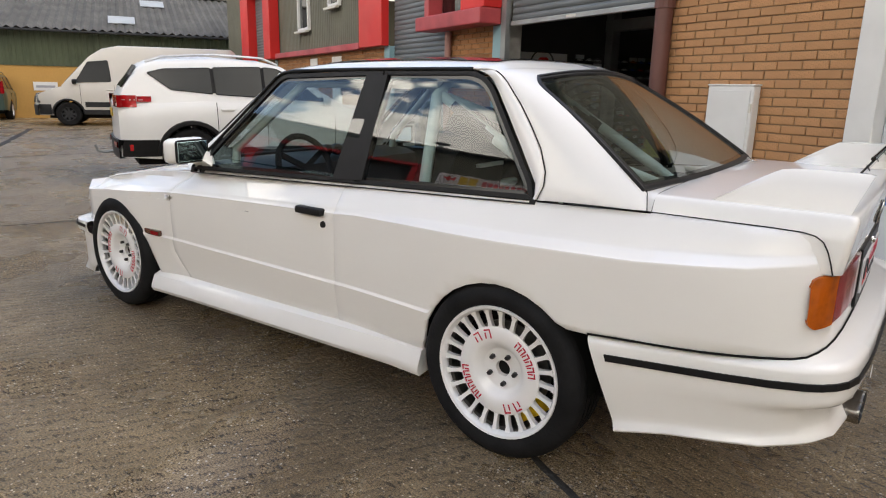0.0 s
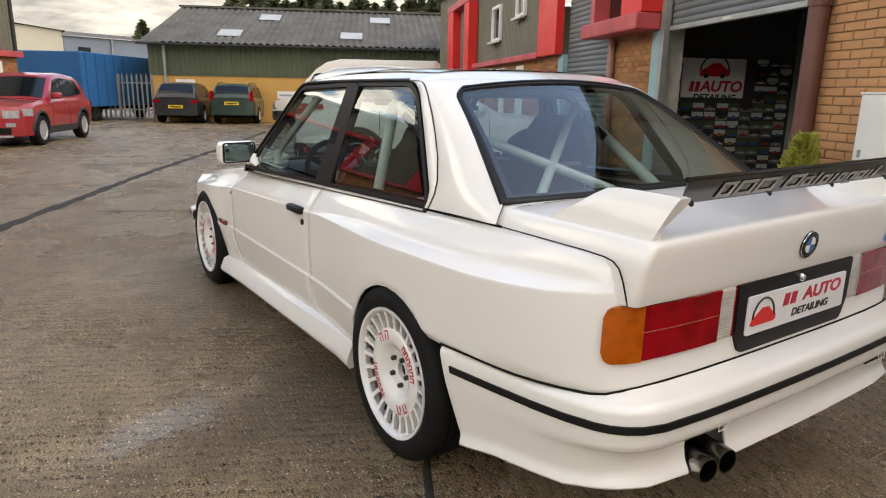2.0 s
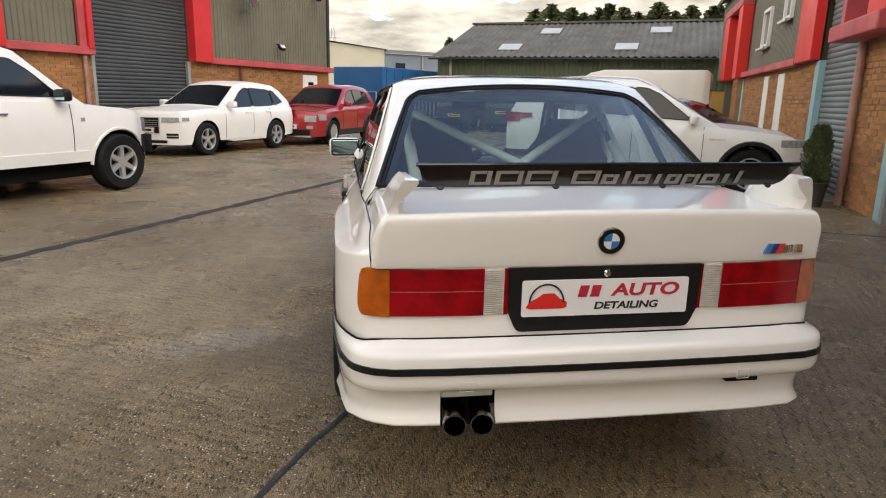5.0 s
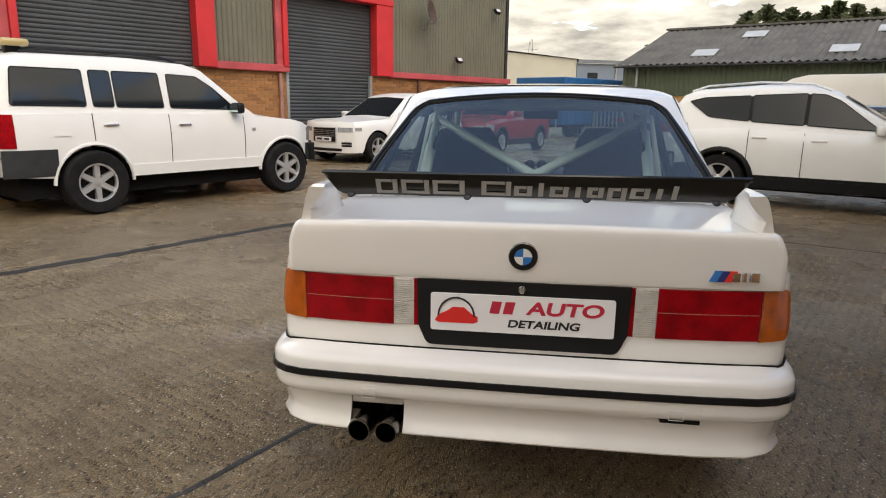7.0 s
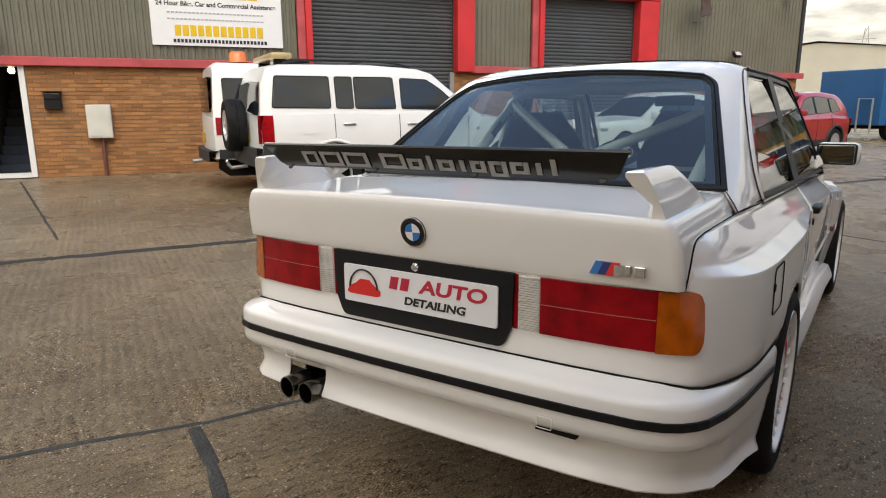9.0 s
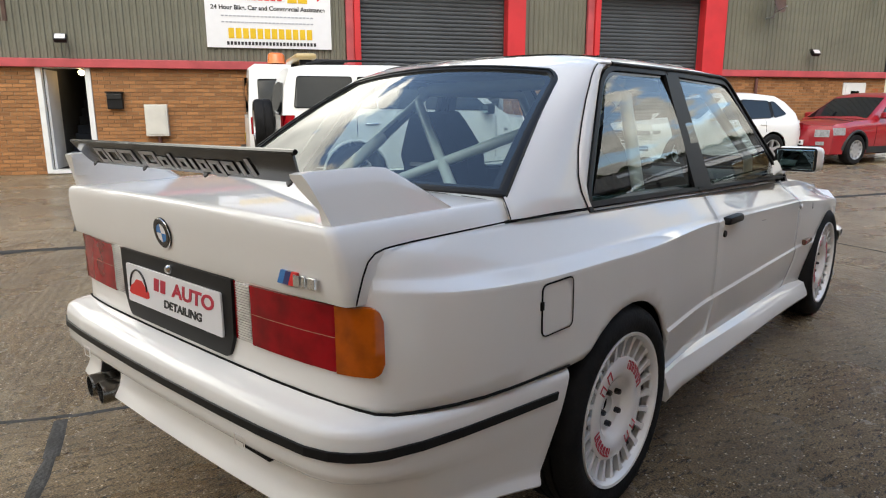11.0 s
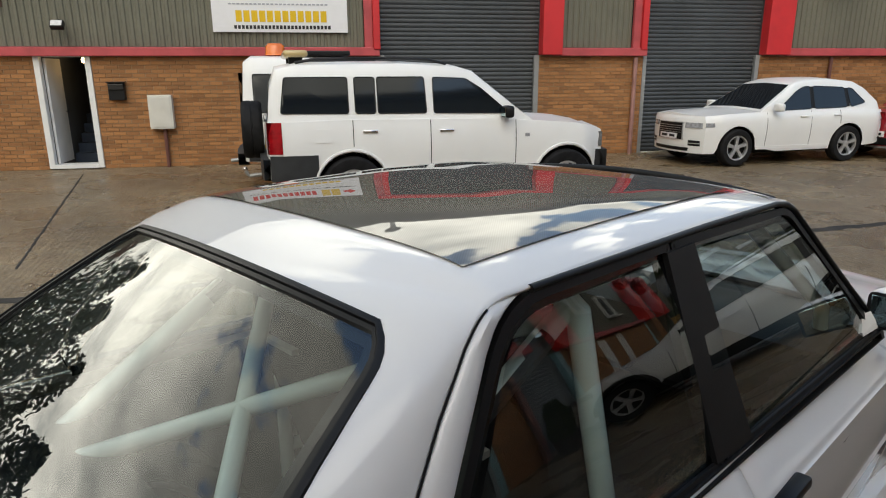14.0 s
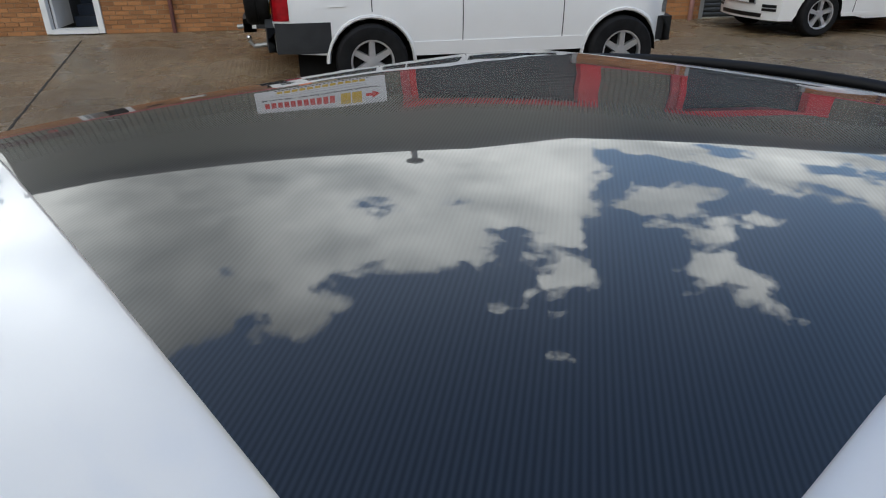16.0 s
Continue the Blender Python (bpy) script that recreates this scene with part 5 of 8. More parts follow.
# dark sheet set behind the panels, as the shade in the shut lines
lin = bmesh.new()
bm_grid([[p for p in ring(i, -0.018)] for i in range(D0 - 2, D3 + 3)], bm=lin)
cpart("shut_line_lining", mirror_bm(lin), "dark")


def deck(rows_y, edge, height, crown, drop=0.0, n=9):
    """A crowned sheet across the car; edge(y), height(y): its half width and its height there."""
    rows = []
    for y in rows_y:
        e = edge(y)
        row = []
        for k in range(-n, n + 1):
            u = k / n
            z = height(y) + crown * (1 - u * u) - drop * smooth01(0.90, 1.0, abs(u))
            row.append((e * u, y, z))
        rows.append(row)
    return bm_grid(rows)


bonnet = cpart("bonnet", deck([1.93, 2.05, 2.2, 2.4, 2.6, 2.8, 2.95, 3.07, 3.15, 3.19], lambda y: curve([(1.9, 0.693), (2.4, 0.690), (2.8, 0.68), (3.02, 0.655), (3.13, 0.62), (3.19, 0.56)], y), lambda y: top_edge(0.7, y) + 0.001, 0.035), "paint", label="white bonnet", smooth=40)
thick(bonnet)


# boot lid: a flat rear face turning over a tight edge into the deck
LX = [0.0, 0.15, 0.3, 0.45, 0.56, 0.60, 0.625, 0.645, 0.660, 0.672, 0.684, 0.690]


def lid_z(x):
    return curve([(0, 1.008), (0.3, 1.006), (0.56, 1.001), (0.625, 0.998), (0.645, 0.996), (0.660, 0.990), (0.672, 0.978), (0.684, 0.957), (0.690, 0.947)], x)


def lid_ring(drop, w, back, inset_=0.0):
    """The lid's outline at one level, from the rear middle round the corner to the front end."""
    r, pts = 0.022, []
    for x in (0.0, 0.12, 0.25, 0.36, 0.46, 0.54, 0.60, w - r):
        pts.append((x, back + 0.012 * (x / 0.66) ** 2.2))
    y0 = pts[-1][1] + r
    for k in range(1, 7):
        a = math.pi / 2 * k / 6
        pts.append((w - r + r * math.sin(a), y0 - r * math.cos(a)))
    for y in (-0.93, -0.90, -0.86, -0.78, -0.68, -0.58, -0.462):
        pts.append((w, y))
    out_ = []
    for x, y in pts:
        top = 1.008 - 0.011 * min(1, x / 0.65) ** 2
        low = curve([(-1.02, 0.842), (-0.93, 0.843), (-0.90, 0.90), (-0.86, 0.932), (-0.46, 0.938)], y)
        out_.append(Vector((x, y, max(low, top - drop))))
    return out_


rings = [lid_ring(*a) for a in ((0.166, 0.702, -0.991), (0.12, 0.700, -0.996), (0.068, 0.696, -1.003), (0.05, 0.692, -1.005), (0.03, 0.684, -1.0065), (0.016, 0.677, -1.0065), (0.008, 0.672, -1.0045), (0.003, 0.667, -1.0), (0.0, 0.660, -0.993))]
for s_ in (0.97, 0.85, 0.65, 0.4, 0.15, 0.0):
    rings.append([Vector((p.x * s_, -0.462 + (p.y + 0.462) * s_, 1.008 - 0.011 * min(1, p.x * s_ / 0.65) ** 2)) for p in rings[8]])
lb2 = bm_grid(rings)
bmesh.ops.remove_doubles(lb2, verts=list(lb2.verts), dist=0.0004)
boot = thick(cpart("boot_lid", mirror_bm(lb2), "paint", label="white boot lid with a flat rear face", smooth=40), 0.006)
# scuttle between lid and rear glass, and shoulder of the quarters
sc = mirror_bm(bm_grid([[(x, y, lid_z(x) + dz) for x in LX] for y, dz in ((-0.459, 0.0), (-0.43, 0.002), (-0.40, 0.004))]))
cpart("rear_scuttle", sc, "paint", smooth=40)


# side glass lies on a plane that leans in
def glass_x(z):
    return 0.704 - (z - 0.93) * 0.325


def side_map(side, out=0.0):
    """From (y, z) of an outline to the leaning plane of the side glass."""
    def go(p, q=0.0):
        y, z = p
        return Vector(((glass_x(z) + out + q) * side, y, z + 0.3 * (out + q)))
    return go


def side_ring(outer, inner, side, out, depth):
    go = side_map(side, out)
    n = len(outer)
    rows = []
    for i in range(n + 1):
        o, k = outer[i % n], inner[i % n]
        rows.append([go(o, -depth), go(o, 0), go(k, 0), go(k, -depth)])
    return bm_grid(rows, closed=True)


def side_sheet(outline, side, out, depth=0.0):
    b = bmesh.new()
    go = side_map(side, out)
    f = b.faces.new([b.verts.new(go(p)) for p in outline])
    if depth:
        r = bmesh.ops.extrude_face_region(b, geom=[f])
        for v in r["geom"]:
            if isinstance(v, bmesh.types.BMVert):
                v.co.x -= depth * side
    return b


def inset(outline, d):
    """The outline drawn in by d."""
    n = len(outline)
    out = []
    area = sum(outline[i][0] * outline[(i + 1) % n][1] - outline[(i + 1) % n][0] * outline[i][1] for i in range(n))
    s = 1 if area > 0 else -1
    for i in range(n):
        a, p, c = Vector(outline[i - 1]), Vector(outline[i]), Vector(outline[(i + 1) % n])
        e1, e2 = (p - a), (c - p)
        if e1.length < 1e-6 or e2.length < 1e-6:
            e1 = e2 = c - a
        n1, n2 = Vector((-e1.y, e1.x)).normalized(), Vector((-e2.y, e2.x)).normalized()
        m = (n1 + n2)
        m = m / max(0.5, m.length) if m.length else n1
        q = p + m * d * s * (1 / max(0.6, m.normalized().dot(n1)))
        out.append((q.x, q.y))
    return out


QOUT = rounded([(0.775, 0.908), (-0.058, 0.936), (-0.042, 0.99), (0.238, 1.366), (0.735, 1.364)], [0.01, 0.018, 0.03, 0.10, 0.01], 6)
DOUT = rounded([(1.905, 0.872), (0.783, 0.908), (0.743, 1.364), (1.375, 1.346)], [0.02, 0.01, 0.01, 0.05], 6)
GROOVE = [(-0.075, 0.938), (-0.090, 0.985), (-0.086, 1.03), (-0.05, 1.105), (0.01, 1.185), (0.065, 1.25), (0.108, 1.293), (0.136, 1.322), (0.158, 1.340), (0.172, 1.350), (0.184, 1.357), (0.195, 1.362), (0.206, 1.366), (0.222, 1.370), (0.24, 1.372)]
TRIM = [(-0.058, 0.938), (-0.062, 0.95), (-0.056, 0.99), (-0.034, 1.02), (0.02, 1.095), (0.09, 1.19), (0.14, 1.255), (0.175, 1.302), (0.20, 1.328), (0.215, 1.340), (0.232, 1.350), (0.25, 1.358), (0.27, 1.364), (0.29, 1.367), (0.31, 1.3685)]
for side in (1, -1):
    for nm, o, lb_ in (("quarter_window", QOUT, "dark rear quarter window in a black frame"), ("door_window", DOUT, "door window in a black frame")):
        mid = inset(o, 0.017)
        ins = inset(o, 0.032)
        fr = cpart(nm, side_ring(o, mid, side, 0.004, 0.03), "black", label=lb_, smooth=40)
        cpart("seal", side_ring(mid, ins, side, -0.004, 0.02), "gloss_black", fr, smooth=40)
        sheet = side_sheet(inset(o, 0.030), side, -0.007)
        for k in range(1, 14):
            bmesh.ops.bisect_plane(sheet, geom=list(sheet.verts) + list(sheet.edges) + list(sheet.faces), plane_co=(0, 0, 0.87 + 0.036 * k), plane_no=(0, 0, 1))
        for v in sheet.verts:
            v.co.x += side * 0.017 * (1 - ((v.co.z - 1.13) / 0.23) ** 2)
        g = cpart("pane", sheet, "glass", fr, smooth=60)
        g.visible_shadow = False
    # B pillar cover
    cpart("pillar_cover", side_sheet([(0.905, 0.915), (0.735, 0.925), (0.715, 1.345), (0.832, 1.345)], side, 0.008, 0.02), "black", label="black pillar cover")
    # white gutter flange between the window trim and the pillar, with a dark tube for the groove's shade behind it
    go = side_map(side)
    fl = []
    for k, ((ty, tz), (gy, gz)) in enumerate(zip(TRIM, GROOVE)):
        proud = 1 - smooth01(9, 14, k)
        t, g = go((ty, tz), 0.006 * proud - 0.004 * (1 - proud)), go((gy, gz), 0.010 * proud - 0.006 * (1 - proud))
        fl.append([go((ty, tz), -0.01), t, t.lerp(g, 0.25) + Vector((0.007 * side, 0, 0.002)) * proud, t.lerp(g, 0.72) + Vector((0.008 * side, 0, 0.002)) * proud, g.lerp(t, 0.08), go((gy, gz), -0.012)])
    cpart("gutter_rail", bm_grid(fl), "paint", label="white gutter flange down the rear pillar", smooth=50)
    cpart("gutter_groove", bm_tube([go(p, 0.008) for p in GROOVE[:12]], 0.0018, 6), "dark")
    roofside = [(1.93, 0.880), (1.62, 1.146), (1.415, 1.330), (1.37, 1.352), (1.30, 1.361), (0.9, 1.368), (0.5, 1.369), (0.30, 1.369)]
    cpart("gutter_seal", bm_tube([go(p, 0.004) for p in roofside], 0.0075, 8), "black", label="black roof gutter trim", smooth=60)
    # waist moulding
    cpart("waist_moulding", side_ring([(1.93, 0.853), (-0.07, 0.922), (-0.07, 0.940), (1.93, 0.880)], [(1.90, 0.858), (-0.05, 0.926), (-0.05, 0.936), (1.90, 0.876)], side, 0.010, 0.02), "black")
    # A pillar
    ap = bm_grid([[(0.715 * side, 1.97, 0.87), (0.690 * side, 2.03, 0.895), (0.62 * side, 2.04, 0.90)], [(0.655 * side, 1.72, 1.07), (0.628 * side, 1.765, 1.08), (0.60 * side, 1.77, 1.08)], [(0.573 * side, 1.40, 1.345), (0.548 * side, 1.43, 1.352), (0.51 * side, 1.42, 1.358)], [(0.560 * side, 1.30, 1.368), (0.535 * side, 1.31, 1.378), (0.50 * side, 1.31, 1.382)]])
    cpart("windscreen_pillar", ap, "paint", smooth=50)
    cpart("pillar_base_seam", bm_tube([(x * side, y, z) for x, y, z in ((0.7165, -0.080, 0.936), (0.7165, -0.2, 0.940), (0.7145, -0.30, 0.944), (0.7095, -0.42, 0.948), (0.7065, -0.452, 0.949))], 0.0022, 6), "dark")
    cpart("boot_seam", bm_tube([(0.7065 * side, -0.452, 0.9485), (0.6995 * side, -0.8, 0.9475), (0.7005 * side, -0.875, 0.9455), (0.7025 * side, -0.905, 0.940), (0.7042 * side, -0.926, 0.926), (0.7048 * side, -0.940, 0.900), (0.7038 * side, -0.950, 0.870), (0.7010 * side, -0.957, 0.843)], 0.0020, 6), "dark")
    cpart("boot_seam", bm_tube([(0.7065 * side, -0.452, 0.949), (0.692 * side, -0.445, 0.972), (0.672 * side, -0.436, 0.997), (0.660 * side, -0.428, 1.006)], 0.0014, 6), "dark")


def bowed(bl, br, tl, tr, bow_y, bow_z, n=14, k=8, shrink=0.0, out=0.0, rnd=0.0, bow_top=None):
    """A bowed screen between four corners, as rows of points."""
    bl, br, tl, tr = (Vector(p) for p in (bl, br, tl, tr))
    nrm = (br - bl).cross(tl - bl).normalized()
    rows = []
    for j in range(k + 1):
        v = shrink + (1 - 2 * shrink) * j / k
        row = []
        for i in range(n + 1):
            u = shrink * 0.6 + (1 - 1.2 * shrink) * i / n
            u = 0.5 + (u - 0.5) * (1 - rnd * max(0, (v - 0.86) / 0.14) ** 2.6)
            p = bl.lerp(br, u).lerp(tl.lerp(tr, u), v)
            c = 1 - (2 * u - 1) ** 2
            p.y += (bow_y + ((bow_y if bow_top is None else bow_top) - bow_y) * v) * c
            p.z += bow_z * c * v
            p += nrm * (0.012 * math.sin(math.pi * v) + out)
            row.append(p)
        rows.append(row)
    return rows


def border(rows):
    return rows[0] + [r[-1] for r in rows[1:-1]] + rows[-1][::-1] + [r[0] for r in rows[1:-1]][::-1]


RG = dict(bl=(-0.657, -0.417, 1.006), br=(0.657, -0.417, 1.006), tl=(-0.502, 0.088, 1.335), tr=(0.502, 0.088, 1.335), bow_y=-0.050, bow_top=-0.036, bow_z=0.034, k=28, rnd=0.075)
rgr = bowed(**RG)
rg = cpart("rear_window", bm_grid(rgr), "glass", label="sloping rear window with a black seal", smooth=60)
rg.visible_shadow = False
inn, outn, upn = border(bowed(**RG, shrink=0.05, out=0.004)), border(bowed(**RG, out=0.0)), border(bowed(**RG, out=0.008))
bead = Vector((0, -0.0015, 0.003))
inn, outn, upn = inn + inn[:1], outn + outn[:1], upn + upn[:1]
cpart("seal", bm_grid([[o - (i - o) * 0.30, u - (i - u) * 0.27, u - (i - u) * 0.02 + bead, u.lerp(i, 0.10) + bead, u.lerp(i, 0.14) - bead, u.lerp(i, 0.19), u.lerp(i, 0.44), o.lerp(i, 0.50) - Vector((0, 0, 0.003))] for o, u, i in zip(outn, upn, inn)]), "black", rg, "black rubber seal", 50)
cpart("shade_band", bm_grid([[o.lerp(i, 0.5) - Vector((0, -0.002, 0.008)), o.lerp(i, 1.15) - Vector((0, -0.002, 0.008))] for o, i in zip(outn, inn)]), "black", rg)

# roof skin and rear pillars in one sheet, from the gutter to the rear glass and the middle of the roof
ROOFMID = [(0.05, 1.376), (0.10, 1.391), (0.15, 1.401), (0.24, 1.413), (0.35, 1.4205), (0.5, 1.4265), (0.8, 1.4295), (1.1, 1.4195), (1.32, 1.3975), (1.42, 1.3755)]
ROOFSIDE = [(0.24, 1.372), (0.5, 1.376), (1.1, 1.374), (1.28, 1.368), (1.36, 1.358), (1.42, 1.345)]


def across(u):
    """Fall of the roof from its middle (u = 0) to its side (u = 1): nearly flat, then a rounded shoulder."""
    return 0.30 * u**2 + 0.70 * u**7


def roof_z(x, y):
    zc, zs = curve(ROOFMID, y), curve(ROOFSIDE, y)
    return zc - (zc - zs) * across(min(1.0, abs(x) / (glass_x(zs) + 0.006)))


edge_r, head_r = [r[-1] for r in rgr], rgr[-1]
inner = [Vector((0.706, -0.450, 0.950)), Vector((0.674, -0.436, 0.994))]
inner += [Vector(edge_r[1]), Vector(edge_r[8]), Vector(edge_r[14]), Vector(edge_r[18]), Vector(edge_r[22]), Vector(edge_r[26])]
inner += [Vector(head_r[k]) for k in (14, 13, 11, 9, 7)] + [Vector((0, 0.15, curve(ROOFMID, 0.15))), Vector((0, 0.24, curve(ROOFMID, 0.24)))]
lift = Vector((0, -0.004, 0.006))
US = [0, 0.02, 0.05, 0.09, 0.14, 0.20, 0.28, 0.40, 0.55, 0.75, 0.9, 1.0]
rows = []
for k, ((gy, gz), h) in enumerate(zip(GROOVE, inner)):
    g, w = side_map(1)((gy, gz), 0.006), smooth01(4, 11, k)
    h = h + lift if 1 < k < 13 else h
    row = []
    for u in US:
        p = g.lerp(h, u)
        p += Vector((0.85, -0.2, 0.45)) * (1 - w) * 0.016 * 4 * u * (1 - u) * smooth01(-1, 1, k)
        p.z += w * max(0.02, h.z - g.z) * ((1 - u) - across(1 - u))
        row.append(p)
    rows.append(row)
for y in (0.35, 0.5, 0.7, 0.9, 1.1, 1.22, 1.30, 1.36, 1.41):
    xs = glass_x(curve(ROOFSIDE, y)) + 0.006
    rows.append([(xs * (1 - u), y + 0.03 * (1 - (1 - u) ** 2) * smooth01(1.2, 1.41, y), roof_z(xs * (1 - u), y)) for u in US])
thick(cpart("roof", mirror_bm(bm_grid(rows)), "paint", label="white roof and rear pillars round a carbon panel", smooth=60), 0.008)
crb = mirror_bm(bm_grid([[(x, y, roof_z(x, y) + 0.004) for x in (0, 0.05, 0.1, 0.15, 0.2, 0.25, 0.3, 0.35, 0.4, 0.44, 0.476)] for y in (0.243, 0.3, 0.35, 0.42, 0.5, 0.6, 0.7, 0.8, 0.9, 1.0, 1.1, 1.2, 1.27)]))
cpart("carbon_roof_panel", crb, "carbon", label="glossy woven carbon-fibre roof panel", smooth=60)
WS = dict(bl=(0.640, 2.035, 0.895), br=(-0.640, 2.035, 0.895), tl=(0.515, 1.425, 1.350), tr=(-0.515, 1.425, 1.350), bow_y=0.06, bow_z=0.03)
wsn = cpart("windscreen", bm_grid(bowed(**WS)), "glass", label="raked windscreen with a black seal", smooth=60)
wsn.visible_shadow = False
cpart("seal", bm_tube(border(bowed(**WS)), 0.012, 8, closed=True), "black", wsn, smooth=60)
cpart("scuttle", bm_grid([[(x, 1.93, 0.868 + 0.035 * (1 - (x / 0.69) ** 2)) for x in (-0.69, -0.4, 0, 0.4, 0.69)], [(x, 2.04 + 0.06 * (1 - (x / 0.69) ** 2), 0.888) for x in (-0.69, -0.4, 0, 0.4, 0.69)]]), "black")

# rear lamps, wrapped round the corner
LZ0, LZ1 = 0.694, 0.836


def lamp_patch(s0, s1, side, out, material, name, parent, z0=LZ0, z1=LZ1, label="", round_=0.0):
    """A lens between two distances along the body outline, measured from the rear middle."""
    dist = [0.0]
    for a, c in zip(PLAN, PLAN[1:]):
        dist.append(dist[-1] + math.dist(a, c))

    def loc(s, z):
        i = next(k for k in range(len(dist) - 1) if dist[k + 1] >= s)
        t = (s - dist[i]) / (dist[i + 1] - dist[i])
        p = side_point(i, z, out).lerp(side_point(i + 1, z, out), t)
        q = side_point(i, z, -0.03).lerp(side_point(i + 1, z, -0.03), t)
        return Vector((p.x * side, p.y, p.z)), Vector((q.x * side, q.y, q.z))

    n = max(2, int((s1 - s0) / 0.006))
    rows = []
    for j in range(n + 1):
        s = s0 + (s1 - s0) * j / n
        cut_ = round_ - math.sqrt(max(0.0, round_**2 - (s - s1 + round_) ** 2)) if round_ and s > s1 - round_ else 0.0
        col = [loc(s, z0 + cut_ + (z1 - z0 - 2 * cut_) * k / 6) for k in range(7)]
        rows.append([col[0][1]] + [c[0] for c in col] + [col[-1][1]])
    return cpart(name, bm_grid(rows), material, parent, label, 50)


for side in (1, -1):
    tl = cpart("rear_lamp", bm_box(0.30 * side - 0.002, 0.30 * side + 0.002, -0.983, -0.96, LZ0, LZ1), "black", label="wide rear lamp with amber, red and clear lenses")
    lamp_patch(0.298, 0.312, side, 0.003, "redlens", "red_edge", tl)
    lamp_patch(0.312, 0.372, side, 0.004, "clearlens", "reversing_lens", tl, label="clear ribbed reversing lens")
    lamp_patch(0.372, 0.648, side, 0.008, "redlens", "red_lens", tl, label="deep red lens")
    lamp_patch(0.648, 0.744, side, 0.0105, "amber", "indicator_lens", tl, LZ0 - 0.002, LZ1, "amber indicator lens wrapped round the corner", 0.028)
    for k in range(22):
        z = LZ0 + 0.006 + k * 0.0062
        cpart("lens_rib", bm_box(min(0.314 * side, 0.370 * side), max(0.314 * side, 0.370 * side), -0.991, -0.986, z, z + 0.0022), "clearlens", tl)
    lamp_patch(0.312, 0.646, side, 0.0088, "lens_line", "moulding_line", tl, 0.7680, 0.7695)

# number panel
np_ = cpart("number_plate_panel", bm_prism(rounded([(-0.302, 0.838), (-0.298, 0.70), (-0.272, 0.640), (0.272, 0.640), (0.298, 0.70), (0.302, 0.838)], [0.003, 0.004, 0.018, 0.018, 0.004, 0.003], 3), 0.022, m=Matrix(((1, 0, 0, 0), (0, 0, -1, -0.972), (0, 1, 0, 0), (0, 0, 0, 1)))), "black", label="black recessed number plate panel")
pl = cpart("show_plate", bm_prism(rounded([(-0.26, 0.688), (0.26, 0.688), (0.26, 0.800), (-0.26, 0.800)], 0.008, 3), 0.006, 0.001, m=Matrix(((1, 0, 0, 0), (0, 0, -1, -0.9945), (0, 1, 0, 0), (0, 0, 0, 1)))), "plate", np_, "white show plate with a red car outline and two words")
pm = Matrix(((1, 0, 0, 0), (0, 0, -1, -1.0008), (0, 1, 0, 0), (0, 0, 0, 1)))
o = [(-0.50, 0.02), (-0.42, 0.16), (-0.25, 0.24), (-0.08, 0.36), (0.18, 0.36), (0.34, 0.22), (0.50, 0.14), (0.50, 0.02), (0.40, -0.02), (-0.40, -0.02)]
cpart("car_mark", bm_prism([(x * 0.125, y * 0.125) for x, y in o], 0.0012, m=pm @ Matrix.Translation((-0.185, 0.715, 0))), "redfresh", pl)
cpart("arch_mark", bm_tube([(math.cos(t) * 0.052, math.sin(t) * 0.055, 0.001) for t in [math.pi * k / 14 for k in range(15)]], 0.0028, 6, m=pm @ Matrix.Translation((-0.185, 0.733, 0))), "blackletter", pl)
for x in (-0.090, -0.052):
    cpart("bar", bm_prism([(x, 0.746), (x + 0.028, 0.746), (x + 0.036, 0.782), (x + 0.008, 0.782)], 0.001, m=pm), "redletter", pl)
cpart("lettering", text_bm("AUTO", 0.052, 0.0006, pm @ Matrix(((1.45, 0.2, 0, 0.125), (0, 1, 0, 0.764), (0, 0, 1, 0.0005), (0, 0, 0, 1)))), "redletter", pl)
cpart("lettering", text_bm("DETAILING", 0.031, 0.0006, pm @ Matrix(((1.3, 0.2, 0, 0.065), (0, 1, 0, 0.717), (0, 0, 1, 0.0005), (0, 0, 0, 1)))), "blackletter", pl)
cpart("boot_lock", bm_lathe([(0, 0.012), (0.008, 0.012), (0.012, 0.006), (0.013, 0)], 16, m=Matrix.Translation((0.0, -0.993, 0.818)) @ pose(0, 0, 0, 90)), "chrome", np_, "chrome boot lock")

# round badge, model badge
bgm = Matrix.Translation((0, -1.0005, 0.917)) @ pose(0, 0, 0, 98)
bg = cpart("boot_badge", bm_lathe([(0, 0.006), (0.026, 0.006), (0.027, 0.008), (0.038, 0.008), (0.0405, 0.005), (0.041, 0)], 40, m=bgm), "gloss_black", label="round black-ringed badge with blue and white quarters", smooth=30)
cpart("badge_rim", bm_tube([(0.0398 * math.cos(t), 0.0398 * math.sin(t), 0.005) for t in [2 * math.pi * k / 36 for k in range(36)]], 0.0016, 6, closed=True, m=bgm), "chrome", bg)
for k in range(4):
    q = [(0, 0)] + [(0.0245 * math.cos(math.pi / 2 * (k + t / 6)), 0.0245 * math.sin(math.pi / 2 * (k + t / 6))) for t in range(7)]
    cpart("badge_quarter", bm_prism(q, 0.001, m=bgm @ Matrix.Translation((0, 0, 0.0063))), "blue" if k % 2 else "plate", bg)
m3 = cpart("model_badge", bm_box(0.555, 0.575, -0.999, -0.988, 0.868, 0.892), "chrome", label="small badge with three stripes and chrome figures")
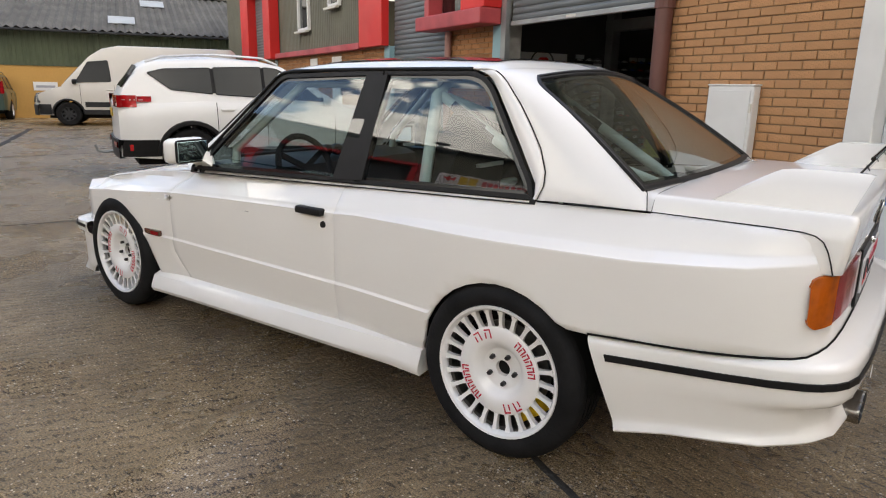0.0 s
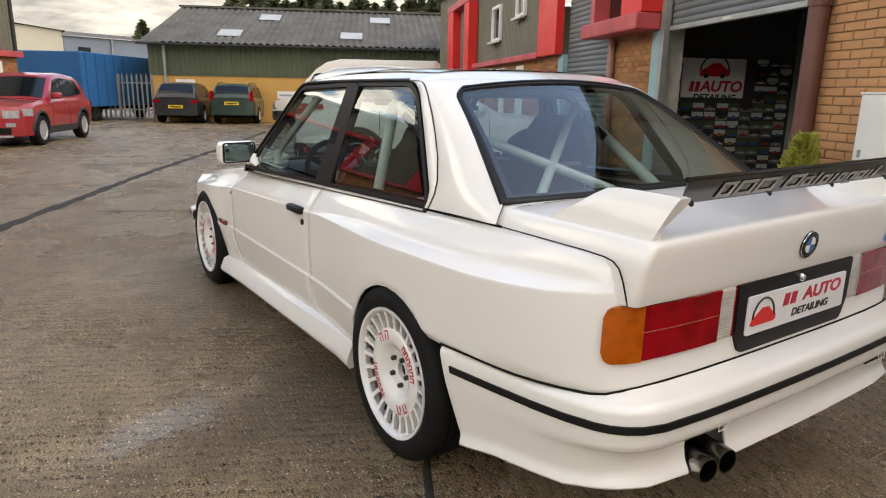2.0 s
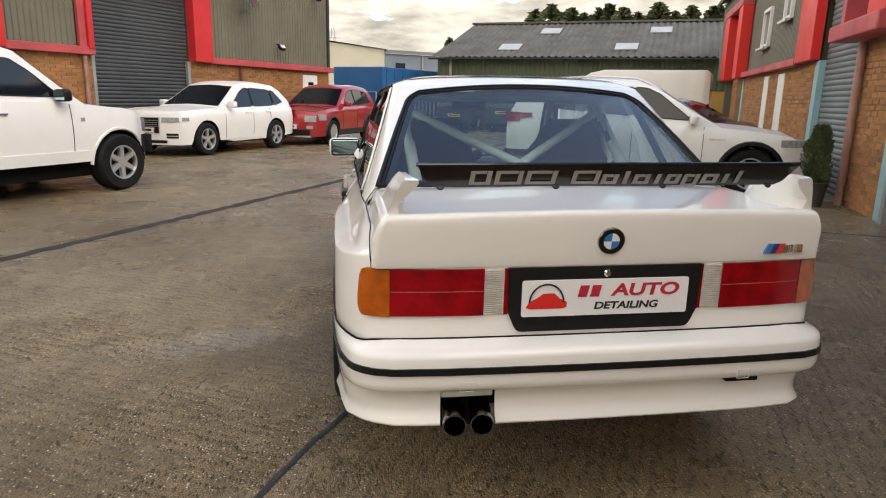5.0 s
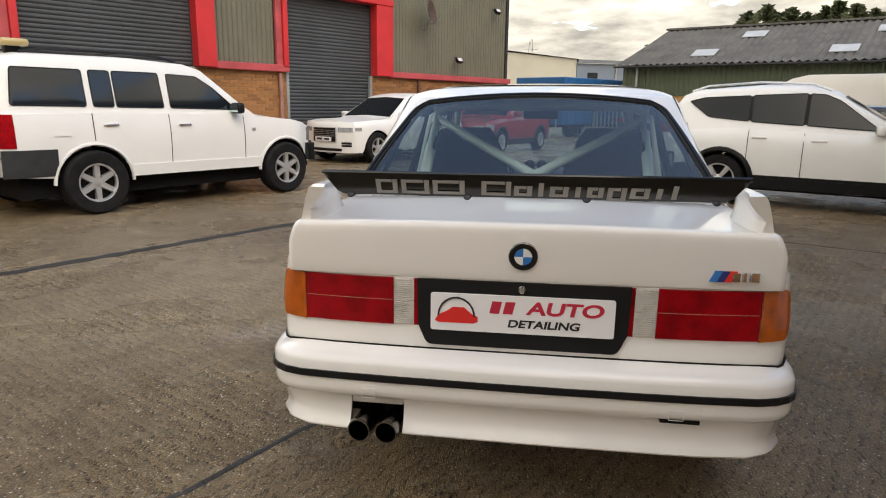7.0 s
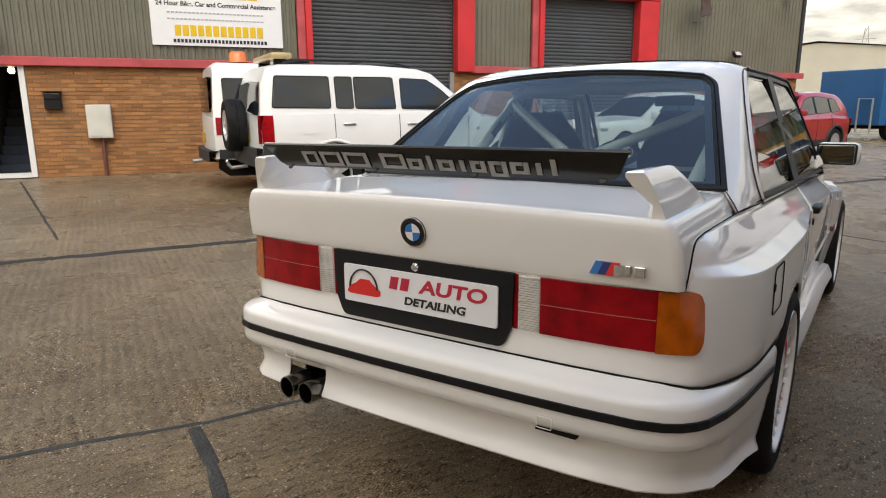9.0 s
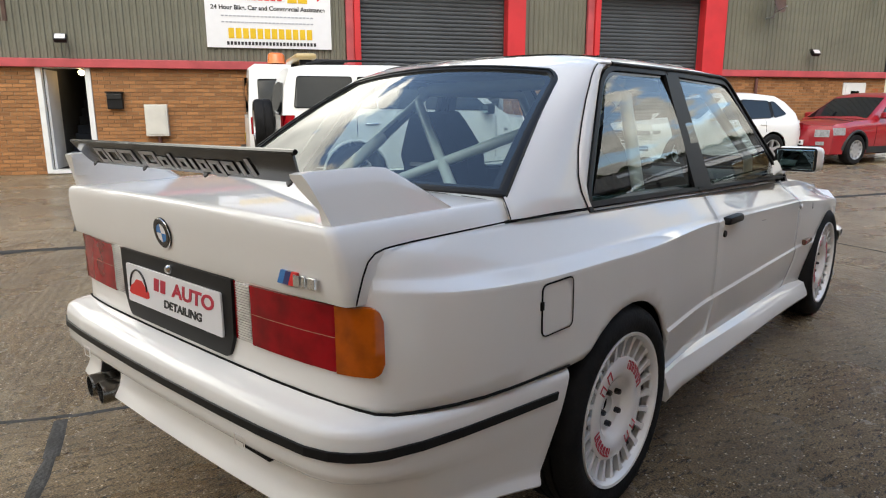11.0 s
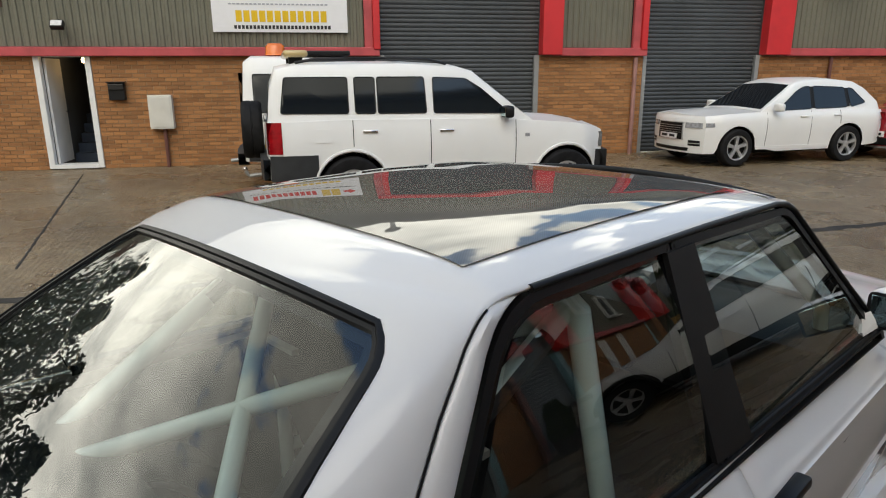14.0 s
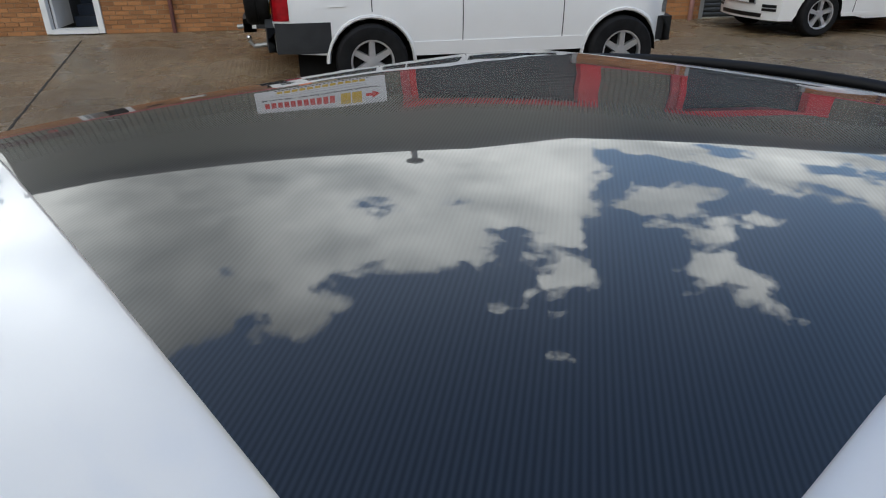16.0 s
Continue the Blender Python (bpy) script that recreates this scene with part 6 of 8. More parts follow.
for k, (mt) in enumerate(("blue", "navy", "redfresh")):
    x = 0.497 + 0.019 * k
    cpart("stripe", bm_prism([(x, 0.866), (x + 0.019, 0.866), (x + 0.033, 0.896), (x + 0.014, 0.896)], 0.006, m=Matrix(((1, 0, 0, 0), (0, 0, -1, -0.992), (0, 1, 0, 0), (0, 0, 0, 1)))), mt, m3)
for x, w in ((0.580, 0.014), (0.600, 0.026)):
    cpart("figure", bm_box(x, x + w, -0.999, -0.990, 0.868, 0.894, 0.003), "chrome", m3)

# rear bumper: outline from arch to arch, upright section with a lip
BPATH = [(0.822, -0.335), (0.8205, -0.385), (0.817, -0.45), (0.809, -0.60), (0.797, -0.75), (0.782, -0.86), (0.760, -0.945), (0.745, -0.975), (0.722, -1.003), (0.690, -1.026), (0.64, -1.043), (0.502, -1.0549), (0.50, -1.055), (0.42, -1.058), (0.336, -1.0609), (0.334, -1.061), (0.1, -1.065), (0.0, -1.065)]
# section: reach out at the rear, reach out along the flank, height, fall towards the arch
SEC = [(-0.085, -0.085, 0.626, 0.075), (-0.05, -0.05, 0.620, 0.075), (-0.016, -0.016, 0.612, 0.075), (-0.003, -0.003, 0.606, 0.075), (0.004, 0.004, 0.598, 0.075), (0.007, 0.007, 0.588, 0.075), (0.008, 0.008, 0.566, 0.075), (0.008, 0.008, 0.540, 0.075), (0.007, 0.006, 0.512, 0.09), (0.004, 0.004, 0.498, 0.09), (-0.004, 0.003, 0.487, 0.09), (-0.022, 0.001, 0.480, 0.10), (-0.036, -0.001, 0.474, 0.11), (-0.041, -0.004, 0.460, 0.12), (-0.041, -0.008, 0.436, 0.13), (-0.037, -0.012, 0.416, 0.14), (-0.033, -0.015, 0.405, 0.15), (-0.027, -0.012, 0.393, 0.15), (-0.020, -0.006, 0.382, 0.15), (-0.017, -0.003, 0.374, 0.15), (-0.021, -0.007, 0.368, 0.15), (-0.12, -0.09, 0.380, 0.15)]


def bumper_rows(section):
    rows = []
    full = BPATH + [(-x, y) for x, y in BPATH[-2::-1]]
    for i, (x, y) in enumerate(full):
        a, c = full[max(0, i - 1)], full[min(len(full) - 1, i + 1)]
        d = Vector((c[0] - a[0], c[1] - a[1])).normalized()
        n = Vector((d.y, -d.x))
        if n.dot(Vector((x, y + 0.4))) < 0:
            n = -n
        flank, corner = smooth01(-1.0, -0.84, y), smooth01(0.60, 0.69, abs(x)) * smooth01(-0.84, -0.95, y)
        row = []
        for back, along, z, s in section:
            o = back + (along - back) * flank - 0.016 * corner * smooth01(0.475, 0.40, z)
            zz = z - (y + 1.06) * s
            slant = 0.38 * max(0.0, 0.572 - zz) * max(0.0, (y + 0.62) / 0.285)
            row.append((x + n.x * o, y + n.y * o - slant, zz))
        rows.append(row)
    return rows


bb_ = bm_grid(bumper_rows(SEC))
# the notch for the exhaust
bmesh.ops.delete(bb_, geom=[f for f in bb_.faces if -0.501 < f.calc_center_median().x < -0.335 and f.calc_center_median().z < 0.472], context="FACES")
rb_ = thick(cpart("rear_bumper", bb_, "paint", label="white wrap-round rear bumper with lower skirt", smooth=36), 0.006)
cpart("bumper_strip", bm_grid([r for r in bumper_rows([(0.009, 0.009, 0.564, 0.075), (0.0135, 0.0135, 0.563, 0.075), (0.0135, 0.0135, 0.543, 0.075), (0.009, 0.009, 0.542, 0.075)])[1:-1]]), "black", rb_, "black rubbing strip")
# dark tube along the bumper's upper joint, drawn for the gap's shade
gap = []
for i in range(0, at_y(-0.34) + 1):
    x, y = PLAN[i]
    z = 0.613 + 0.013 * smooth01(-0.90, -0.975, y) - (y + 1.06) * 0.075
    gap.append(side_point(i, z + 0.004, 0.001))
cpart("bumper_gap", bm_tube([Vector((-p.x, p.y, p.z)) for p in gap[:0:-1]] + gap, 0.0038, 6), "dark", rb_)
for x in (-0.43, 0.43):
    o = rounded([(x - 0.02, 0.492), (x + 0.02, 0.492), (x + 0.02, 0.522), (x - 0.02, 0.522)], 0.003, 2)
    cpart("tow_cover", bm_ring(o, inset(o, 0.0015), 0.002, m=Matrix(((1, 0, 0, 0), (0, 0, -1, -1.0725), (0, 1, 0, 0), (0, 0, 0, 1)))), "paint", rb_)
cpart("bumper_slot", bm_box(0.395, 0.50, -1.045, -1.012, 0.470, 0.481), "dark", rb_)
cpart("exhaust_shield", bm_box(-0.498, -0.338, -1.010, -0.99, 0.445, 0.476, 0.006), "clearlens", rb_, "bare metal heat shield")
# added dark box behind the notch, in place of the shade there
cpart("exhaust_recess", bm_box(-0.52, -0.32, -0.93, -0.90, 0.37, 0.50), "dark", rb_)
for x in (-0.462, -0.380):
    ex = bm_lathe([(0.0, 0.20), (0.028, 0.20), (0.030, 0.03), (0.0315, 0.0), (0.035, 0.0), (0.036, 0.01), (0.033, 0.24)], 24, m=Matrix.Translation((x, -1.068, 0.382)) @ pose(0, 0, 0, -90) @ pose(0, 0, 0, 0, 6))
    cpart("exhaust_tip", ex, "pipechrome", rb_, "dark chromed exhaust tip", 50)

# rear wing
wing = cpart("rear_wing", bm_prism([(-0.525, 0.0), (0.525, 0.0), (0.545, 0.014), (0.555, 0.035), (0.572, 0.070), (0.570, 0.076), (-0.570, 0.076), (-0.572, 0.070), (-0.555, 0.035), (-0.545, 0.014)], 0.006, m=Matrix(((1, 0, 0, 0), (0, -0.55, -0.8, -0.953), (0, 0.83, -0.55, 1.077), (0, 0, 0, 1)))), "gloss_black", label="black wing blade with plain silver marks on white supports")
cpart("blade_edge", bm_tube([(-0.578, -0.994, 1.140), (0.578, -0.994, 1.140)], 0.006, 8), "gloss_black", wing)
wm = Matrix(((1, 0, 0, 0), (0, -0.55, -0.8, -0.960), (0, 0.83, -0.55, 1.0725), (0, 0, 0, 1)))
# two words as plain pairs of strokes: where each begins, its width, foot and height
marks = [(-0.425, 0.062, 0.010, 0.050), (-0.352, 0.080, 0.010, 0.050), (-0.262, 0.090, 0.010, 0.050), (-0.125, 0.082, 0.010, 0.050), (-0.035, 0.050, 0.010, 0.036), (0.025, 0.028, 0.010, 0.047), (0.063, 0.050, 0.010, 0.036), (0.123, 0.034, 0.010, 0.036), (0.163, 0.044, 0.010, 0.036), (0.217, 0.050, -0.001, 0.047), (0.277, 0.050, 0.010, 0.036), (0.337, 0.034, 0.010, 0.036), (0.378, 0.028, 0.010, 0.047)]
for x, w_, low, tall in marks:
    for x_, t_ in ((x, 0.014), (x + w_ - 0.014, 0.014)) if w_ > 0.036 else ((x + w_ * 0.25, 0.014),):
        cpart("silver_bar", bm_prism([(x_, low), (x_ + t_, low), (x_ + t_ + 0.002, low + tall), (x_ + 0.002, low + tall)], 0.0012, m=wm), "silvertext", wing)
    if w_ > 0.036:
        for z_ in (low, low + tall - 0.010):
            cpart("silver_bar", bm_prism([(x + 0.0145, z_), (x + w_ - 0.0145, z_), (x + w_ - 0.0145, z_ + 0.010), (x + 0.0145, z_ + 0.010)], 0.0012, m=wm), "silvertext", wing)
for x in (-0.505, -0.165, 0.165, 0.505):
    cpart("wing_clip", bm_lathe([(0, 0.004), (0.009, 0.003), (0.012, 0)], 12, m=Matrix.Translation((x, -0.958, 1.075)) @ pose(0, 0, 0, 60)), "boltdark", wing)
for side in (1, -1):
    # support: a hollow-flanked fin, section by section from its front tip, hooked in to the blade's end
    rows = []
    for y, z1, xt, xh, xi in ((-0.622, 0.002, 0.655, 0.650, 0.645), (-0.66, 0.026, 0.648, 0.636, 0.624), (-0.70, 0.052, 0.638, 0.622, 0.608), (-0.75, 0.082, 0.627, 0.608, 0.598), (-0.788, 0.102, 0.618, 0.598, 0.594), (-0.82, 0.106, 0.615, 0.594, 0.594), (-0.88, 0.107, 0.613, 0.590, 0.596), (-0.93, 0.107, 0.613, 0.582, 0.602), (-0.955, 0.106, 0.614, 0.574, 0.612), (-0.968, 0.103, 0.616, 0.572, 0.622)):
        z0 = 0.990
        zt = 0.996 + z1
        back = 0.040 * smooth01(-0.88, -0.96, y)

        def q(x, u):
            z = z0 + u * (zt - z0)
            return (x * side, y - back * max(0, z - z0) / 0.11, z)
        rows.append([q(0.658, -0.05), q(0.658 * 0.72 + xt * 0.28, 0.30), q(0.658 * 0.35 + xt * 0.65, 0.70), q(xt + 0.003, 0.93), q(xt - 0.005, 1.0), q(xh, 0.985), q(xh - 0.001, 0.91), q(xt - 0.030 if xt - 0.030 > xh else xh + 0.004, 0.72), q(xi + 0.006, 0.35), q(xi, -0.02)])
    b = bm_grid(rows)
    for rr in (rows[0], rows[-1]):
        vs = [min(b.verts, key=lambda v: (v.co - Vector(p)).length) for p in rr]
        vs = [v for k, v in enumerate(vs) if v not in vs[:k]]
        if len(vs) > 2:
            b.faces.new(vs)
    cpart("wing_support", b, "paint", wing, "white flared wing support", 38)

# fuel flap on the right flank
fo = rounded([(-0.335, 0.672), (-0.335, 0.806), (-0.475, 0.806), (-0.475, 0.672)], 0.022, 5)


def flank_x(y, z):
    i = next(k for k in range(12, len(PLAN) - 8) if PLAN[k + 1][1] >= y)
    a, c = side_point(i, z), side_point(i + 1, z)
    return a.x + (c.x - a.x) * (y - PLAN[i][1]) / (PLAN[i + 1][1] - PLAN[i][1])


ff = bm_grid([[(flank_x(p[0], p[1]) + d, p[0], p[1]) for d in (0.0, 0.003)] + [(flank_x(q[0], q[1]) + 0.003, q[0], q[1])] for p, q in zip(fo + fo[:1], inset(fo, 0.0035) + inset(fo, 0.0035)[:1])])
cpart("fuel_flap", ff, "dark", label="fuel flap outline on the white flank")
cpart("flap_catch", bm_box(0.800, 0.8235, -0.480, -0.468, 0.742, 0.765, 0.003), "dark")

# door mirrors
for side in (1, -1):
    m_ = Matrix.Translation((0.80 * side, 1.86, 0.975))
    sh_ = bm_box(-0.105, 0.105, -0.045, 0.05, -0.062, 0.062, 0.028, m=m_ @ pose(0, 0, 0, 0, 0, -8 * side))
    mi = cpart("door_mirror", sh_, "paint", label="white door mirror", smooth=50)
    cpart("mirror_glass", bm_box(-0.088, 0.088, -0.052, -0.046, -0.048, 0.048, 0.002, m=m_ @ pose(0, 0, 0, 0, 0, -8 * side)), "mirrorglass", mi, "blue-tinted mirror glass")
    cpart("mirror_bezel", bm_ring(rounded([(-0.098, -0.057), (0.098, -0.057), (0.098, 0.057), (-0.098, 0.057)], 0.02, 4), rounded([(-0.088, -0.048), (0.088, -0.048), (0.088, 0.048), (-0.088, 0.048)], 0.016, 4), 0.006, m=m_ @ pose(0, 0, 0, 0, 0, -8 * side) @ Matrix(((1, 0, 0, 0), (0, 0, -1, -0.044), (0, 1, 0, 0), (0, 0, 0, 1)))), "black", mi)
    cpart("mirror_foot", bm_grid([[(0.712 * side, 1.93, 0.875), (0.700 * side, 1.76, 0.885), (0.69 * side, 1.80, 0.96)], [(0.75 * side, 1.90, 0.935), (0.75 * side, 1.84, 0.935), (0.75 * side, 1.86, 0.985)]], closed=True), "paint", mi)

# front end, simply
fb = []
for x, y in [(0.815, 2.945), (0.80, 3.09), (0.765, 3.165), (0.68, 3.21), (0.5, 3.25), (0.25, 3.27), (0.0, 3.275)]:
    fb.append((x, y))
fb = fb + [(-x, y) for x, y in fb[-2::-1]]
rows = [[(x * (1 + o), y + o * 2.2 - 0.0, z) for o, z in ((-0.05, 0.47), (-0.01, 0.475), (0.008, 0.46), (0.012, 0.435), (0.008, 0.40), (-0.01, 0.385), (-0.012, 0.30), (-0.012, 0.20), (0.0, 0.15), (-0.06, 0.145))] for x, y in fb]
fbm = thick(cpart("front_bumper", bm_grid(rows), "paint", label="white front bumper with deep spoiler", smooth=36), 0.006)
cpart("bumper_strip", bm_grid([[(x * 1.013, y + 0.032, z) for z in (0.445, 0.425)] for x, y in fb]), "black", fbm)
gr = cpart("front_grille", bm_box(-0.62, 0.62, 3.185, 3.205, 0.54, 0.66, 0.01), "gloss_black", label="black front grille with round lamps")
for x in (-0.54, -0.36, 0.36, 0.54):
    cpart("headlamp", bm_lathe([(0, 0.02), (0.05, 0.016), (0.065, 0.0)], 20, m=Matrix.Translation((x, 3.206, 0.60)) @ pose(0, 0, 0, -90)), "clearlens", gr, smooth=40)
for x in (-0.055, 0.055):
    cpart("kidney", bm_ring(rounded([(x - 0.045, 0.52), (x + 0.045, 0.52), (x + 0.045, 0.68), (x - 0.045, 0.68)], 0.02, 3), rounded([(x - 0.035, 0.53), (x + 0.035, 0.53), (x + 0.035, 0.67), (x - 0.035, 0.67)], 0.015, 3), 0.02, m=Matrix(((1, 0, 0, 0), (0, 0, 1, 3.20), (0, 1, 0, 0), (0, 0, 0, 1)))), "chrome", gr)

# cabin
cab = cpart("cabin_tub", bm_box(-0.66, 0.66, -0.40, 1.95, 0.28, 0.34, bm=bm_box(-0.66, 0.66, -0.42, -0.36, 0.3, 0.95, bm=bm_box(-0.66, 0.66, 1.9, 1.96, 0.3, 0.86))), "dark", label="stripped dark cabin floor")
for side in (1, -1):
    cpart("inner_panel", bm_grid([[(0.672 * side, y, 0.30), (0.690 * side, y, 0.62), (0.668 * side, y, 0.895)] for y in (-0.38, 0.3, 0.9, 1.9)]), "fabric", cab)
cpart("parcel_shelf", bm_box(-0.66, 0.66, -0.44, -0.10, 0.885, 0.905), "black", cab)
cpart("dashboard", bm_grid([[(x, y, z) for y, z in ((1.95, 0.90), (1.80, 0.915), (1.66, 0.905), (1.58, 0.88), (1.56, 0.80), (1.62, 0.62))] for x in (-0.66, -0.3, 0, 0.3, 0.66)]), "black", label="black dashboard", smooth=40)
sw = Matrix.Translation((-0.34, 1.50, 0.88)) @ pose(0, 0, 0, 68)
stw = cpart("steering_wheel", bm_tube([(0.17 * math.cos(t), 0.17 * math.sin(t), 0) for t in [2 * math.pi * k / 28 for k in range(28)]], 0.016, 8, closed=True, m=sw), "fabric", label="black steering wheel", smooth=60)
for a in (0, 120, 240):
    cpart("spoke", bm_box(-0.015, 0.015, 0.0, 0.165, -0.006, 0.006, m=sw @ pose(0, 0, 0, 0, 0, a + 60)), "black", stw)
for k in range(3):
    cpart("gauge", bm_lathe([(0, 0.0), (0.032, 0.0), (0.034, 0.03), (0.0, 0.035)], 16, m=Matrix.Translation((0.10 - 0.08 * k, 1.66, 0.94)) @ pose(0, 0, 0, 90)), "gloss_black")
cpart("cabin_mirror", bm_box(-0.11, 0.11, 1.45, 1.475, 1.245, 1.305, 0.012), "black", label="rear-view mirror")
for x in (-0.34, 0.34):
    out = [(-0.25, 0), (-0.24, 0.35), (-0.22, 0.48), (-0.17, 0.55), (-0.15, 0.68), (-0.11, 0.74), (0.11, 0.74), (0.15, 0.68), (0.17, 0.55), (0.22, 0.48), (0.24, 0.35), (0.25, 0)]
    st = cpart("bucket_seat", bm_prism(out, 0.12, 0.03, m=Matrix.Translation((x, 0.60, 0.50)) @ pose(0, 0, 0, 105) @ pose(0, 0, -0.06)), "fabric", label="black bucket seat", smooth=50)
    cpart("seat_cushion", bm_box(x - 0.24, x + 0.24, 0.62, 1.12, 0.40, 0.54, 0.05), "fabric", st, smooth=50)
    for s in (-0.23, 0.23):
        cpart("seat_bolster", bm_box(x + s - 0.035, x + s + 0.035, 0.55, 1.10, 0.50, 0.64, 0.03), "fabric", st, smooth=50)
    cpart("harness_slot", bm_box(x - 0.09, x + 0.09, 0.345, 0.365, 0.985, 1.0), "silvertext", st)
cage = cpart("roll_cage", bm_tube([(-0.60, 0.50, 0.32), (-0.60, 0.50, 0.90), (-0.52, 0.50, 1.27), (-0.44, 0.50, 1.325), (0.44, 0.50, 1.325), (0.52, 0.50, 1.27), (0.60, 0.50, 0.90), (0.60, 0.50, 0.32)], 0.024, 12), "cage", label="pale grey welded roll cage", smooth=60)
for side in (1, -1):
    cpart("rear_stay", bm_tube([(0.50 * side, 0.49, 1.27), (0.47 * side, -0.30, 0.80)], 0.022, 10), "cage", cage, smooth=60)
    cpart("door_bar", bm_tube([(0.60 * side, 0.50, 0.50), (0.62 * side, 1.5, 0.42)], 0.022, 10), "cage", cage, smooth=60)
    cpart("front_leg", bm_tube([(0.50 * side, 0.50, 1.315), (0.50 * side, 1.30, 1.31), (0.60 * side, 1.72, 0.98), (0.62 * side, 1.78, 0.4)], 0.022, 10), "cage", cage, smooth=60)
    cpart("stay_sleeve", bm_tube([(0.489 * side, 0.235, 1.115), (0.478 * side, -0.08, 0.93)], 0.026, 10), "cage", cage, smooth=60)
    cpart("maker_label", bm_tube([(0.4995 * side, 0.43, 1.232), (0.489 * side, 0.225, 1.11)], 0.0235, 10), "blackletter", cage, "black printed label band")
    cpart("cross_brace", bm_tube([(0.49 * side, 0.47, 1.26), (-0.47 * side, -0.29, 0.81)], 0.021, 10), "cage", cage, smooth=60)
cpart("harness_bar", bm_tube([(-0.60, 0.50, 0.86), (0.60, 0.50, 0.86)], 0.021, 10), "cage", cage, smooth=60)


# wheels
def road_wheel(m, side, rim_r=0.222, tyre_r=0.299, name="wheel"):
    w = thing(name, "", "")
    w.parent = coupe
    w.matrix_basis = m @ Matrix.Diagonal((1.09, 1.09, 1.0, 1.0))
    tp = [(rim_r - 0.002, -0.10), (rim_r + 0.012, -0.108), (0.256, -0.112), (0.279, -0.104), (0.291, -0.092), (tyre_r - 0.002, -0.076)]
    for g in (-0.05, -0.017, 0.017, 0.05):
        tp += [(tyre_r, g - 0.014), (tyre_r, g - 0.005), (tyre_r - 0.007, g - 0.004), (tyre_r - 0.007, g + 0.004), (tyre_r, g + 0.005)]
    tp += [(tyre_r - 0.002, 0.076), (0.291, 0.092), (0.279, 0.104), (0.256, 0.112), (rim_r + 0.012, 0.108), (rim_r - 0.002, 0.10)]
    part("tyre", bm_lathe(tp, 56), "rubber", w, "black low-profile tyre", 35)
    rim = part("rim", bm_lathe([(0.205, 0.060), (rim_r - 0.006, 0.062), (rim_r + 0.003, 0.098), (rim_r, 0.108), (0.214, 0.106), (0.207, 0.096), (0.2045, 0.085)], 56), "wheel", w, "white enamelled multi-slot rim", 40)
    # grey, not the rim's white: shade behind the slots put into the colour
    part("barrel", bm_lathe([(0.204, -0.10), (rim_r, -0.104), (rim_r + 0.002, -0.09), (0.216, 0.062), (0.203, 0.062), (0.2, -0.09)], 40), "brake", w)
    part("wheel_face", bm_lathe([(0.136, 0.070), (0.149, 0.074), (0.1495, 0.083), (0.144, 0.087), (0.108, 0.088), (0.090, 0.080), (0.074, 0.058), (0.066, 0.054), (0.030, 0.054), (0.0265, 0.052), (0.0265, 0.03), (0.0, 0.03)], 56), "wheel", rim, smooth=40)
    n = 24
    spoke = None
    for k in range(n):
        a = 2 * math.pi * k / n
        b = bm_grid([[(0.146, -0.0085, 0.066), (0.146, -0.0105, 0.082), (0.146, 0.0105, 0.082), (0.146, 0.0085, 0.066)], [(0.160, -0.0055, 0.066), (0.160, -0.0065, 0.084), (0.160, 0.0065, 0.084), (0.160, 0.0055, 0.066)], [(0.190, -0.0055, 0.068), (0.190, -0.0068, 0.088), (0.190, 0.0068, 0.088), (0.190, 0.0055, 0.068)], [(0.208, -0.010, 0.070), (0.208, -0.0125, 0.093), (0.208, 0.0125, 0.093), (0.208, 0.010, 0.070)]], closed=True)
        part("spoke", b, "wheel", rim, smooth=50, m=pose(0, 0, 0, 0, 0, math.degrees(a)))
    for k in range(5):
        a = 2 * math.pi * k / 5 + 0.3
        part("wheel_bolt", bm_lathe([(0, 0.072), (0.007, 0.072), (0.0085, 0.066), (0.0085, 0.05)], 6, m=Matrix.Translation((0.050 * math.cos(a), 0.050 * math.sin(a), 0))), "boltdark", rim)
    # dark disc over the bore's foot, for the shade in it
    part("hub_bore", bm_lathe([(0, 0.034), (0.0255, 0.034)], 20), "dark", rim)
    # red marks on a ring where the maker's letters stand
    words_ = [(0.0, 0.30), (math.pi / 2 + 0.05, 1.0), (math.pi, 0.30), (3 * math.pi / 2 + 0.05, 1.0)]
    for mid, wide in words_:
        cnt = 2 if wide < 0.5 else 6
        for k in range(cnt):
            a = math.degrees(mid + (k - (cnt - 1) / 2) * (0.34 if cnt == 2 else 0.165))
            h, t = (0.016, 0.012) if cnt == 2 else (0.0135, 0.0085)
            for lo, hi, u0, u1 in ((-h, h, -t, -t + 0.0046), (h - 0.005, h, -t + 0.005, t), (-h * 0.9, h * 0.35, t - 0.0046, t)):
                part("red_mark", bm_box(0.126 + lo, 0.126 + hi, u0, u1, 0.0885, 0.0895, m=pose(0, 0, 0, 0, 0, a)), "redletter", rim)
    part("brake_disc", bm_lathe([(0.06, 0.0), (0.155, 0.0), (0.155, 0.02), (0.06, 0.02)], 40), "brake", w, "grey brake disc")
    # dark disc inside the barrel stands for the shade behind the slots
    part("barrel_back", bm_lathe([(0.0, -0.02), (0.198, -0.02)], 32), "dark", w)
    part("caliper", bm_box(0.115, 0.185, -0.06, 0.06, -0.01, 0.048, 0.01, m=pose(0, 0, 0, 0, 0, 180 + 8 if side < 0 else 8)), "yellow", w, "yellow brake caliper", 40)
    return w


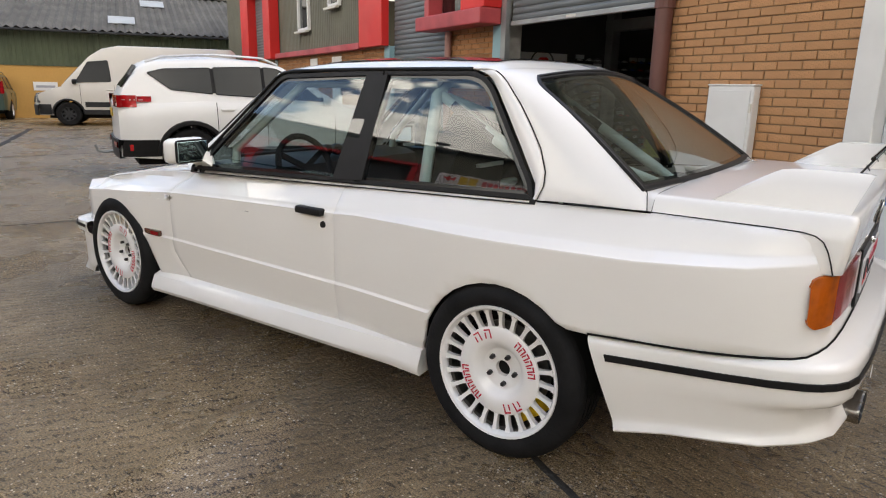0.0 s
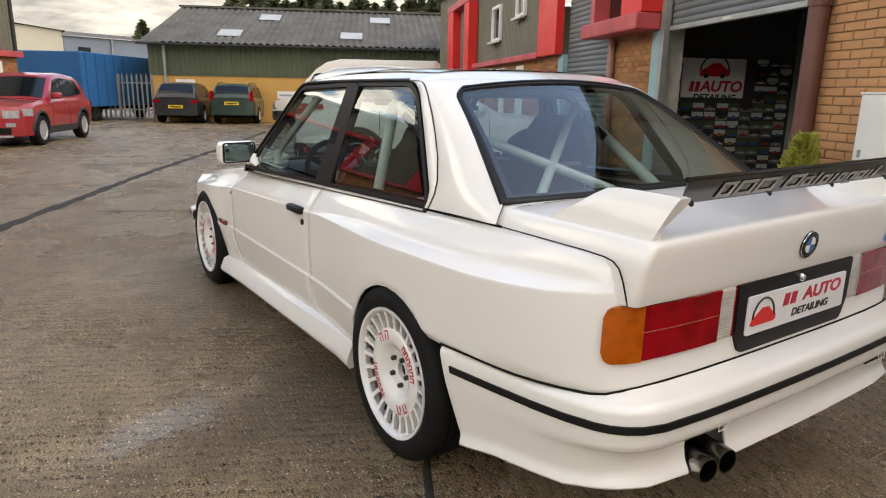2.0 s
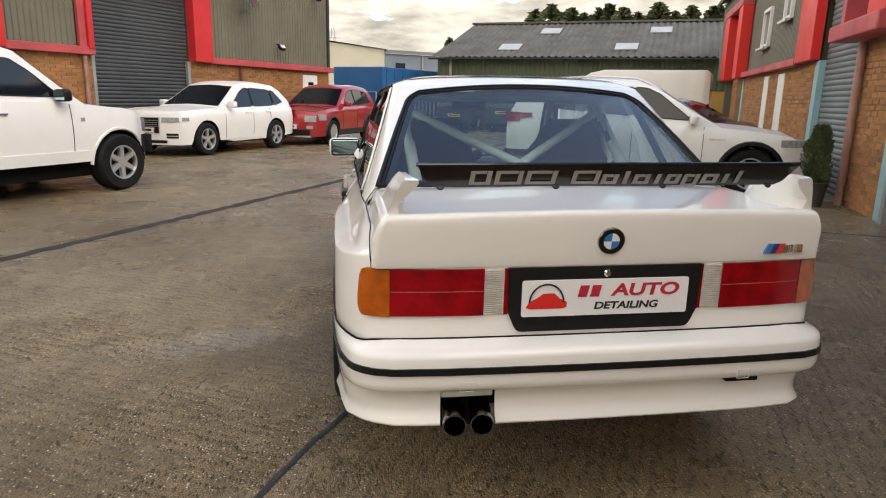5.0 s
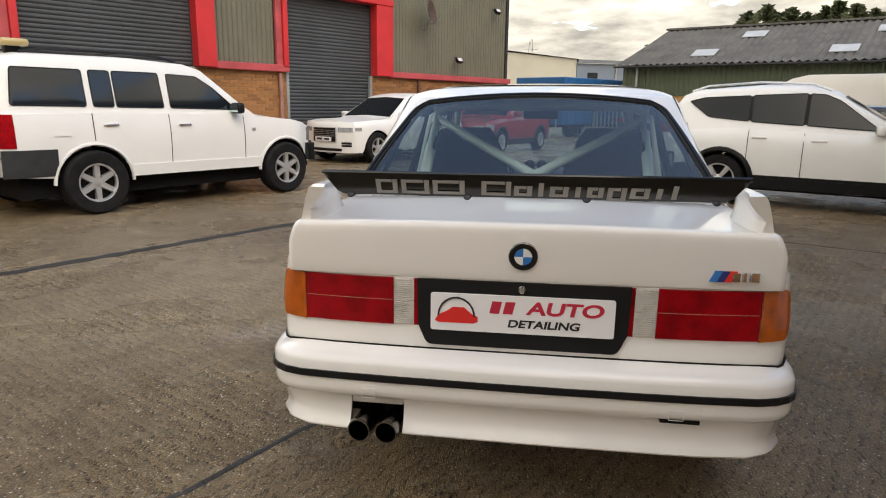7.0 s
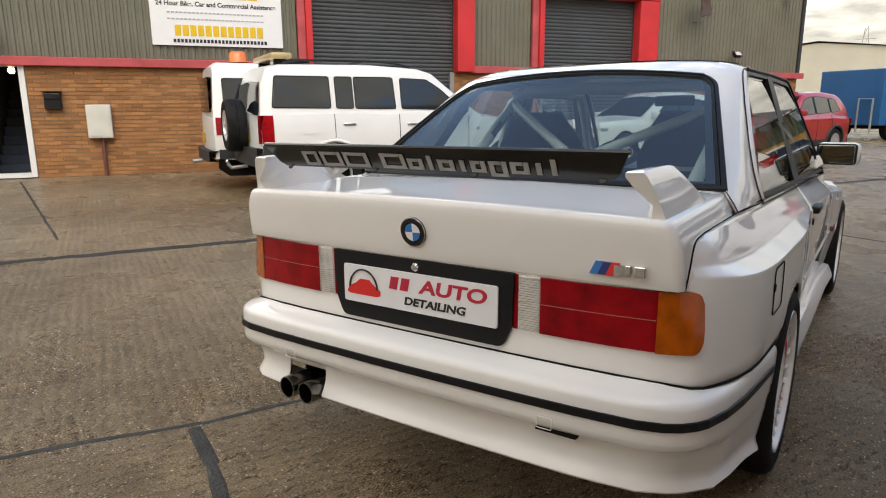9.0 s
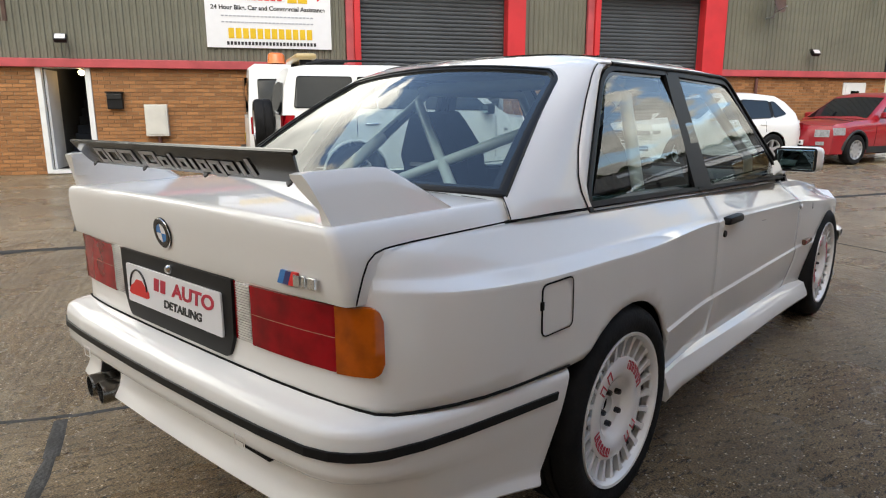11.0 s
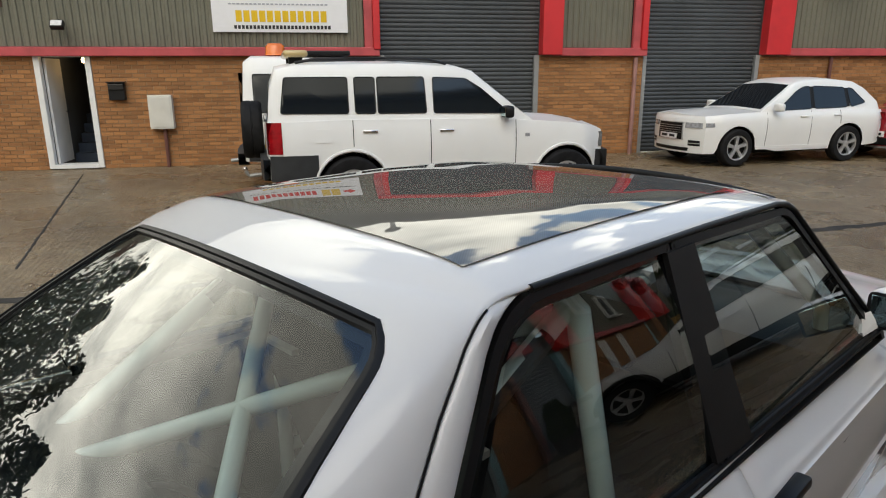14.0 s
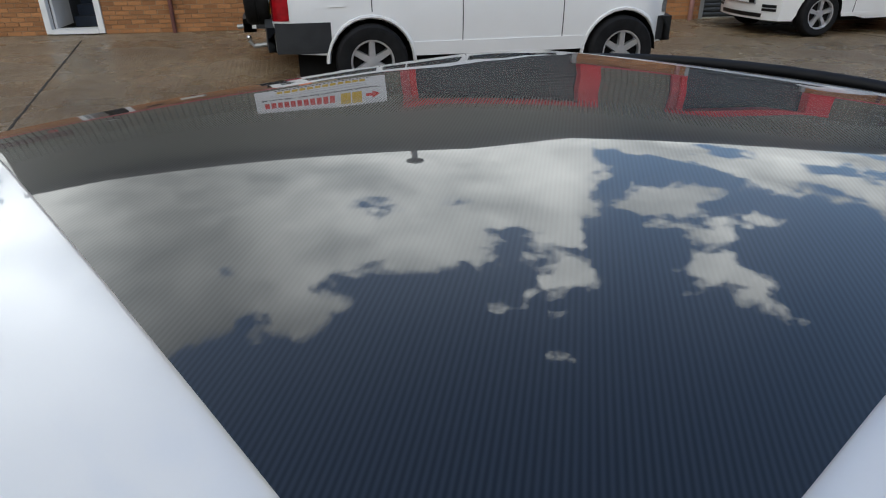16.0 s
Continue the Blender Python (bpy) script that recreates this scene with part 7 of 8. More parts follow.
for y, tr in ((-0.012, 0.722), (2.60, 0.718)):
    road_wheel(Matrix.Translation((tr, y, 0.326)) @ pose(0, 0, 0, 0, 90) @ pose(0, 0, 0, 0, 0, 40 + y * 60), 1)
    road_wheel(Matrix.Translation((-tr, y, 0.326)) @ pose(0, 0, 0, 0, -90) @ pose(0, 0, 0, 0, 0, 30 + y * 50), -1)


# ---- parked vehicles: x to the right, y ahead, rear axle at y = 0 ----
def spoked_wheel(parent, m, r, rim, width, spokes, look_, twin=False):
    w = new("wheel")
    w.parent, w.matrix_basis = parent, m
    h = width / 2
    part("tyre", bm_lathe([(rim, -h), (rim + 0.02, -h - 0.008), (r - 0.03, -h - 0.004), (r - 0.006, -h + 0.02), (r, -h + 0.05), (r, -0.01), (r - 0.008, -0.006), (r - 0.008, 0.006), (r, 0.01), (r, h - 0.05), (r - 0.006, h - 0.02), (r - 0.03, h + 0.004), (rim + 0.02, h + 0.008), (rim, h)], 36), "rubber", w, smooth=40)
    ri = part("rim", bm_lathe([(rim - 0.02, -h), (rim, -h), (rim + 0.004, h - 0.01), (rim, h + 0.004), (rim - 0.018, h), (rim - 0.024, h - 0.04)], 36), look_, w, smooth=40)
    # dark disc that puts in the shade behind the spokes
    part("rim_back", bm_lathe([(0, h - 0.075), (rim - 0.01, h - 0.075)], 28), "dark", ri)
    part("hub", bm_lathe([(0, h - 0.012), (0.03, h - 0.013), (0.065, h - 0.022), (0.07, h - 0.05)], 20), look_, ri, smooth=40)
    for k in range(spokes):
        for o in ((-5, 5) if twin else (0,)):
            a = 0.055 if not twin else 0.03
            b = bm_grid([[(0.045, -a * 0.7, h - 0.06), (0.045, -a * 0.6, h - 0.018), (0.045, a * 0.6, h - 0.018), (0.045, a * 0.7, h - 0.06)], [(rim - 0.012, -a * 0.62, h - 0.06), (rim - 0.012, -a * 0.5, h - 0.012), (rim - 0.012, a * 0.5, h - 0.012), (rim - 0.012, a * 0.62, h - 0.06)]], closed=True)
            part("spoke", b, look_, ri, m=pose(0, 0, 0, 0, 0, 360 * k / spokes + o))
    return w


def vehicle(name, label, category, rear, fore, near, s):
    """A parked vehicle; rear, fore: where its near wheels touch the ground; near: +1 if that is its right side. s: its shape."""
    rv, fv = Vector(rear), Vector(fore)
    d = (fv - rv).normalized()
    right = Vector((d.y, -d.x))
    tw = s["w"] - s.get("inset", 0.10)
    org = rv - right * near * tw
    car = thing(name, label, category, Matrix(((right.x, d.x, 0, org.x), (right.y, d.y, 0, org.y), (0, 0, 1, 0), (0, 0, 0, 1))))
    wb, ro, fo, W, r = s["wb"], s["ro"], s["fo"], s["w"], s["r"]
    bow_f, bow_r = s.get("nose_bow", 0.16), 0.04
    y0, y1 = -ro, wb + fo - bow_f
    paint = s["paint"]

    def belt(y):
        return curve(s["belt"], y)

    def low(y):
        z = curve(s.get("low", [(y0, 0.32), (0, 0.24), (wb, 0.24), (y1, 0.30)]), y)
        for c in (0, wb):
            a = r + 0.055
            if abs(y - c) < a:
                z = max(z, r + a * math.sqrt(max(0, 1 - ((y - c) / a) ** 2)) * 1.0)
        return z

    def width(y):
        e0, e1 = smooth01(y0 + s.get("rear_round", 0.25), y0, y), smooth01(y1 - s.get("nose_round", 0.65), y1, y)
        return W * (1 - s.get("rear_taper", 0.10) * e0 ** 2 - s.get("nose_taper", 0.24) * e1 ** 2)

    def bx(y, z):
        t = (z - 0.25) / max(0.2, belt(y) - 0.25)
        k = curve([(0, 0.955), (0.3, 0.985), (0.55, 1.0), (0.72, 1.0), (0.88, 0.985), (1.0, s.get("tumble", 0.945))], t)
        return width(y) * k

    def nose(x, z):
        top = belt(y1)
        return y1 + bow_f * max(0, 1 - (abs(x) / bx(y1, min(z, top))) ** 2.4) * curve([(0.2, 0.86), (0.34, 1.0), (top - 0.20, 1.0), (top - 0.05, 0.86), (top, 0.66), (top + 0.06, 0.60)], z)

    def tail(x, z):
        return y0 - bow_r * max(0, 1 - (abs(x) / bx(y0, min(z, belt(y0)))) ** 2.4)

    ys = sorted(set([y0, y0 + 0.03, y0 + 0.08, y0 + 0.16, y0 + 0.3] + [c + f * (r + 0.055) for c in (0, wb) for f in (-1, -0.985, -0.9, -0.75, -0.55, -0.3, 0, 0.3, 0.55, 0.75, 0.9, 0.985, 1)] + [wb * f for f in (0.35, 0.5, 0.65)] + [y1 - 0.45, y1 - 0.3, y1 - 0.2, y1 - 0.1, y1 - 0.04, y1]))
    lev = [0, 0.30, 0.42, 0.52, 0.60, 0.68, 0.76, 0.84, 0.92, 0.96, 0.985, 1.0]
    rows = []
    for y in ys:
        zt = belt(y)
        row = []
        for f in lev:
            z = max(low(y), zt * f) if f < 1 else zt
            row.append((bx(y, z), y, min(z, zt)))
        xe = row[-1][0]
        for u in (0.93, 0.75, 0.5, 0.25, 0.0):
            row.append((xe * u, y, zt + s.get("crown", 0.05) * (1 - u) * (1.9 - u) / 1.9))
        rows.append(row)
    # rounded nose and tail
    end, start = rows[-1], rows[0]
    for c in (0.97, 0.90, 0.78, 0.6, 0.4, 0.2, 0.0):
        rows.append([(x * c, nose(x * c, z), z) for x, y, z in end])
        rows.insert(0, [(x * c, tail(x * c, z), z) for x, y, z in start])
    b = bm_grid(rows)
    mirror_bm(b)
    part("body", b, paint, car, smooth=35)
    part("underbody", bm_box(-W * 0.8, W * 0.8, y0 + 0.2, y1 - 0.25, 0.22, r * 1.3), "dark", car)

    # cabin
    kx = s.get("lean", 0.30)
    gh = s["cabin"]
    gy = [p[0] for p in gh]
    gys = sorted(set(gy + [gy[0] + (gy[-1] - gy[0]) * k / 22 for k in range(23)]))

    def gx(y, z):
        return bx(y, belt(y)) - 0.012 - max(0, z - belt(y)) * kx

    rows = []
    for y in gys:
        zt, zb = max(curve(gh, y), belt(y) + 0.004), belt(y) - 0.01
        row = [(gx(y, belt(y)), y, zb)]
        for f in (0.35, 0.7, 0.9):
            z = zb + (zt - zb) * f
            row.append((gx(y, z), y, z))
        xt = gx(y, zt)
        row += [(xt - 0.015, y, zt - 0.012 if zt - zb > 0.1 else zt), (xt - 0.05, y, zt), (xt * 0.6, y, zt + 0.02), (xt * 0.3, y, zt + 0.03), (0, y, zt + 0.033)]
        rows.append(row)
    part("cabin", mirror_bm(bm_grid(rows)), s.get("roof_paint", paint), car, smooth=40)
    # screens
    for a, c, nm in ((s["screen"][0], s["screen"][1], "windscreen"), (s["tail_screen"][0], s["tail_screen"][1], "rear_window")):
        rows = []
        for k in range(7):
            y = a + (c - a) * k / 6
            z = curve(gh, y)
            xt = gx(y, z) - 0.075
            dy = 0.012 if nm == "windscreen" else -0.012
            rows.append([(xt * u, y + dy, z + 0.033 * (1 - abs(u)) * 1.0 + 0.006) for u in (-1, -0.6, -0.3, 0, 0.3, 0.6, 1)])
        part(nm, bm_grid(rows), s.get("glass", "darkglass"), car, smooth=60)
    for sd in (1, -1):
        def plane(y, z, o=0.006):
            return ((gx(y, z) + o) * sd, y, z)

        for win in s["windows"]:
            b = bmesh.new()
            ol = rounded(win, s.get("win_r", 0.05), 3)
            b.faces.new([b.verts.new(plane(*p)) for p in ol])
            wo = part("side_window", b, s.get("glass", "darkglass"), car)
            part("window_trim", bm_tube([plane(y, z, 0.005) for y, z in ol], 0.007, 5, closed=True), s.get("trim", "black"), wo)

        if s.get("dark_pillars"):
            for w1, w2 in zip(s["windows"], s["windows"][1:]):
                a, c = max(p[0] for p in w1) - 0.03, min(p[0] for p in w2) + 0.03
                lo, hi = max(min(p[1] for p in w) for w in (w1, w2)) + 0.01, min(max(p[1] for p in w) for w in (w1, w2)) - 0.01
                part("window_pillar", bm_grid([[plane(a, lo, 0.0045), plane(a, (lo + hi) / 2, 0.0045), plane(a, hi, 0.0045)], [plane(c, lo, 0.0045), plane(c, (lo + hi) / 2, 0.0045), plane(c, hi, 0.0045)]]), "black", car)

        def patch(nm, y_0, y_1, z_0, z_1, o, material, ny=4, nz=2, lab=""):
            rows_ = []
            for i in range(ny + 1):
                y = max(y0, min(y1, y_0 + (y_1 - y_0) * i / ny))
                rows_.append([((bx(y, z) + q) * sd, y, z) for z, q in [(z_0, -0.01)] + [(z_0 + (z_1 - z_0) * j / nz, o) for j in range(nz + 1)] + [(z_1, -0.01)]])
            return part(nm, bm_grid(rows_), material, car, lab, smooth=40)

        for y in s["seams"]:
            zt = belt(y) - 0.01
            part("door_seam", bm_tube([((bx(y, z) + 0.0005) * sd, y, z) for z in [low(y) + 0.06 + (zt - low(y) - 0.06) * k / 5 for k in range(6)]], 0.005, 5), "dark", car)
        for y in s["handles"]:
            z = belt(y) - s.get("handle_drop", 0.10)
            part("door_handle", bm_box(-0.012, 0.022, -0.09, 0.09, -0.016, 0.016, 0.01, m=Matrix.Translation((bx(y, z) * sd, y, z)) @ pose(0, 0, 0, 0, 0, 0 if sd > 0 else 180)), s.get("handle_look", paint), car, smooth=40)
        if s.get("cladding"):
            patch("sill_cladding", r + 0.06, wb - r - 0.06, low(wb / 2), low(wb / 2) + 0.14, 0.012, s["cladding"], 6)
            for c in (0, wb):
                a = r + 0.075
                pts = [(c + a * math.cos(math.pi * k / 14), r + a * math.sin(math.pi * k / 14)) for k in range(15)]
                pts = [(y, z) for y, z in pts if y0 + 0.02 < y < y1 - 0.02]
                part("arch_trim", bm_tube([((bx(y, max(0.3, z)) - 0.005) * sd, y, z) for y, z in pts], s.get("arch_w", 0.035), 6), s["cladding"], car, smooth=60)
        mz = belt(s["mirror"]) + 0.08
        mi = part("door_mirror", bm_box(-0.11, 0.09, -0.06, 0.06, -0.07, 0.075, 0.035, m=Matrix.Translation(((bx(s["mirror"], belt(s["mirror"])) + 0.10) * sd, s["mirror"], mz))), s.get("mirror_look", paint), car, smooth=50)
        part("mirror_glass", bm_box(-0.09, 0.08, -0.066, -0.061, -0.05, 0.055, m=Matrix.Translation(((bx(s["mirror"], belt(s["mirror"])) + 0.10) * sd, s["mirror"], mz))), "mirrorglass", mi)
        if s.get("rails"):
            ra, rc = s["rails"]
            part("roof_rail", bm_tube([((gx(y, curve(gh, y)) - 0.05) * sd, y, curve(gh, y) + (0.015 if k in (0, 8) else 0.055)) for k, y in enumerate([ra + (rc - ra) * j / 8 for j in range(9)])], 0.016, 6), s.get("rail_look", "alloy"), car, smooth=60)
        for nm, y_0, y_1, z_0, z_1, mt in s.get("side_patches", ()):
            patch(nm, y_0, y_1, z_0, z_1, 0.008, mt, 5)
        for c in (0, wb):
            spoked_wheel(car, Matrix.Translation((tw * sd, c, r)) @ pose(0, 0, 0, 0, 90 * sd), r, s["rim"], s.get("tyre_w", 0.21), s["spokes"], s.get("rim_look", "alloy"), s.get("twin", False))
            rows_ = [[((W - 0.03) * sd, c + (r + 0.05) * math.cos(math.pi * k / 10), r + (r + 0.05) * math.sin(math.pi * k / 10)), (W * 0.5 * sd, c + (r + 0.05) * math.cos(math.pi * k / 10), r + (r + 0.05) * math.sin(math.pi * k / 10))] for k in range(11)]
            part("arch_lining", bm_grid(rows_), "dark", car)

    # ends: pieces given as (name, x0, x1, z0, z1, material), x mirrored where both signs are wanted
    def end_piece(nm, x_0, x_1, z_0, z_1, material, front, o=0.012, deep=0.05):
        def ey(x, z):
            return nose(x, z) if front else tail(x, z)

        rows_ = []
        for i in range(9):
            x = x_0 + (x_1 - x_0) * i / 8
            sg = 1 if front else -1
            rows_.append([(x, ey(x, z_0) - sg * deep, z_0)] + [(x, ey(x, z) + sg * o, z) for z in (z_0, (z_0 + z_1) / 2, z_1)] + [(x, ey(x, z_1) - sg * deep, z_1)])
        bb = bm_grid(rows_)
        bmesh.ops.holes_fill(bb, edges=[e for e in bb.edges if e.is_boundary])
        return part(nm, bb, material, car, smooth=40)

    for nm, x_0, x_1, z_0, z_1, mt, *rest in s.get("front", ()):
        end_piece(nm, x_0, x_1, z_0, z_1, mt, True, *rest)
    for nm, x_0, x_1, z_0, z_1, mt, *rest in s.get("back", ()):
        end_piece(nm, x_0, x_1, z_0, z_1, mt, False, *rest)
    return car, gx, bx, belt


def both(nm, x0, x1, z0, z1, mt, *o):
    return [(nm, x0, x1, z0, z1, mt, *o), (nm, -x1, -x0, z0, z1, mt, *o)]


# tall white off-roader with dark lower trim
SUV = dict(wb=2.76, ro=0.95, fo=0.72, w=0.93, r=0.375, rim=0.225, tyre_w=0.25, spokes=6, paint="paint2", inset=0.10,
    belt=[(-0.95, 1.16), (0, 1.18), (1.9, 1.16), (2.25, 1.13), (2.9, 1.08), (3.22, 1.02), (3.42, 0.93), (3.48, 0.80)],
    low=[(-1.0, 0.50), (0, 0.42), (2.78, 0.42), (3.58, 0.45)],
    cabin=[(-0.95, 1.16), (-0.91, 1.55), (-0.83, 1.76), (-0.6, 1.81), (0.6, 1.825), (1.30, 1.79), (1.52, 1.73), (2.28, 1.14)],
    screen=(1.62, 2.20), tail_screen=(-0.985, -0.90), rear_taper=0.05, nose_taper=0.16, nose_round=0.45, tumble=0.965, lean=0.19, crown=0.06,
    windows=[[(-0.80, 1.26), (-0.02, 1.25), (-0.02, 1.66), (-0.74, 1.66)], [(0.06, 1.25), (0.30, 1.245), (0.30, 1.66), (0.06, 1.66)], [(0.33, 1.245), (0.92, 1.24), (0.90, 1.66), (0.33, 1.66)], [(1.01, 1.24), (1.98, 1.22), (1.62, 1.52), (1.42, 1.64), (1.01, 1.655)]],
    win_r=0.03, trim="black", seams=(0.02, 0.96, 2.06), handles=(0.22, 1.16), handle_drop=0.14, mirror=1.92, mirror_look="black", handle_look="chrome", cladding="paint2", arch_w=0.022,
    rails=(-0.6, 1.2), rail_look="black", glass="darkglass",
    side_patches=[("rear_bumper_side", -0.97, -0.40, 0.48, 0.78, "cladplastic"), ("front_bumper_side", 3.22, 3.54, 0.46, 0.72, "cladplastic"), ("rear_lamp", -0.97, -0.80, 0.80, 1.16, "redlens"), ("fuel_flap", -0.42, -0.24, 0.92, 1.08, "paint2"), ("repeater", 2.18, 2.24, 0.93, 0.97, "headglass")],
    front=[("front_bumper", -0.86, 0.86, 0.46, 0.72, "cladplastic", 0.05), ("grille", -0.45, 0.45, 0.76, 0.94, "black", 0.0)] + both("headlamp", 0.50, 0.80, 0.76, 0.95, "headglass", 0.0),
    back=[("rear_bumper", -0.88, 0.88, 0.50, 0.74, "cladplastic", 0.08), ("number_plate", -0.26, 0.26, 0.80, 0.92, "yellowplate", 0.01)] + both("rear_lamp", 0.76, 0.88, 0.80, 1.16, "redlens", 0.01))
suv, gxf, bxf, blf = vehicle("off_road_car", "tall white off-roader with dark bumpers, roof bar and rear spare wheel", "car", (-5.24, 4.17), (-3.90, 6.58), 1, SUV)
sp = spoked_wheel(suv, Matrix.Translation((-0.05, -1.14, 1.02)) @ pose(0, 0, 0, 90), 0.36, 0.21, 0.24, 6, "alloy")
sp.name = "spare_wheel"
part("tow_bar", bm_tube([(0, -1.0, 0.46), (0, -1.22, 0.44), (0, -1.27, 0.50)], 0.025, 8), "galv", suv)
part("tow_ball", bm_lathe([(0, 0.03), (0.022, 0.022), (0.03, 0), (0.022, -0.022), (0, -0.03)], 12, m=Matrix.Translation((0, -1.27, 0.53))), "chrome", suv, smooth=60)
lbar = part("light_bar", bm_box(-0.62, 0.62, -0.72, -0.44, 1.89, 1.97, 0.03), "barlens", suv, "pale amber roof light bar", 50)
part("bar_foot", bm_box(0.45, 0.52, -0.66, -0.5, 1.81, 1.89), "black", lbar)
part("bar_foot", bm_box(-0.52, -0.45, -0.66, -0.5, 1.81, 1.89), "black", lbar)
part("cross_bar", bm_box(-0.68, 0.68, 0.55, 0.60, 1.87, 1.90, 0.01), "black", suv)

# boxy white off-roader close to the wall
DISCO = dict(SUV, wb=2.54, ro=1.05, fo=0.75, w=0.90, r=0.37, rim=0.205, belt=[(-1.05, 1.10), (1.9, 1.10), (2.2, 1.08), (3.1, 1.04), (3.28, 0.95)], cabin=[(-1.05, 1.10), (-1.0, 1.86), (-0.9, 1.93), (0.4, 1.93), (0.5, 1.86), (1.3, 1.84), (1.5, 1.78), (2.0, 1.09)], screen=(1.55, 1.96), tail_screen=(-1.04, -1.01),
    windows=[[(-0.88, 1.18), (-0.1, 1.18), (-0.1, 1.70), (-0.88, 1.70)], [(0.0, 1.18), (0.78, 1.18), (0.78, 1.70), (0.0, 1.70)], [(0.88, 1.18), (1.75, 1.16), (1.45, 1.68), (0.88, 1.68)]],
    side_patches=[("rear_lamp", -1.02, -0.93, 0.86, 1.12, "redlens"), ("rear_bumper_side", -1.0, -0.45, 0.50, 0.64, "cladplastic")], seams=(0.0, 0.85, 1.9), handles=(0.15, 1.0), mirror=1.75,
    front=[("front_bumper", -0.84, 0.84, 0.46, 0.64, "cladplastic", 0.05)], back=[("rear_bumper", -0.88, 0.88, 0.46, 0.62, "cladplastic", 0.10), ("rear_glass", -0.62, 0.62, 1.20, 1.72, "darkglass", 0.006), ("number_plate", -0.55, -0.1, 0.70, 0.86, "yellowplate", 0.012)], rails=None)
disco, *_ = vehicle("off_road_car", "boxy white off-roader with an orange beacon on its roof", "car", (-6.95, 4.85), (-5.66, 7.04), 1, DISCO)
be = part("beacon", bm_lathe([(0, 0.17), (0.10, 0.165), (0.135, 0.13), (0.14, 0.03), (0.15, 0.0)], 24, m=Matrix.Translation((0.30, -0.55, 1.965))), "orange", disco, "orange rotating beacon", 50)
part("roof_box", bm_box(-0.6, 0.7, -0.2, 0.5, 1.95, 2.02, 0.02), "black", disco)
part("tow_hitch", bm_tube([(0, -1.1, 0.44), (0, -1.32, 0.42)], 0.03, 8), "galv", disco)

# white crossover facing the camera
AUDI = dict(dark_pillars=True, wb=2.514, ro=0.87, fo=0.84, w=0.90, r=0.345, rim=0.225, spokes=5, twin=True, paint="paint2",
    belt=[(-0.87, 0.98), (0.2, 1.0), (1.9, 0.98), (2.1, 0.98), (2.7, 0.96), (3.15, 0.92), (3.32, 0.87), (3.41, 0.80), (3.44, 0.72)], low=[(-0.87, 0.34), (0, 0.27), (2.6, 0.25), (3.44, 0.24)],
    cabin=[(-0.80, 0.99), (-0.72, 1.14), (-0.45, 1.39), (-0.2, 1.51), (0.4, 1.565), (0.9, 1.555), (1.2, 1.49), (2.02, 0.98)], screen=(1.26, 1.95), tail_screen=(-0.72, -0.42), lean=0.33, tumble=0.94, nose_bow=0.20, nose_taper=0.12, nose_round=0.45,
    windows=[[(-0.42, 1.12), (-0.05, 1.04), (0.0, 1.40), (-0.12, 1.385)], [(0.03, 1.04), (0.80, 1.02), (0.80, 1.435), (0.06, 1.405)], [(0.87, 1.02), (1.66, 1.0), (1.18, 1.35), (1.02, 1.42), (0.87, 1.435)]], trim="black", seams=(0.22, 0.90, 1.90), handles=(0.30, 1.08), mirror=1.74,
    side_patches=[("sill_line", 0.42, 2.1, 0.30, 0.36, "paint2"), ("headlamp", 3.0, 3.16, 0.73, 0.80, "headglass")],
    front=[("grille_surround", -0.37, 0.37, 0.47, 0.80, "alloy", 0.008), ("grille", -0.35, 0.35, 0.485, 0.785, "black", 0.014), ("lower_grille", -0.50, 0.50, 0.28, 0.34, "black", 0.008), ("number_plate", -0.26, 0.26, 0.49, 0.59, "plate", 0.03)] + both("headlamp", 0.42, 0.75, 0.705, 0.80, "headglass", 0.010) + both("air_inlet", 0.50, 0.72, 0.38, 0.48, "black", 0.006) + both("inlet_bar", 0.50, 0.72, 0.42, 0.435, "alloy", 0.012) + [("grille_bar", -0.34, 0.34, 0.61 + 0.04 * k, 0.617 + 0.04 * k, "alloy", 0.02) for k in range(4)] + [("plate_bar", -0.2, -0.05, 0.52, 0.565, "blackletter", 0.034), ("plate_bar", 0.02, 0.2, 0.52, 0.565, "blackletter", 0.034)],
    back=both("rear_lamp", 0.45, 0.86, 0.78, 0.92, "redlens", 0.01) + [("rear_bumper", -0.8, 0.8, 0.30, 0.45, "cladplastic", 0.02)])
vehicle("crossover_car", "white crossover with dark chrome-barred grille", "car", (-2.66, 14.02), (-3.84, 11.80), -1, AUDI)

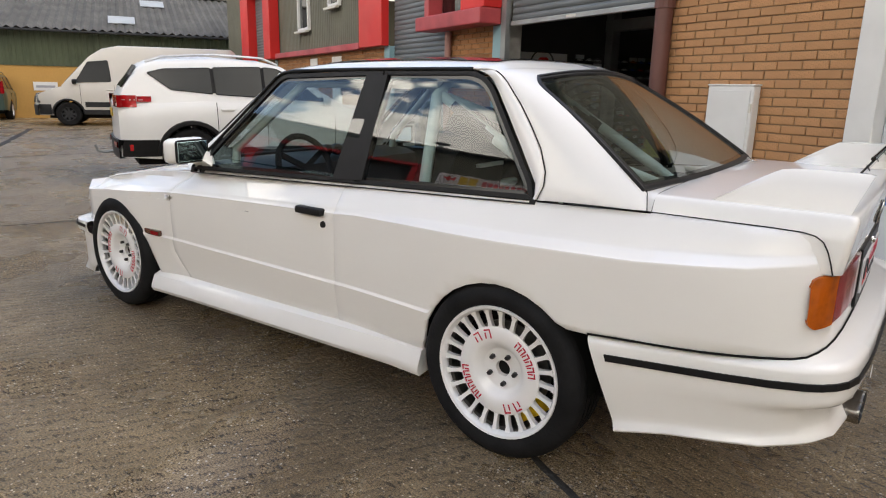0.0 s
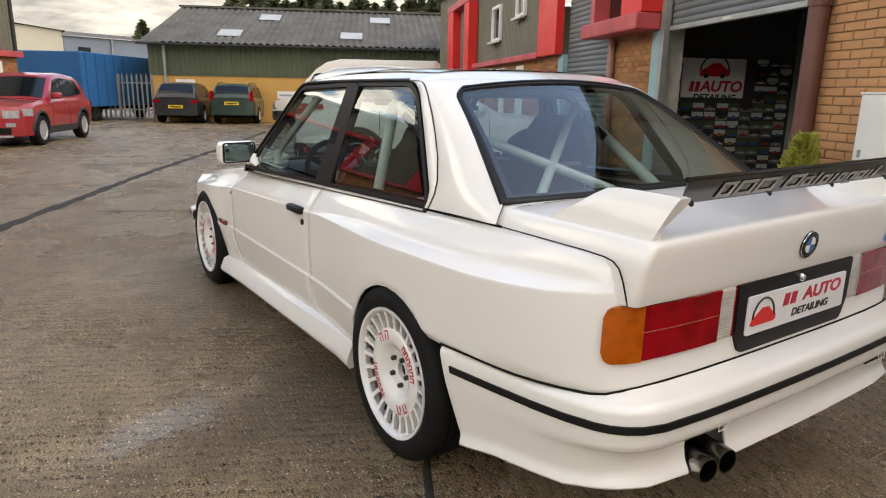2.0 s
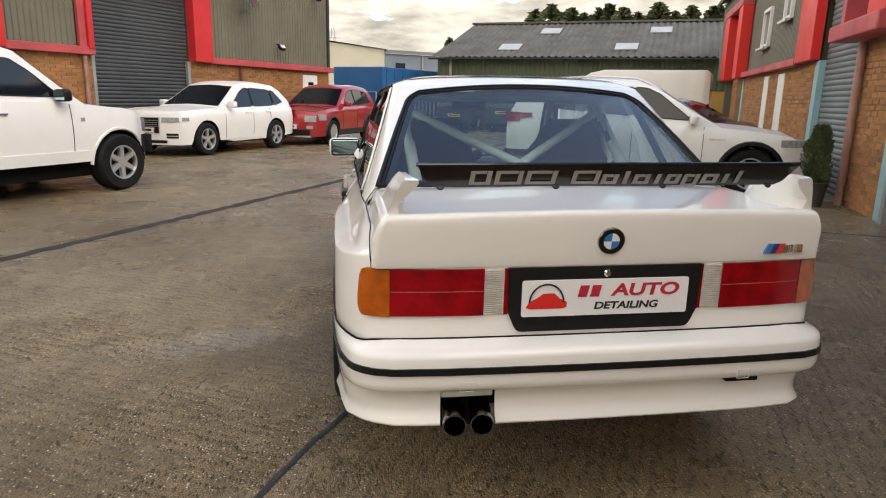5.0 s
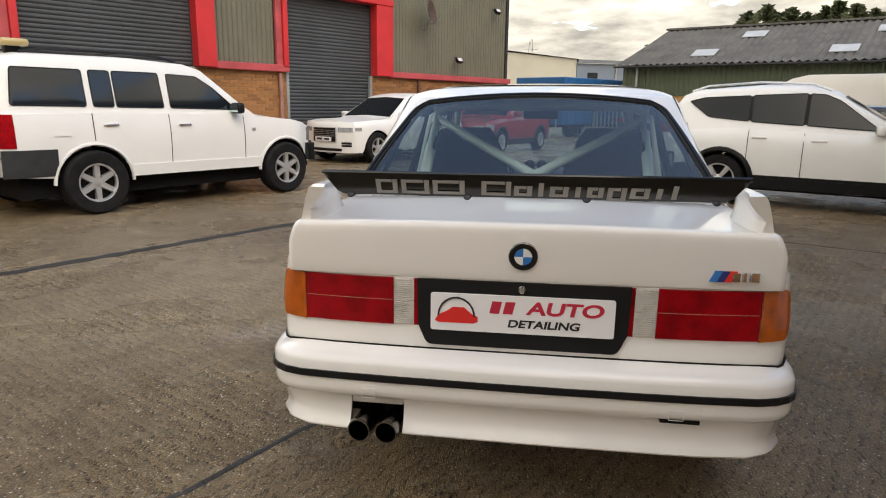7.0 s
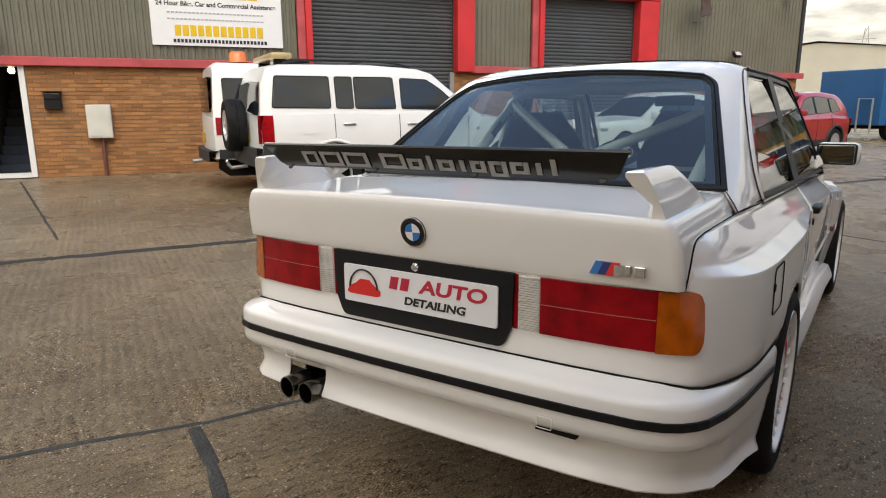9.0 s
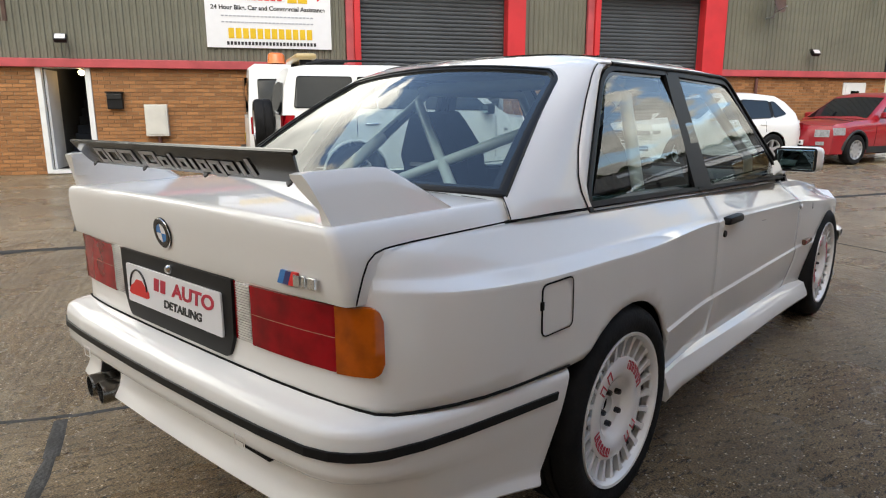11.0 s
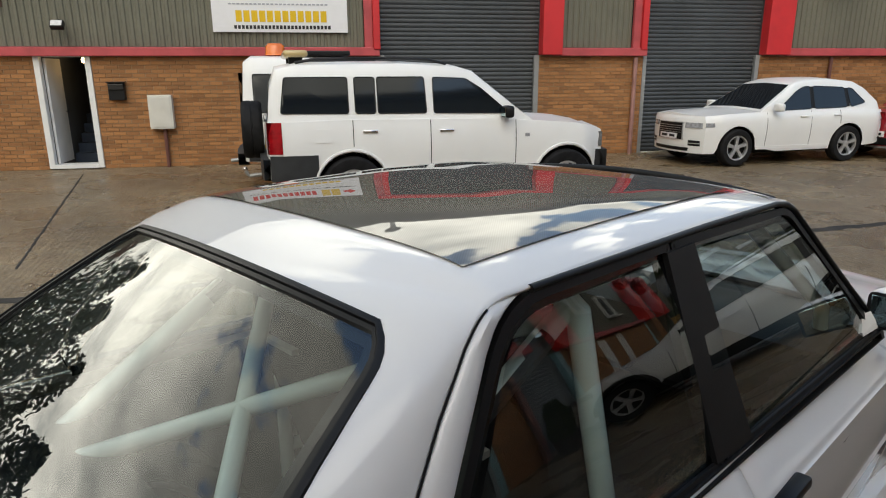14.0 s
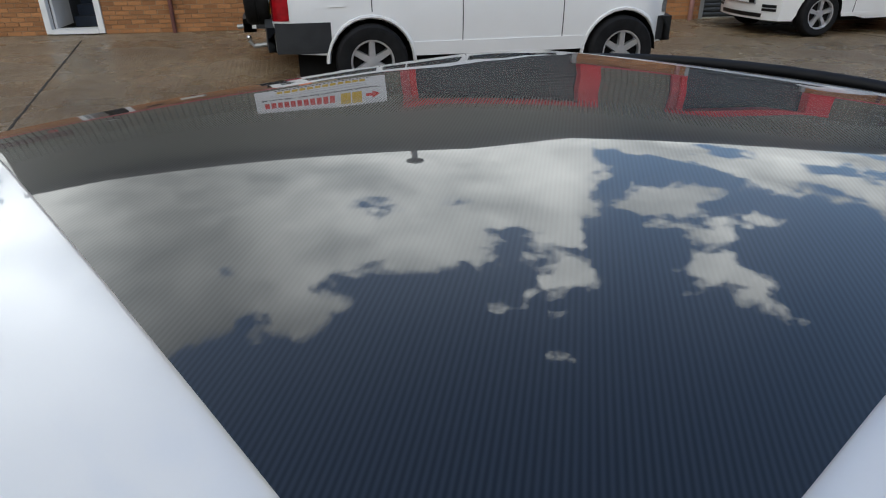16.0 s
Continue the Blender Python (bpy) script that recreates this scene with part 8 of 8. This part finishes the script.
# small red crossover
FIAT = dict(AUDI, wb=2.57, ro=0.80, fo=0.88, w=0.90, r=0.335, rim=0.215, spokes=10, twin=False, paint="red_paint_car",
    belt=[(-0.80, 0.96), (0.2, 1.02), (1.9, 1.0), (2.1, 0.99), (2.7, 0.96), (3.1, 0.91), (3.33, 0.83), (3.42, 0.74), (3.45, 0.64)], cabin=[(-0.78, 0.98), (-0.66, 1.20), (-0.42, 1.47), (-0.2, 1.55), (0.4, 1.60), (1.0, 1.58), (1.25, 1.52), (2.15, 0.97)], screen=(1.32, 2.06), tail_screen=(-0.70, -0.42),
    windows=[[(-0.30, 1.12), (0.16, 1.08), (0.18, 1.45), (-0.12, 1.42)], [(0.22, 1.08), (0.86, 1.05), (0.86, 1.49), (0.24, 1.46)], [(0.93, 1.05), (1.75, 1.02), (1.28, 1.42), (0.93, 1.49)]], trim="black", cladding="cladplastic", seams=(0.22, 0.90, 1.92), rim_look="alloy",
    side_patches=[("headlamp", 2.98, 3.25, 0.66, 0.82, "headglass")],
    front=[("lower_grille", -0.58, 0.58, 0.28, 0.42, "black", 0.012), ("number_plate", -0.26, 0.26, 0.44, 0.55, "plate", 0.03), ("badge_bar", -0.16, 0.16, 0.62, 0.66, "chrome", 0.02), ("bumper_skid", -0.6, 0.6, 0.22, 0.26, "alloy", 0.02)] + both("headlamp", 0.46, 0.74, 0.62, 0.78, "headglass", 0.012) + both("fog_lamp", 0.50, 0.66, 0.44, 0.52, "headglass", 0.012) + [("plate_bar", -0.2, -0.05, 0.47, 0.52, "blackletter", 0.034), ("plate_bar", 0.0, 0.2, 0.47, 0.52, "blackletter", 0.034)])
vehicle("small_crossover_car", "glossy red compact crossover parked by the unit", "car", (-0.28, 17.75), (-1.30, 15.40), -1, FIAT)

# white family crossover, nose towards the open workshop
KUGA = dict(AUDI, wb=2.69, ro=0.88, fo=0.91, w=0.92, r=0.35, rim=0.225, spokes=5, twin=True,
    belt=[(-0.93, 1.00), (0.2, 1.06), (1.9, 1.0), (2.1, 0.99), (2.7, 0.95), (3.2, 0.88), (3.45, 0.74), (3.6, 0.60)], cabin=[(-0.90, 1.02), (-0.80, 1.22), (-0.60, 1.50), (-0.45, 1.57), (0.4, 1.63), (1.0, 1.61), (1.3, 1.55), (2.25, 0.98)], screen=(1.40, 2.16), tail_screen=(-0.80, -0.60), lean=0.30,
    windows=[[(-0.50, 1.42), (-0.22, 1.21), (0.31, 1.16), (0.30, 1.505), (-0.30, 1.475)], [(0.345, 1.155), (0.99, 1.12), (0.99, 1.535), (0.335, 1.51)], [(1.025, 1.12), (1.86, 1.07), (1.38, 1.44), (1.20, 1.52), (1.025, 1.535)]], win_r=0.025, trim="black", cladding="black", arch_w=0.04, seams=(0.34, 1.02, 2.02), handles=(0.48, 1.20), mirror=1.86, rails=(-0.5, 1.25),
    side_patches=[("rear_lamp", -0.87, -0.66, 0.98, 1.13, "brightred"), ("rear_lamp_tip", -0.655, -0.48, 1.05, 1.12, "brightred"), ("lamp_strip", -0.84, -0.58, 1.068, 1.078, "clearlens"), ("rear_bumper_side", -0.87, -0.42, 0.34, 0.56, "black"), ("reflector", -0.86, -0.74, 0.42, 0.50, "brightred"), ("fuel_flap", -0.34, -0.18, 0.86, 1.0, "paint2"), ("sill_panel", 0.45, 2.2, 0.26, 0.44, "black"), ("headlamp", 3.05, 3.42, 0.74, 0.84, "headglass"), ("side_vent", 2.1, 2.32, 0.80, 0.83, "alloy")],
    front=[("grille", -0.45, 0.45, 0.40, 0.58, "black", 0.012), ("lower_grille", -0.6, 0.6, 0.24, 0.34, "black", 0.012), ("number_plate", -0.26, 0.26, 0.42, 0.53, "plate", 0.03)] + both("headlamp", 0.46, 0.80, 0.66, 0.78, "headglass", 0.01),
    back=both("rear_lamp", 0.52, 0.90, 0.98, 1.13, "brightred", 0.012) + both("reflector", 0.58, 0.80, 0.46, 0.53, "redlens", 0.05) + [("rear_bumper", -0.84, 0.84, 0.32, 0.56, "black", 0.03), ("number_plate", -0.26, 0.26, 0.84, 0.95, "yellowplate", 0.012)])
kuga, *_ = vehicle("crossover_car", "white family crossover with roof rails and red wraparound rear lamps", "car", (2.48, 7.02), (4.93, 5.92), 1, KUGA)
part("tow_bar", bm_tube([(0, -0.9, 0.36), (0, -1.05, 0.33), (0, -1.15, 0.36), (0, -1.17, 0.44)], 0.018, 8), "galv", kuga)

# dark car behind it
DARK = dict(AUDI, paint="dark_paint", trim="black")
vehicle("hatchback_car", "dark grey hatchback mostly hidden behind the white crossover", "car", (6.6, 13.9), (8.3, 12.0), 1, dict(DARK, side_patches=[("rear_lamp", -0.85, -0.55, 0.85, 0.95, "redlens")], belt=[(-0.87, 0.9), (0.2, 0.93), (1.9, 0.9), (2.7, 0.84), (3.3, 0.74), (3.51, 0.55)], cabin=[(-0.80, 0.92), (-0.5, 1.2), (-0.2, 1.36), (0.4, 1.42), (1.0, 1.40), (1.3, 1.34), (2.12, 0.90)], windows=[[(-0.30, 1.0), (0.86, 0.96), (0.86, 1.32), (-0.05, 1.30)], [(0.93, 0.96), (1.72, 0.94), (1.25, 1.26), (0.93, 1.32)]], seams=(0.9,), handles=(1.05,)))

# panel van
VAN = dict(wb=3.66, ro=1.20, fo=1.0, w=0.99, r=0.345, rim=0.20, spokes=8, rim_look="cladplastic", paint="vanpaint",
    belt=[(-1.2, 1.22), (3.0, 1.22), (3.45, 1.20), (3.9, 1.10), (4.3, 0.98), (4.52, 0.84), (4.66, 0.62)], low=[(-1.2, 0.36), (4.66, 0.30)],
    cabin=[(-1.2, 1.24), (-1.18, 2.25), (-1.05, 2.35), (2.2, 2.35), (2.65, 2.25), (3.0, 2.02), (3.78, 1.18)], screen=(3.05, 3.70), tail_screen=(-1.195, -1.19), lean=0.10, tumble=0.97, nose_taper=0.18, nose_bow=0.22, crown=0.05,
    windows=[[(2.45, 1.30), (3.42, 1.26), (3.05, 1.86), (2.50, 1.92)]], trim="black", glass="darkglass", seams=(2.38, 3.3, 1.1), handles=(2.5,), handle_drop=0.16, mirror=3.42, mirror_look="black", cladding="cladplastic", arch_w=0.03,
    side_patches=[("rub_strip", 0.45, 3.2, 0.55, 0.70, "cladplastic"), ("front_bumper_side", 4.1, 4.58, 0.32, 0.62, "cladplastic")],
    front=[("front_bumper", -0.88, 0.88, 0.30, 0.60, "cladplastic", 0.03), ("grille", -0.42, 0.42, 0.66, 0.84, "black", 0.01)] + both("headlamp", 0.50, 0.84, 0.66, 0.94, "headglass", 0.01), back=both("rear_lamp", 0.86, 0.94, 0.8, 1.3, "redlens", 0.01))
vehicle("panel_van", "tall white long-wheelbase panel van with grey bumper", "van", (9.55, 17.75), (6.45, 19.70), -1, VAN)

# two cars at the far wall
HATCH = dict(DARK, wb=2.46, ro=0.70, fo=0.78, w=0.86, r=0.31, rim=0.19, belt=[(-0.70, 0.92), (0.2, 0.95), (1.8, 0.9), (2.6, 0.84), (3.1, 0.74), (3.24, 0.55)], cabin=[(-0.68, 0.94), (-0.55, 1.22), (-0.3, 1.45), (0.4, 1.50), (0.9, 1.48), (1.15, 1.42), (2.0, 0.90)], tail_screen=(-0.60, -0.32), screen=(1.2, 1.9),
    windows=[[(-0.30, 1.02), (0.80, 0.98), (0.80, 1.38), (-0.12, 1.36)], [(0.87, 0.98), (1.62, 0.95), (1.15, 1.32), (0.87, 1.38)]], seams=(0.84,), handles=(0.98,), mirror=1.62, back=both("rear_lamp", 0.58, 0.82, 0.76, 0.88, "redlens", 0.01) + [("number_plate", -0.27, 0.27, 0.56, 0.68, "yellowplate", 0.012), ("plate_bar", -0.2, 0.2, 0.60, 0.64, "blackletter", 0.018), ("rear_bumper", -0.78, 0.78, 0.30, 0.45, "cladplastic", 0.02)], side_patches=())
vehicle("hatchback_car", "dark grey hatchback parked facing the yellow wall", "car", (4.50, 24.75), (5.65, 26.90), 1, HATCH)
EST = dict(HATCH, paint="green_paint", wb=2.61, ro=0.95, w=0.85, belt=[(-0.95, 0.94), (0.2, 0.95), (1.9, 0.92), (2.7, 0.84), (3.25, 0.74), (3.4, 0.55)], cabin=[(-0.93, 0.96), (-0.85, 1.2), (-0.65, 1.43), (-0.4, 1.47), (0.4, 1.49), (1.0, 1.46), (1.2, 1.40), (2.05, 0.92)], tail_screen=(-0.88, -0.68), windows=[[(-0.62, 1.02), (0.05, 1.01), (0.05, 1.38), (-0.52, 1.36)], [(0.12, 1.01), (0.82, 0.98), (0.82, 1.38), (0.12, 1.38)], [(0.89, 0.98), (1.66, 0.95), (1.2, 1.32), (0.89, 1.38)]], seams=(0.1, 0.86), handles=(0.25, 1.0), rails=(-0.6, 1.0), rail_look="black", side_patches=[("rear_lamp", -0.94, -0.84, 0.90, 1.25, "redlens")], back=both("rear_lamp", 0.66, 0.80, 0.86, 1.22, "redlens", 0.01) + [("number_plate", -0.27, 0.27, 0.72, 0.84, "yellowplate", 0.012), ("plate_bar", -0.2, 0.2, 0.76, 0.80, "blackletter", 0.018)])
vehicle("estate_car", "dark green estate car with roof rails facing the yellow wall", "car", (6.40, 23.95), (7.60, 26.25), 1, EST)


# ---- beyond the yard ----
def lorry():
    m = pose(-0.2, 26.6, 0, 0, 0, -36)
    l = thing("box_lorry", "blue box lorry body seen from behind", "lorry", m)
    part("box_body", bm_box(-1.6, 1.0, 0, 6.0, 0.55, 2.55, 0.03), "bluebox", l)
    part("chassis", bm_box(-1.2, 0.6, 0.2, 6.0, 0.42, 0.55), "dark", l)
    for x in (-1.3, 0.7):
        for y in (1.0, 4.6):
            spoked_wheel(l, Matrix.Translation((x, y, 0.45)) @ pose(0, 0, 0, 0, 90 if x > 0 else -90), 0.45, 0.27, 0.24, 8, "cladplastic")
    part("tail_frame", bm_tube([(0.75, -0.12, 0.3), (0.75, -0.12, 1.5), (0.2, -0.12, 1.5), (0.2, -0.12, 0.3)], 0.035, 8), "galv", l)
    for k in range(9):
        part("side_rib", bm_box(1.0, 1.03, 0.3 + k * 0.66, 0.34 + k * 0.66, 0.6, 2.5), "bluebox", l)


lorry()


def fence():
    f = thing("palisade_fence", "grey galvanised palisade fence with pointed pales", "fence")
    a, c = Vector((0.9, 28.6)), Vector((3.15, 27.0))
    d = (c - a)
    n = 15
    ang = math.degrees(math.atan2(d.y, d.x))
    for i in range(n):
        p = a + d * (i / (n - 1))
        part("pale", bm_prism([(-0.035, 0.05), (0.035, 0.05), (0.035, 1.72), (0, 1.85), (-0.035, 1.72)], 0.02, m=Matrix.Translation((p.x, p.y, 0)) @ pose(0, 0, 0, 0, 0, ang) @ pose(0, 0, 0, 90)), "galv", f)
    for z in (0.4, 1.45):
        part("rail", bm_box(0, d.length, 0.01, 0.05, z, z + 0.05, m=Matrix.Translation((a.x, a.y, 0)) @ pose(0, 0, 0, 0, 0, ang)), "galv", f)
    for i in (0, 7, 14):
        p = a + d * (i / 14)
        part("post", bm_box(-0.04, 0.04, 0.03, 0.11, 0, 1.8, m=Matrix.Translation((p.x, p.y, 0)) @ pose(0, 0, 0, 0, 0, ang)), "galv", f)


fence()
shed("warehouse_wall", "cream and blue-grey clad warehouse beyond the fence", -10.0, 52.0, 0, 12.0, 30, 5.0, 0.6, "creamclad", "bluegrey")
bgw = thing("warehouse_wall", "long blue-grey clad warehouse with a low roof", "building", pose(2.0, 52.0, 0, 0, 0, 24), kind="structure")
part("front_wall", bm_box(0.05, 26, 0, 0.3, 0, 4.7), "bluegrey", bgw)
part("roof", bm_grid([[(-0.1, -0.2, 4.72), (26.2, -0.2, 4.72)], [(-0.1, 8, 5.6), (26.2, 8, 5.6)]]), "asbestos", bgw)
for k in range(4):
    part("downpipe", bm_tube([(3.5 + 5 * k, -0.08, 0), (3.5 + 5 * k, -0.08, 4.7)], 0.07, 6), "galv", bgw)
part("loading_door", bm_box(6.0, 8.2, -0.03, -0.01, 0, 2.6), "redsteel", bgw)
part("pane", bm_box(1.0, 1.9, -0.03, -0.01, 3.2, 4.0), "darkglass", bgw)


def conifer(x, y, h, seed, broad=0.22):
    rng = random.Random(seed)
    t = thing("pine_tree", "tall dark green pine above the roof", "tree", Matrix.Translation((x, y, 0)), "pines behind the shed")
    part("trunk", bm_tube([(0, 0, 0), (rng.uniform(-0.2, 0.2), 0, h * 0.5), (0, 0, h * 0.97)], [h * 0.022, h * 0.015, h * 0.003], 7), "bark", t)
    b = bmesh.new()
    for i in range(620):
        f = rng.random() ** 0.8
        z = h * (0.30 + 0.70 * f)
        a = rng.uniform(0, 2 * math.pi)
        rr = h * broad * (1 - f) ** 0.75 * (0.25 + 0.75 * rng.random()) * (0.75 + 0.4 * math.sin(a * 2 + seed + f * 9))
        s = h * 0.034 * rng.uniform(0.5, 1.5)
        c = Vector((math.cos(a) * rr, math.sin(a) * rr, z - rr * 0.12))
        d = Vector((math.cos(a), math.sin(a), rng.uniform(-0.3, 0.5))).normalized()
        u = d.orthogonal().normalized()
        v = d.cross(u)
        for q in range(3):
            w = u * math.cos(q * 2.1) + v * math.sin(q * 2.1)
            b.faces.new([b.verts.new(p) for p in (c - d * s * 0.6, c + w * s * 0.55, c + d * s * 1.1, c - w * s * 0.25 + d * s * 0.2)])
    part("crown", b, "leaf", t)


for i in range(52):
    r2 = random.Random(100 + i)
    conifer(19.5 + i * 0.51 + r2.uniform(-0.6, 0.6), 69 - i * 0.235 + r2.uniform(-4, 5), r2.uniform(9.3, 11.0) + (0.9 if i > 34 else 0.0), i, r2.uniform(0.32, 0.50))
conifer(7.95, 56.5, 6.4, 77, 0.26)


def pylon():
    p = thing("pylon", "thin grey lattice pylon far off", "pylon", pose(-3.4, 106.7, 0) @ Matrix.Scale(0.75, 4))
    for sx in (-1, 1):
        part("leg", bm_tube([(sx * 1.6, 0, 0), (sx * 0.25, 0, 15.5)], 0.07, 5), "galv", p)
    for k in range(7):
        z = 2 + 2 * k
        w = 1.6 - 1.35 * z / 15.5
        part("brace", bm_tube([(-w, 0, z), (w - 0.15, 0, z + 1.9)], 0.05, 5), "galv", p)
    part("arm", bm_tube([(-1.6, 0, 13.6), (1.6, 0, 13.6)], 0.06, 5), "galv", p)


pylon()


def shrub(m, h, w, material, label, seed, n=900):
    rng = random.Random(seed)
    t = thing("potted_shrub", label, "shrub", m)
    part("pot", bm_lathe([(0, 0), (0.13, 0), (0.17, 0.30), (0.19, 0.31), (0.185, 0.33), (0.15, 0.32), (0, 0.30)], 20), "terracotta", t, smooth=40)
    part("stem", bm_tube([(0, 0, 0.3), (0.01, 0, 0.3 + h * 0.5)], 0.014, 6), "bark", t)
    b = bmesh.new()
    for _ in range(n):
        f = rng.random()
        a = rng.uniform(0, 6.283)
        rr = w * math.sin(math.pi * min(1, 0.10 + 0.62 * (1 - f))) ** 0.8 * math.sqrt(rng.uniform(0.25, 1)) * (0.9 + 0.2 * math.sin(a * 3 + f * 8))
        c = Vector((math.cos(a) * rr, math.sin(a) * rr, 0.32 + h * f))
        d = Vector((math.cos(a) * 0.6 + rng.uniform(-0.5, 0.5), math.sin(a) * 0.6 + rng.uniform(-0.5, 0.5), rng.uniform(0.2, 1))).normalized()
        u = d.orthogonal().normalized() * 0.010
        s = rng.uniform(0.022, 0.045)
        b.faces.new([b.verts.new(p) for p in (c - d * s * 0.4, c + u, c + d * s, c - u)])
    part("foliage", b, material, t)


shrub(MR @ Matrix.Translation((2.42, 0.32, 0)), 0.72, 0.17, "shrubleaf", "small yellow-green conifer in a pot by the downpipe", 3, 3200)
shrub(MR @ Matrix.Translation((6.95, 0.45, 0)), 0.75, 0.19, "shrubdark", "clipped dark green conifer in a pot by the pier", 4, 3200)


def bare_tree(x, y, h, seed):
    """A tree of forked limbs and fine twigs, thick with ivy."""
    rng = random.Random(seed)
    t = thing("ivy_tree", "dark ivy-clad tree with fine twigs", "tree", Matrix.Translation((x, y, 0)), "winter trees beyond the yard")
    limbs, twigs = bmesh.new(), bmesh.new()

    def grow(p, d, ln, r, depth):
        q = p + d * ln
        mid = p.lerp(q, 0.5) + Vector((rng.uniform(-1, 1), rng.uniform(-1, 1), 0)) * ln * 0.06
        bm_tube([p, mid, q], [r, r * 0.85, r * 0.65], 5 if depth > 2 else 3, bm=limbs if depth > 2 else twigs)
        if depth == 0:
            return
        for _ in range(3 if depth > 1 else 4):
            n = (d + Vector((rng.uniform(-1, 1), rng.uniform(-1, 1), rng.uniform(-0.25, 0.8))) * 0.75).normalized()
            grow(p.lerp(q, rng.uniform(0.6, 1.0)), n, ln * rng.uniform(0.55, 0.8), r * 0.55, depth - 1)

    grow(Vector((0, 0, 0)), Vector((0, 0, 1)), h * 0.34, h * 0.022, 4)
    part("trunk", limbs, "bark", t)
    part("crown", twigs, "bark", t)
    leaves = bmesh.new()
    for _ in range(2600):
        a, u, z = rng.uniform(0, 2 * math.pi), math.sqrt(rng.random()), rng.random()
        rad = h * 0.27 * (0.25 + 1.1 * math.sin(math.pi * min(1, 0.12 + z * 0.88)) ** 0.8) * (0.75 + 0.35 * math.sin(3 * a + seed) * math.sin(7 * z + seed))
        c = Vector((math.cos(a) * rad * u, math.sin(a) * rad * u, h * (0.10 + 0.88 * z)))
        d1 = Vector((rng.uniform(-1, 1), rng.uniform(-1, 1), rng.uniform(-1, 1))).normalized() * rng.uniform(0.10, 0.26)
        d2 = d1.cross(Vector((rng.uniform(-1, 1), rng.uniform(-1, 1), rng.uniform(-1, 1)))).normalized() * rng.uniform(0.06, 0.16)
        leaves.faces.new([leaves.verts.new(c + p) for p in (d1, d2, -d1, -d2)])
    part("foliage", leaves, "ivy", t, "dark ivy leaves", kind="stuff")


for i, (x, y, h) in enumerate(((-22, -3.5, 8.0), (-23, -7, 9.0), (-21, -10.5, 8.4), (-26, -1.0, 9.0), (-20, -14, 9.4), (-18, -18, 9.0), (-12, -23, 9.5), (-5, -26, 10), (4, -28, 10))):
    bare_tree(x, y, h, 300 + i)


# ---- single bricks of the stretch of wall beside the open workshop ----
def near_bricks():
    rng = random.Random(11)
    host = thing("brick_panel", "buff facing bricks with recessed mortar joints", "brickwork", MR, kind="structure")
    sizes = {}
    rest = []
    count = 0
    for s, z, ln in brick_places(*NEARB):
        if z < 0.62 or count >= 300:
            rest.append((s, z, ln))
            continue
        key = round(ln, 3)
        if key not in sizes:
            sizes[key] = brick_mesh("brick", ln)
        ob = new("brick", sizes[key])
        ob.parent = host
        ob.location = (s, 0.002 + rng.uniform(-0.003, 0.003), z)
        count += 1
    brick_stuff(rest, False, 0.002, host, 90)


near_bricks()
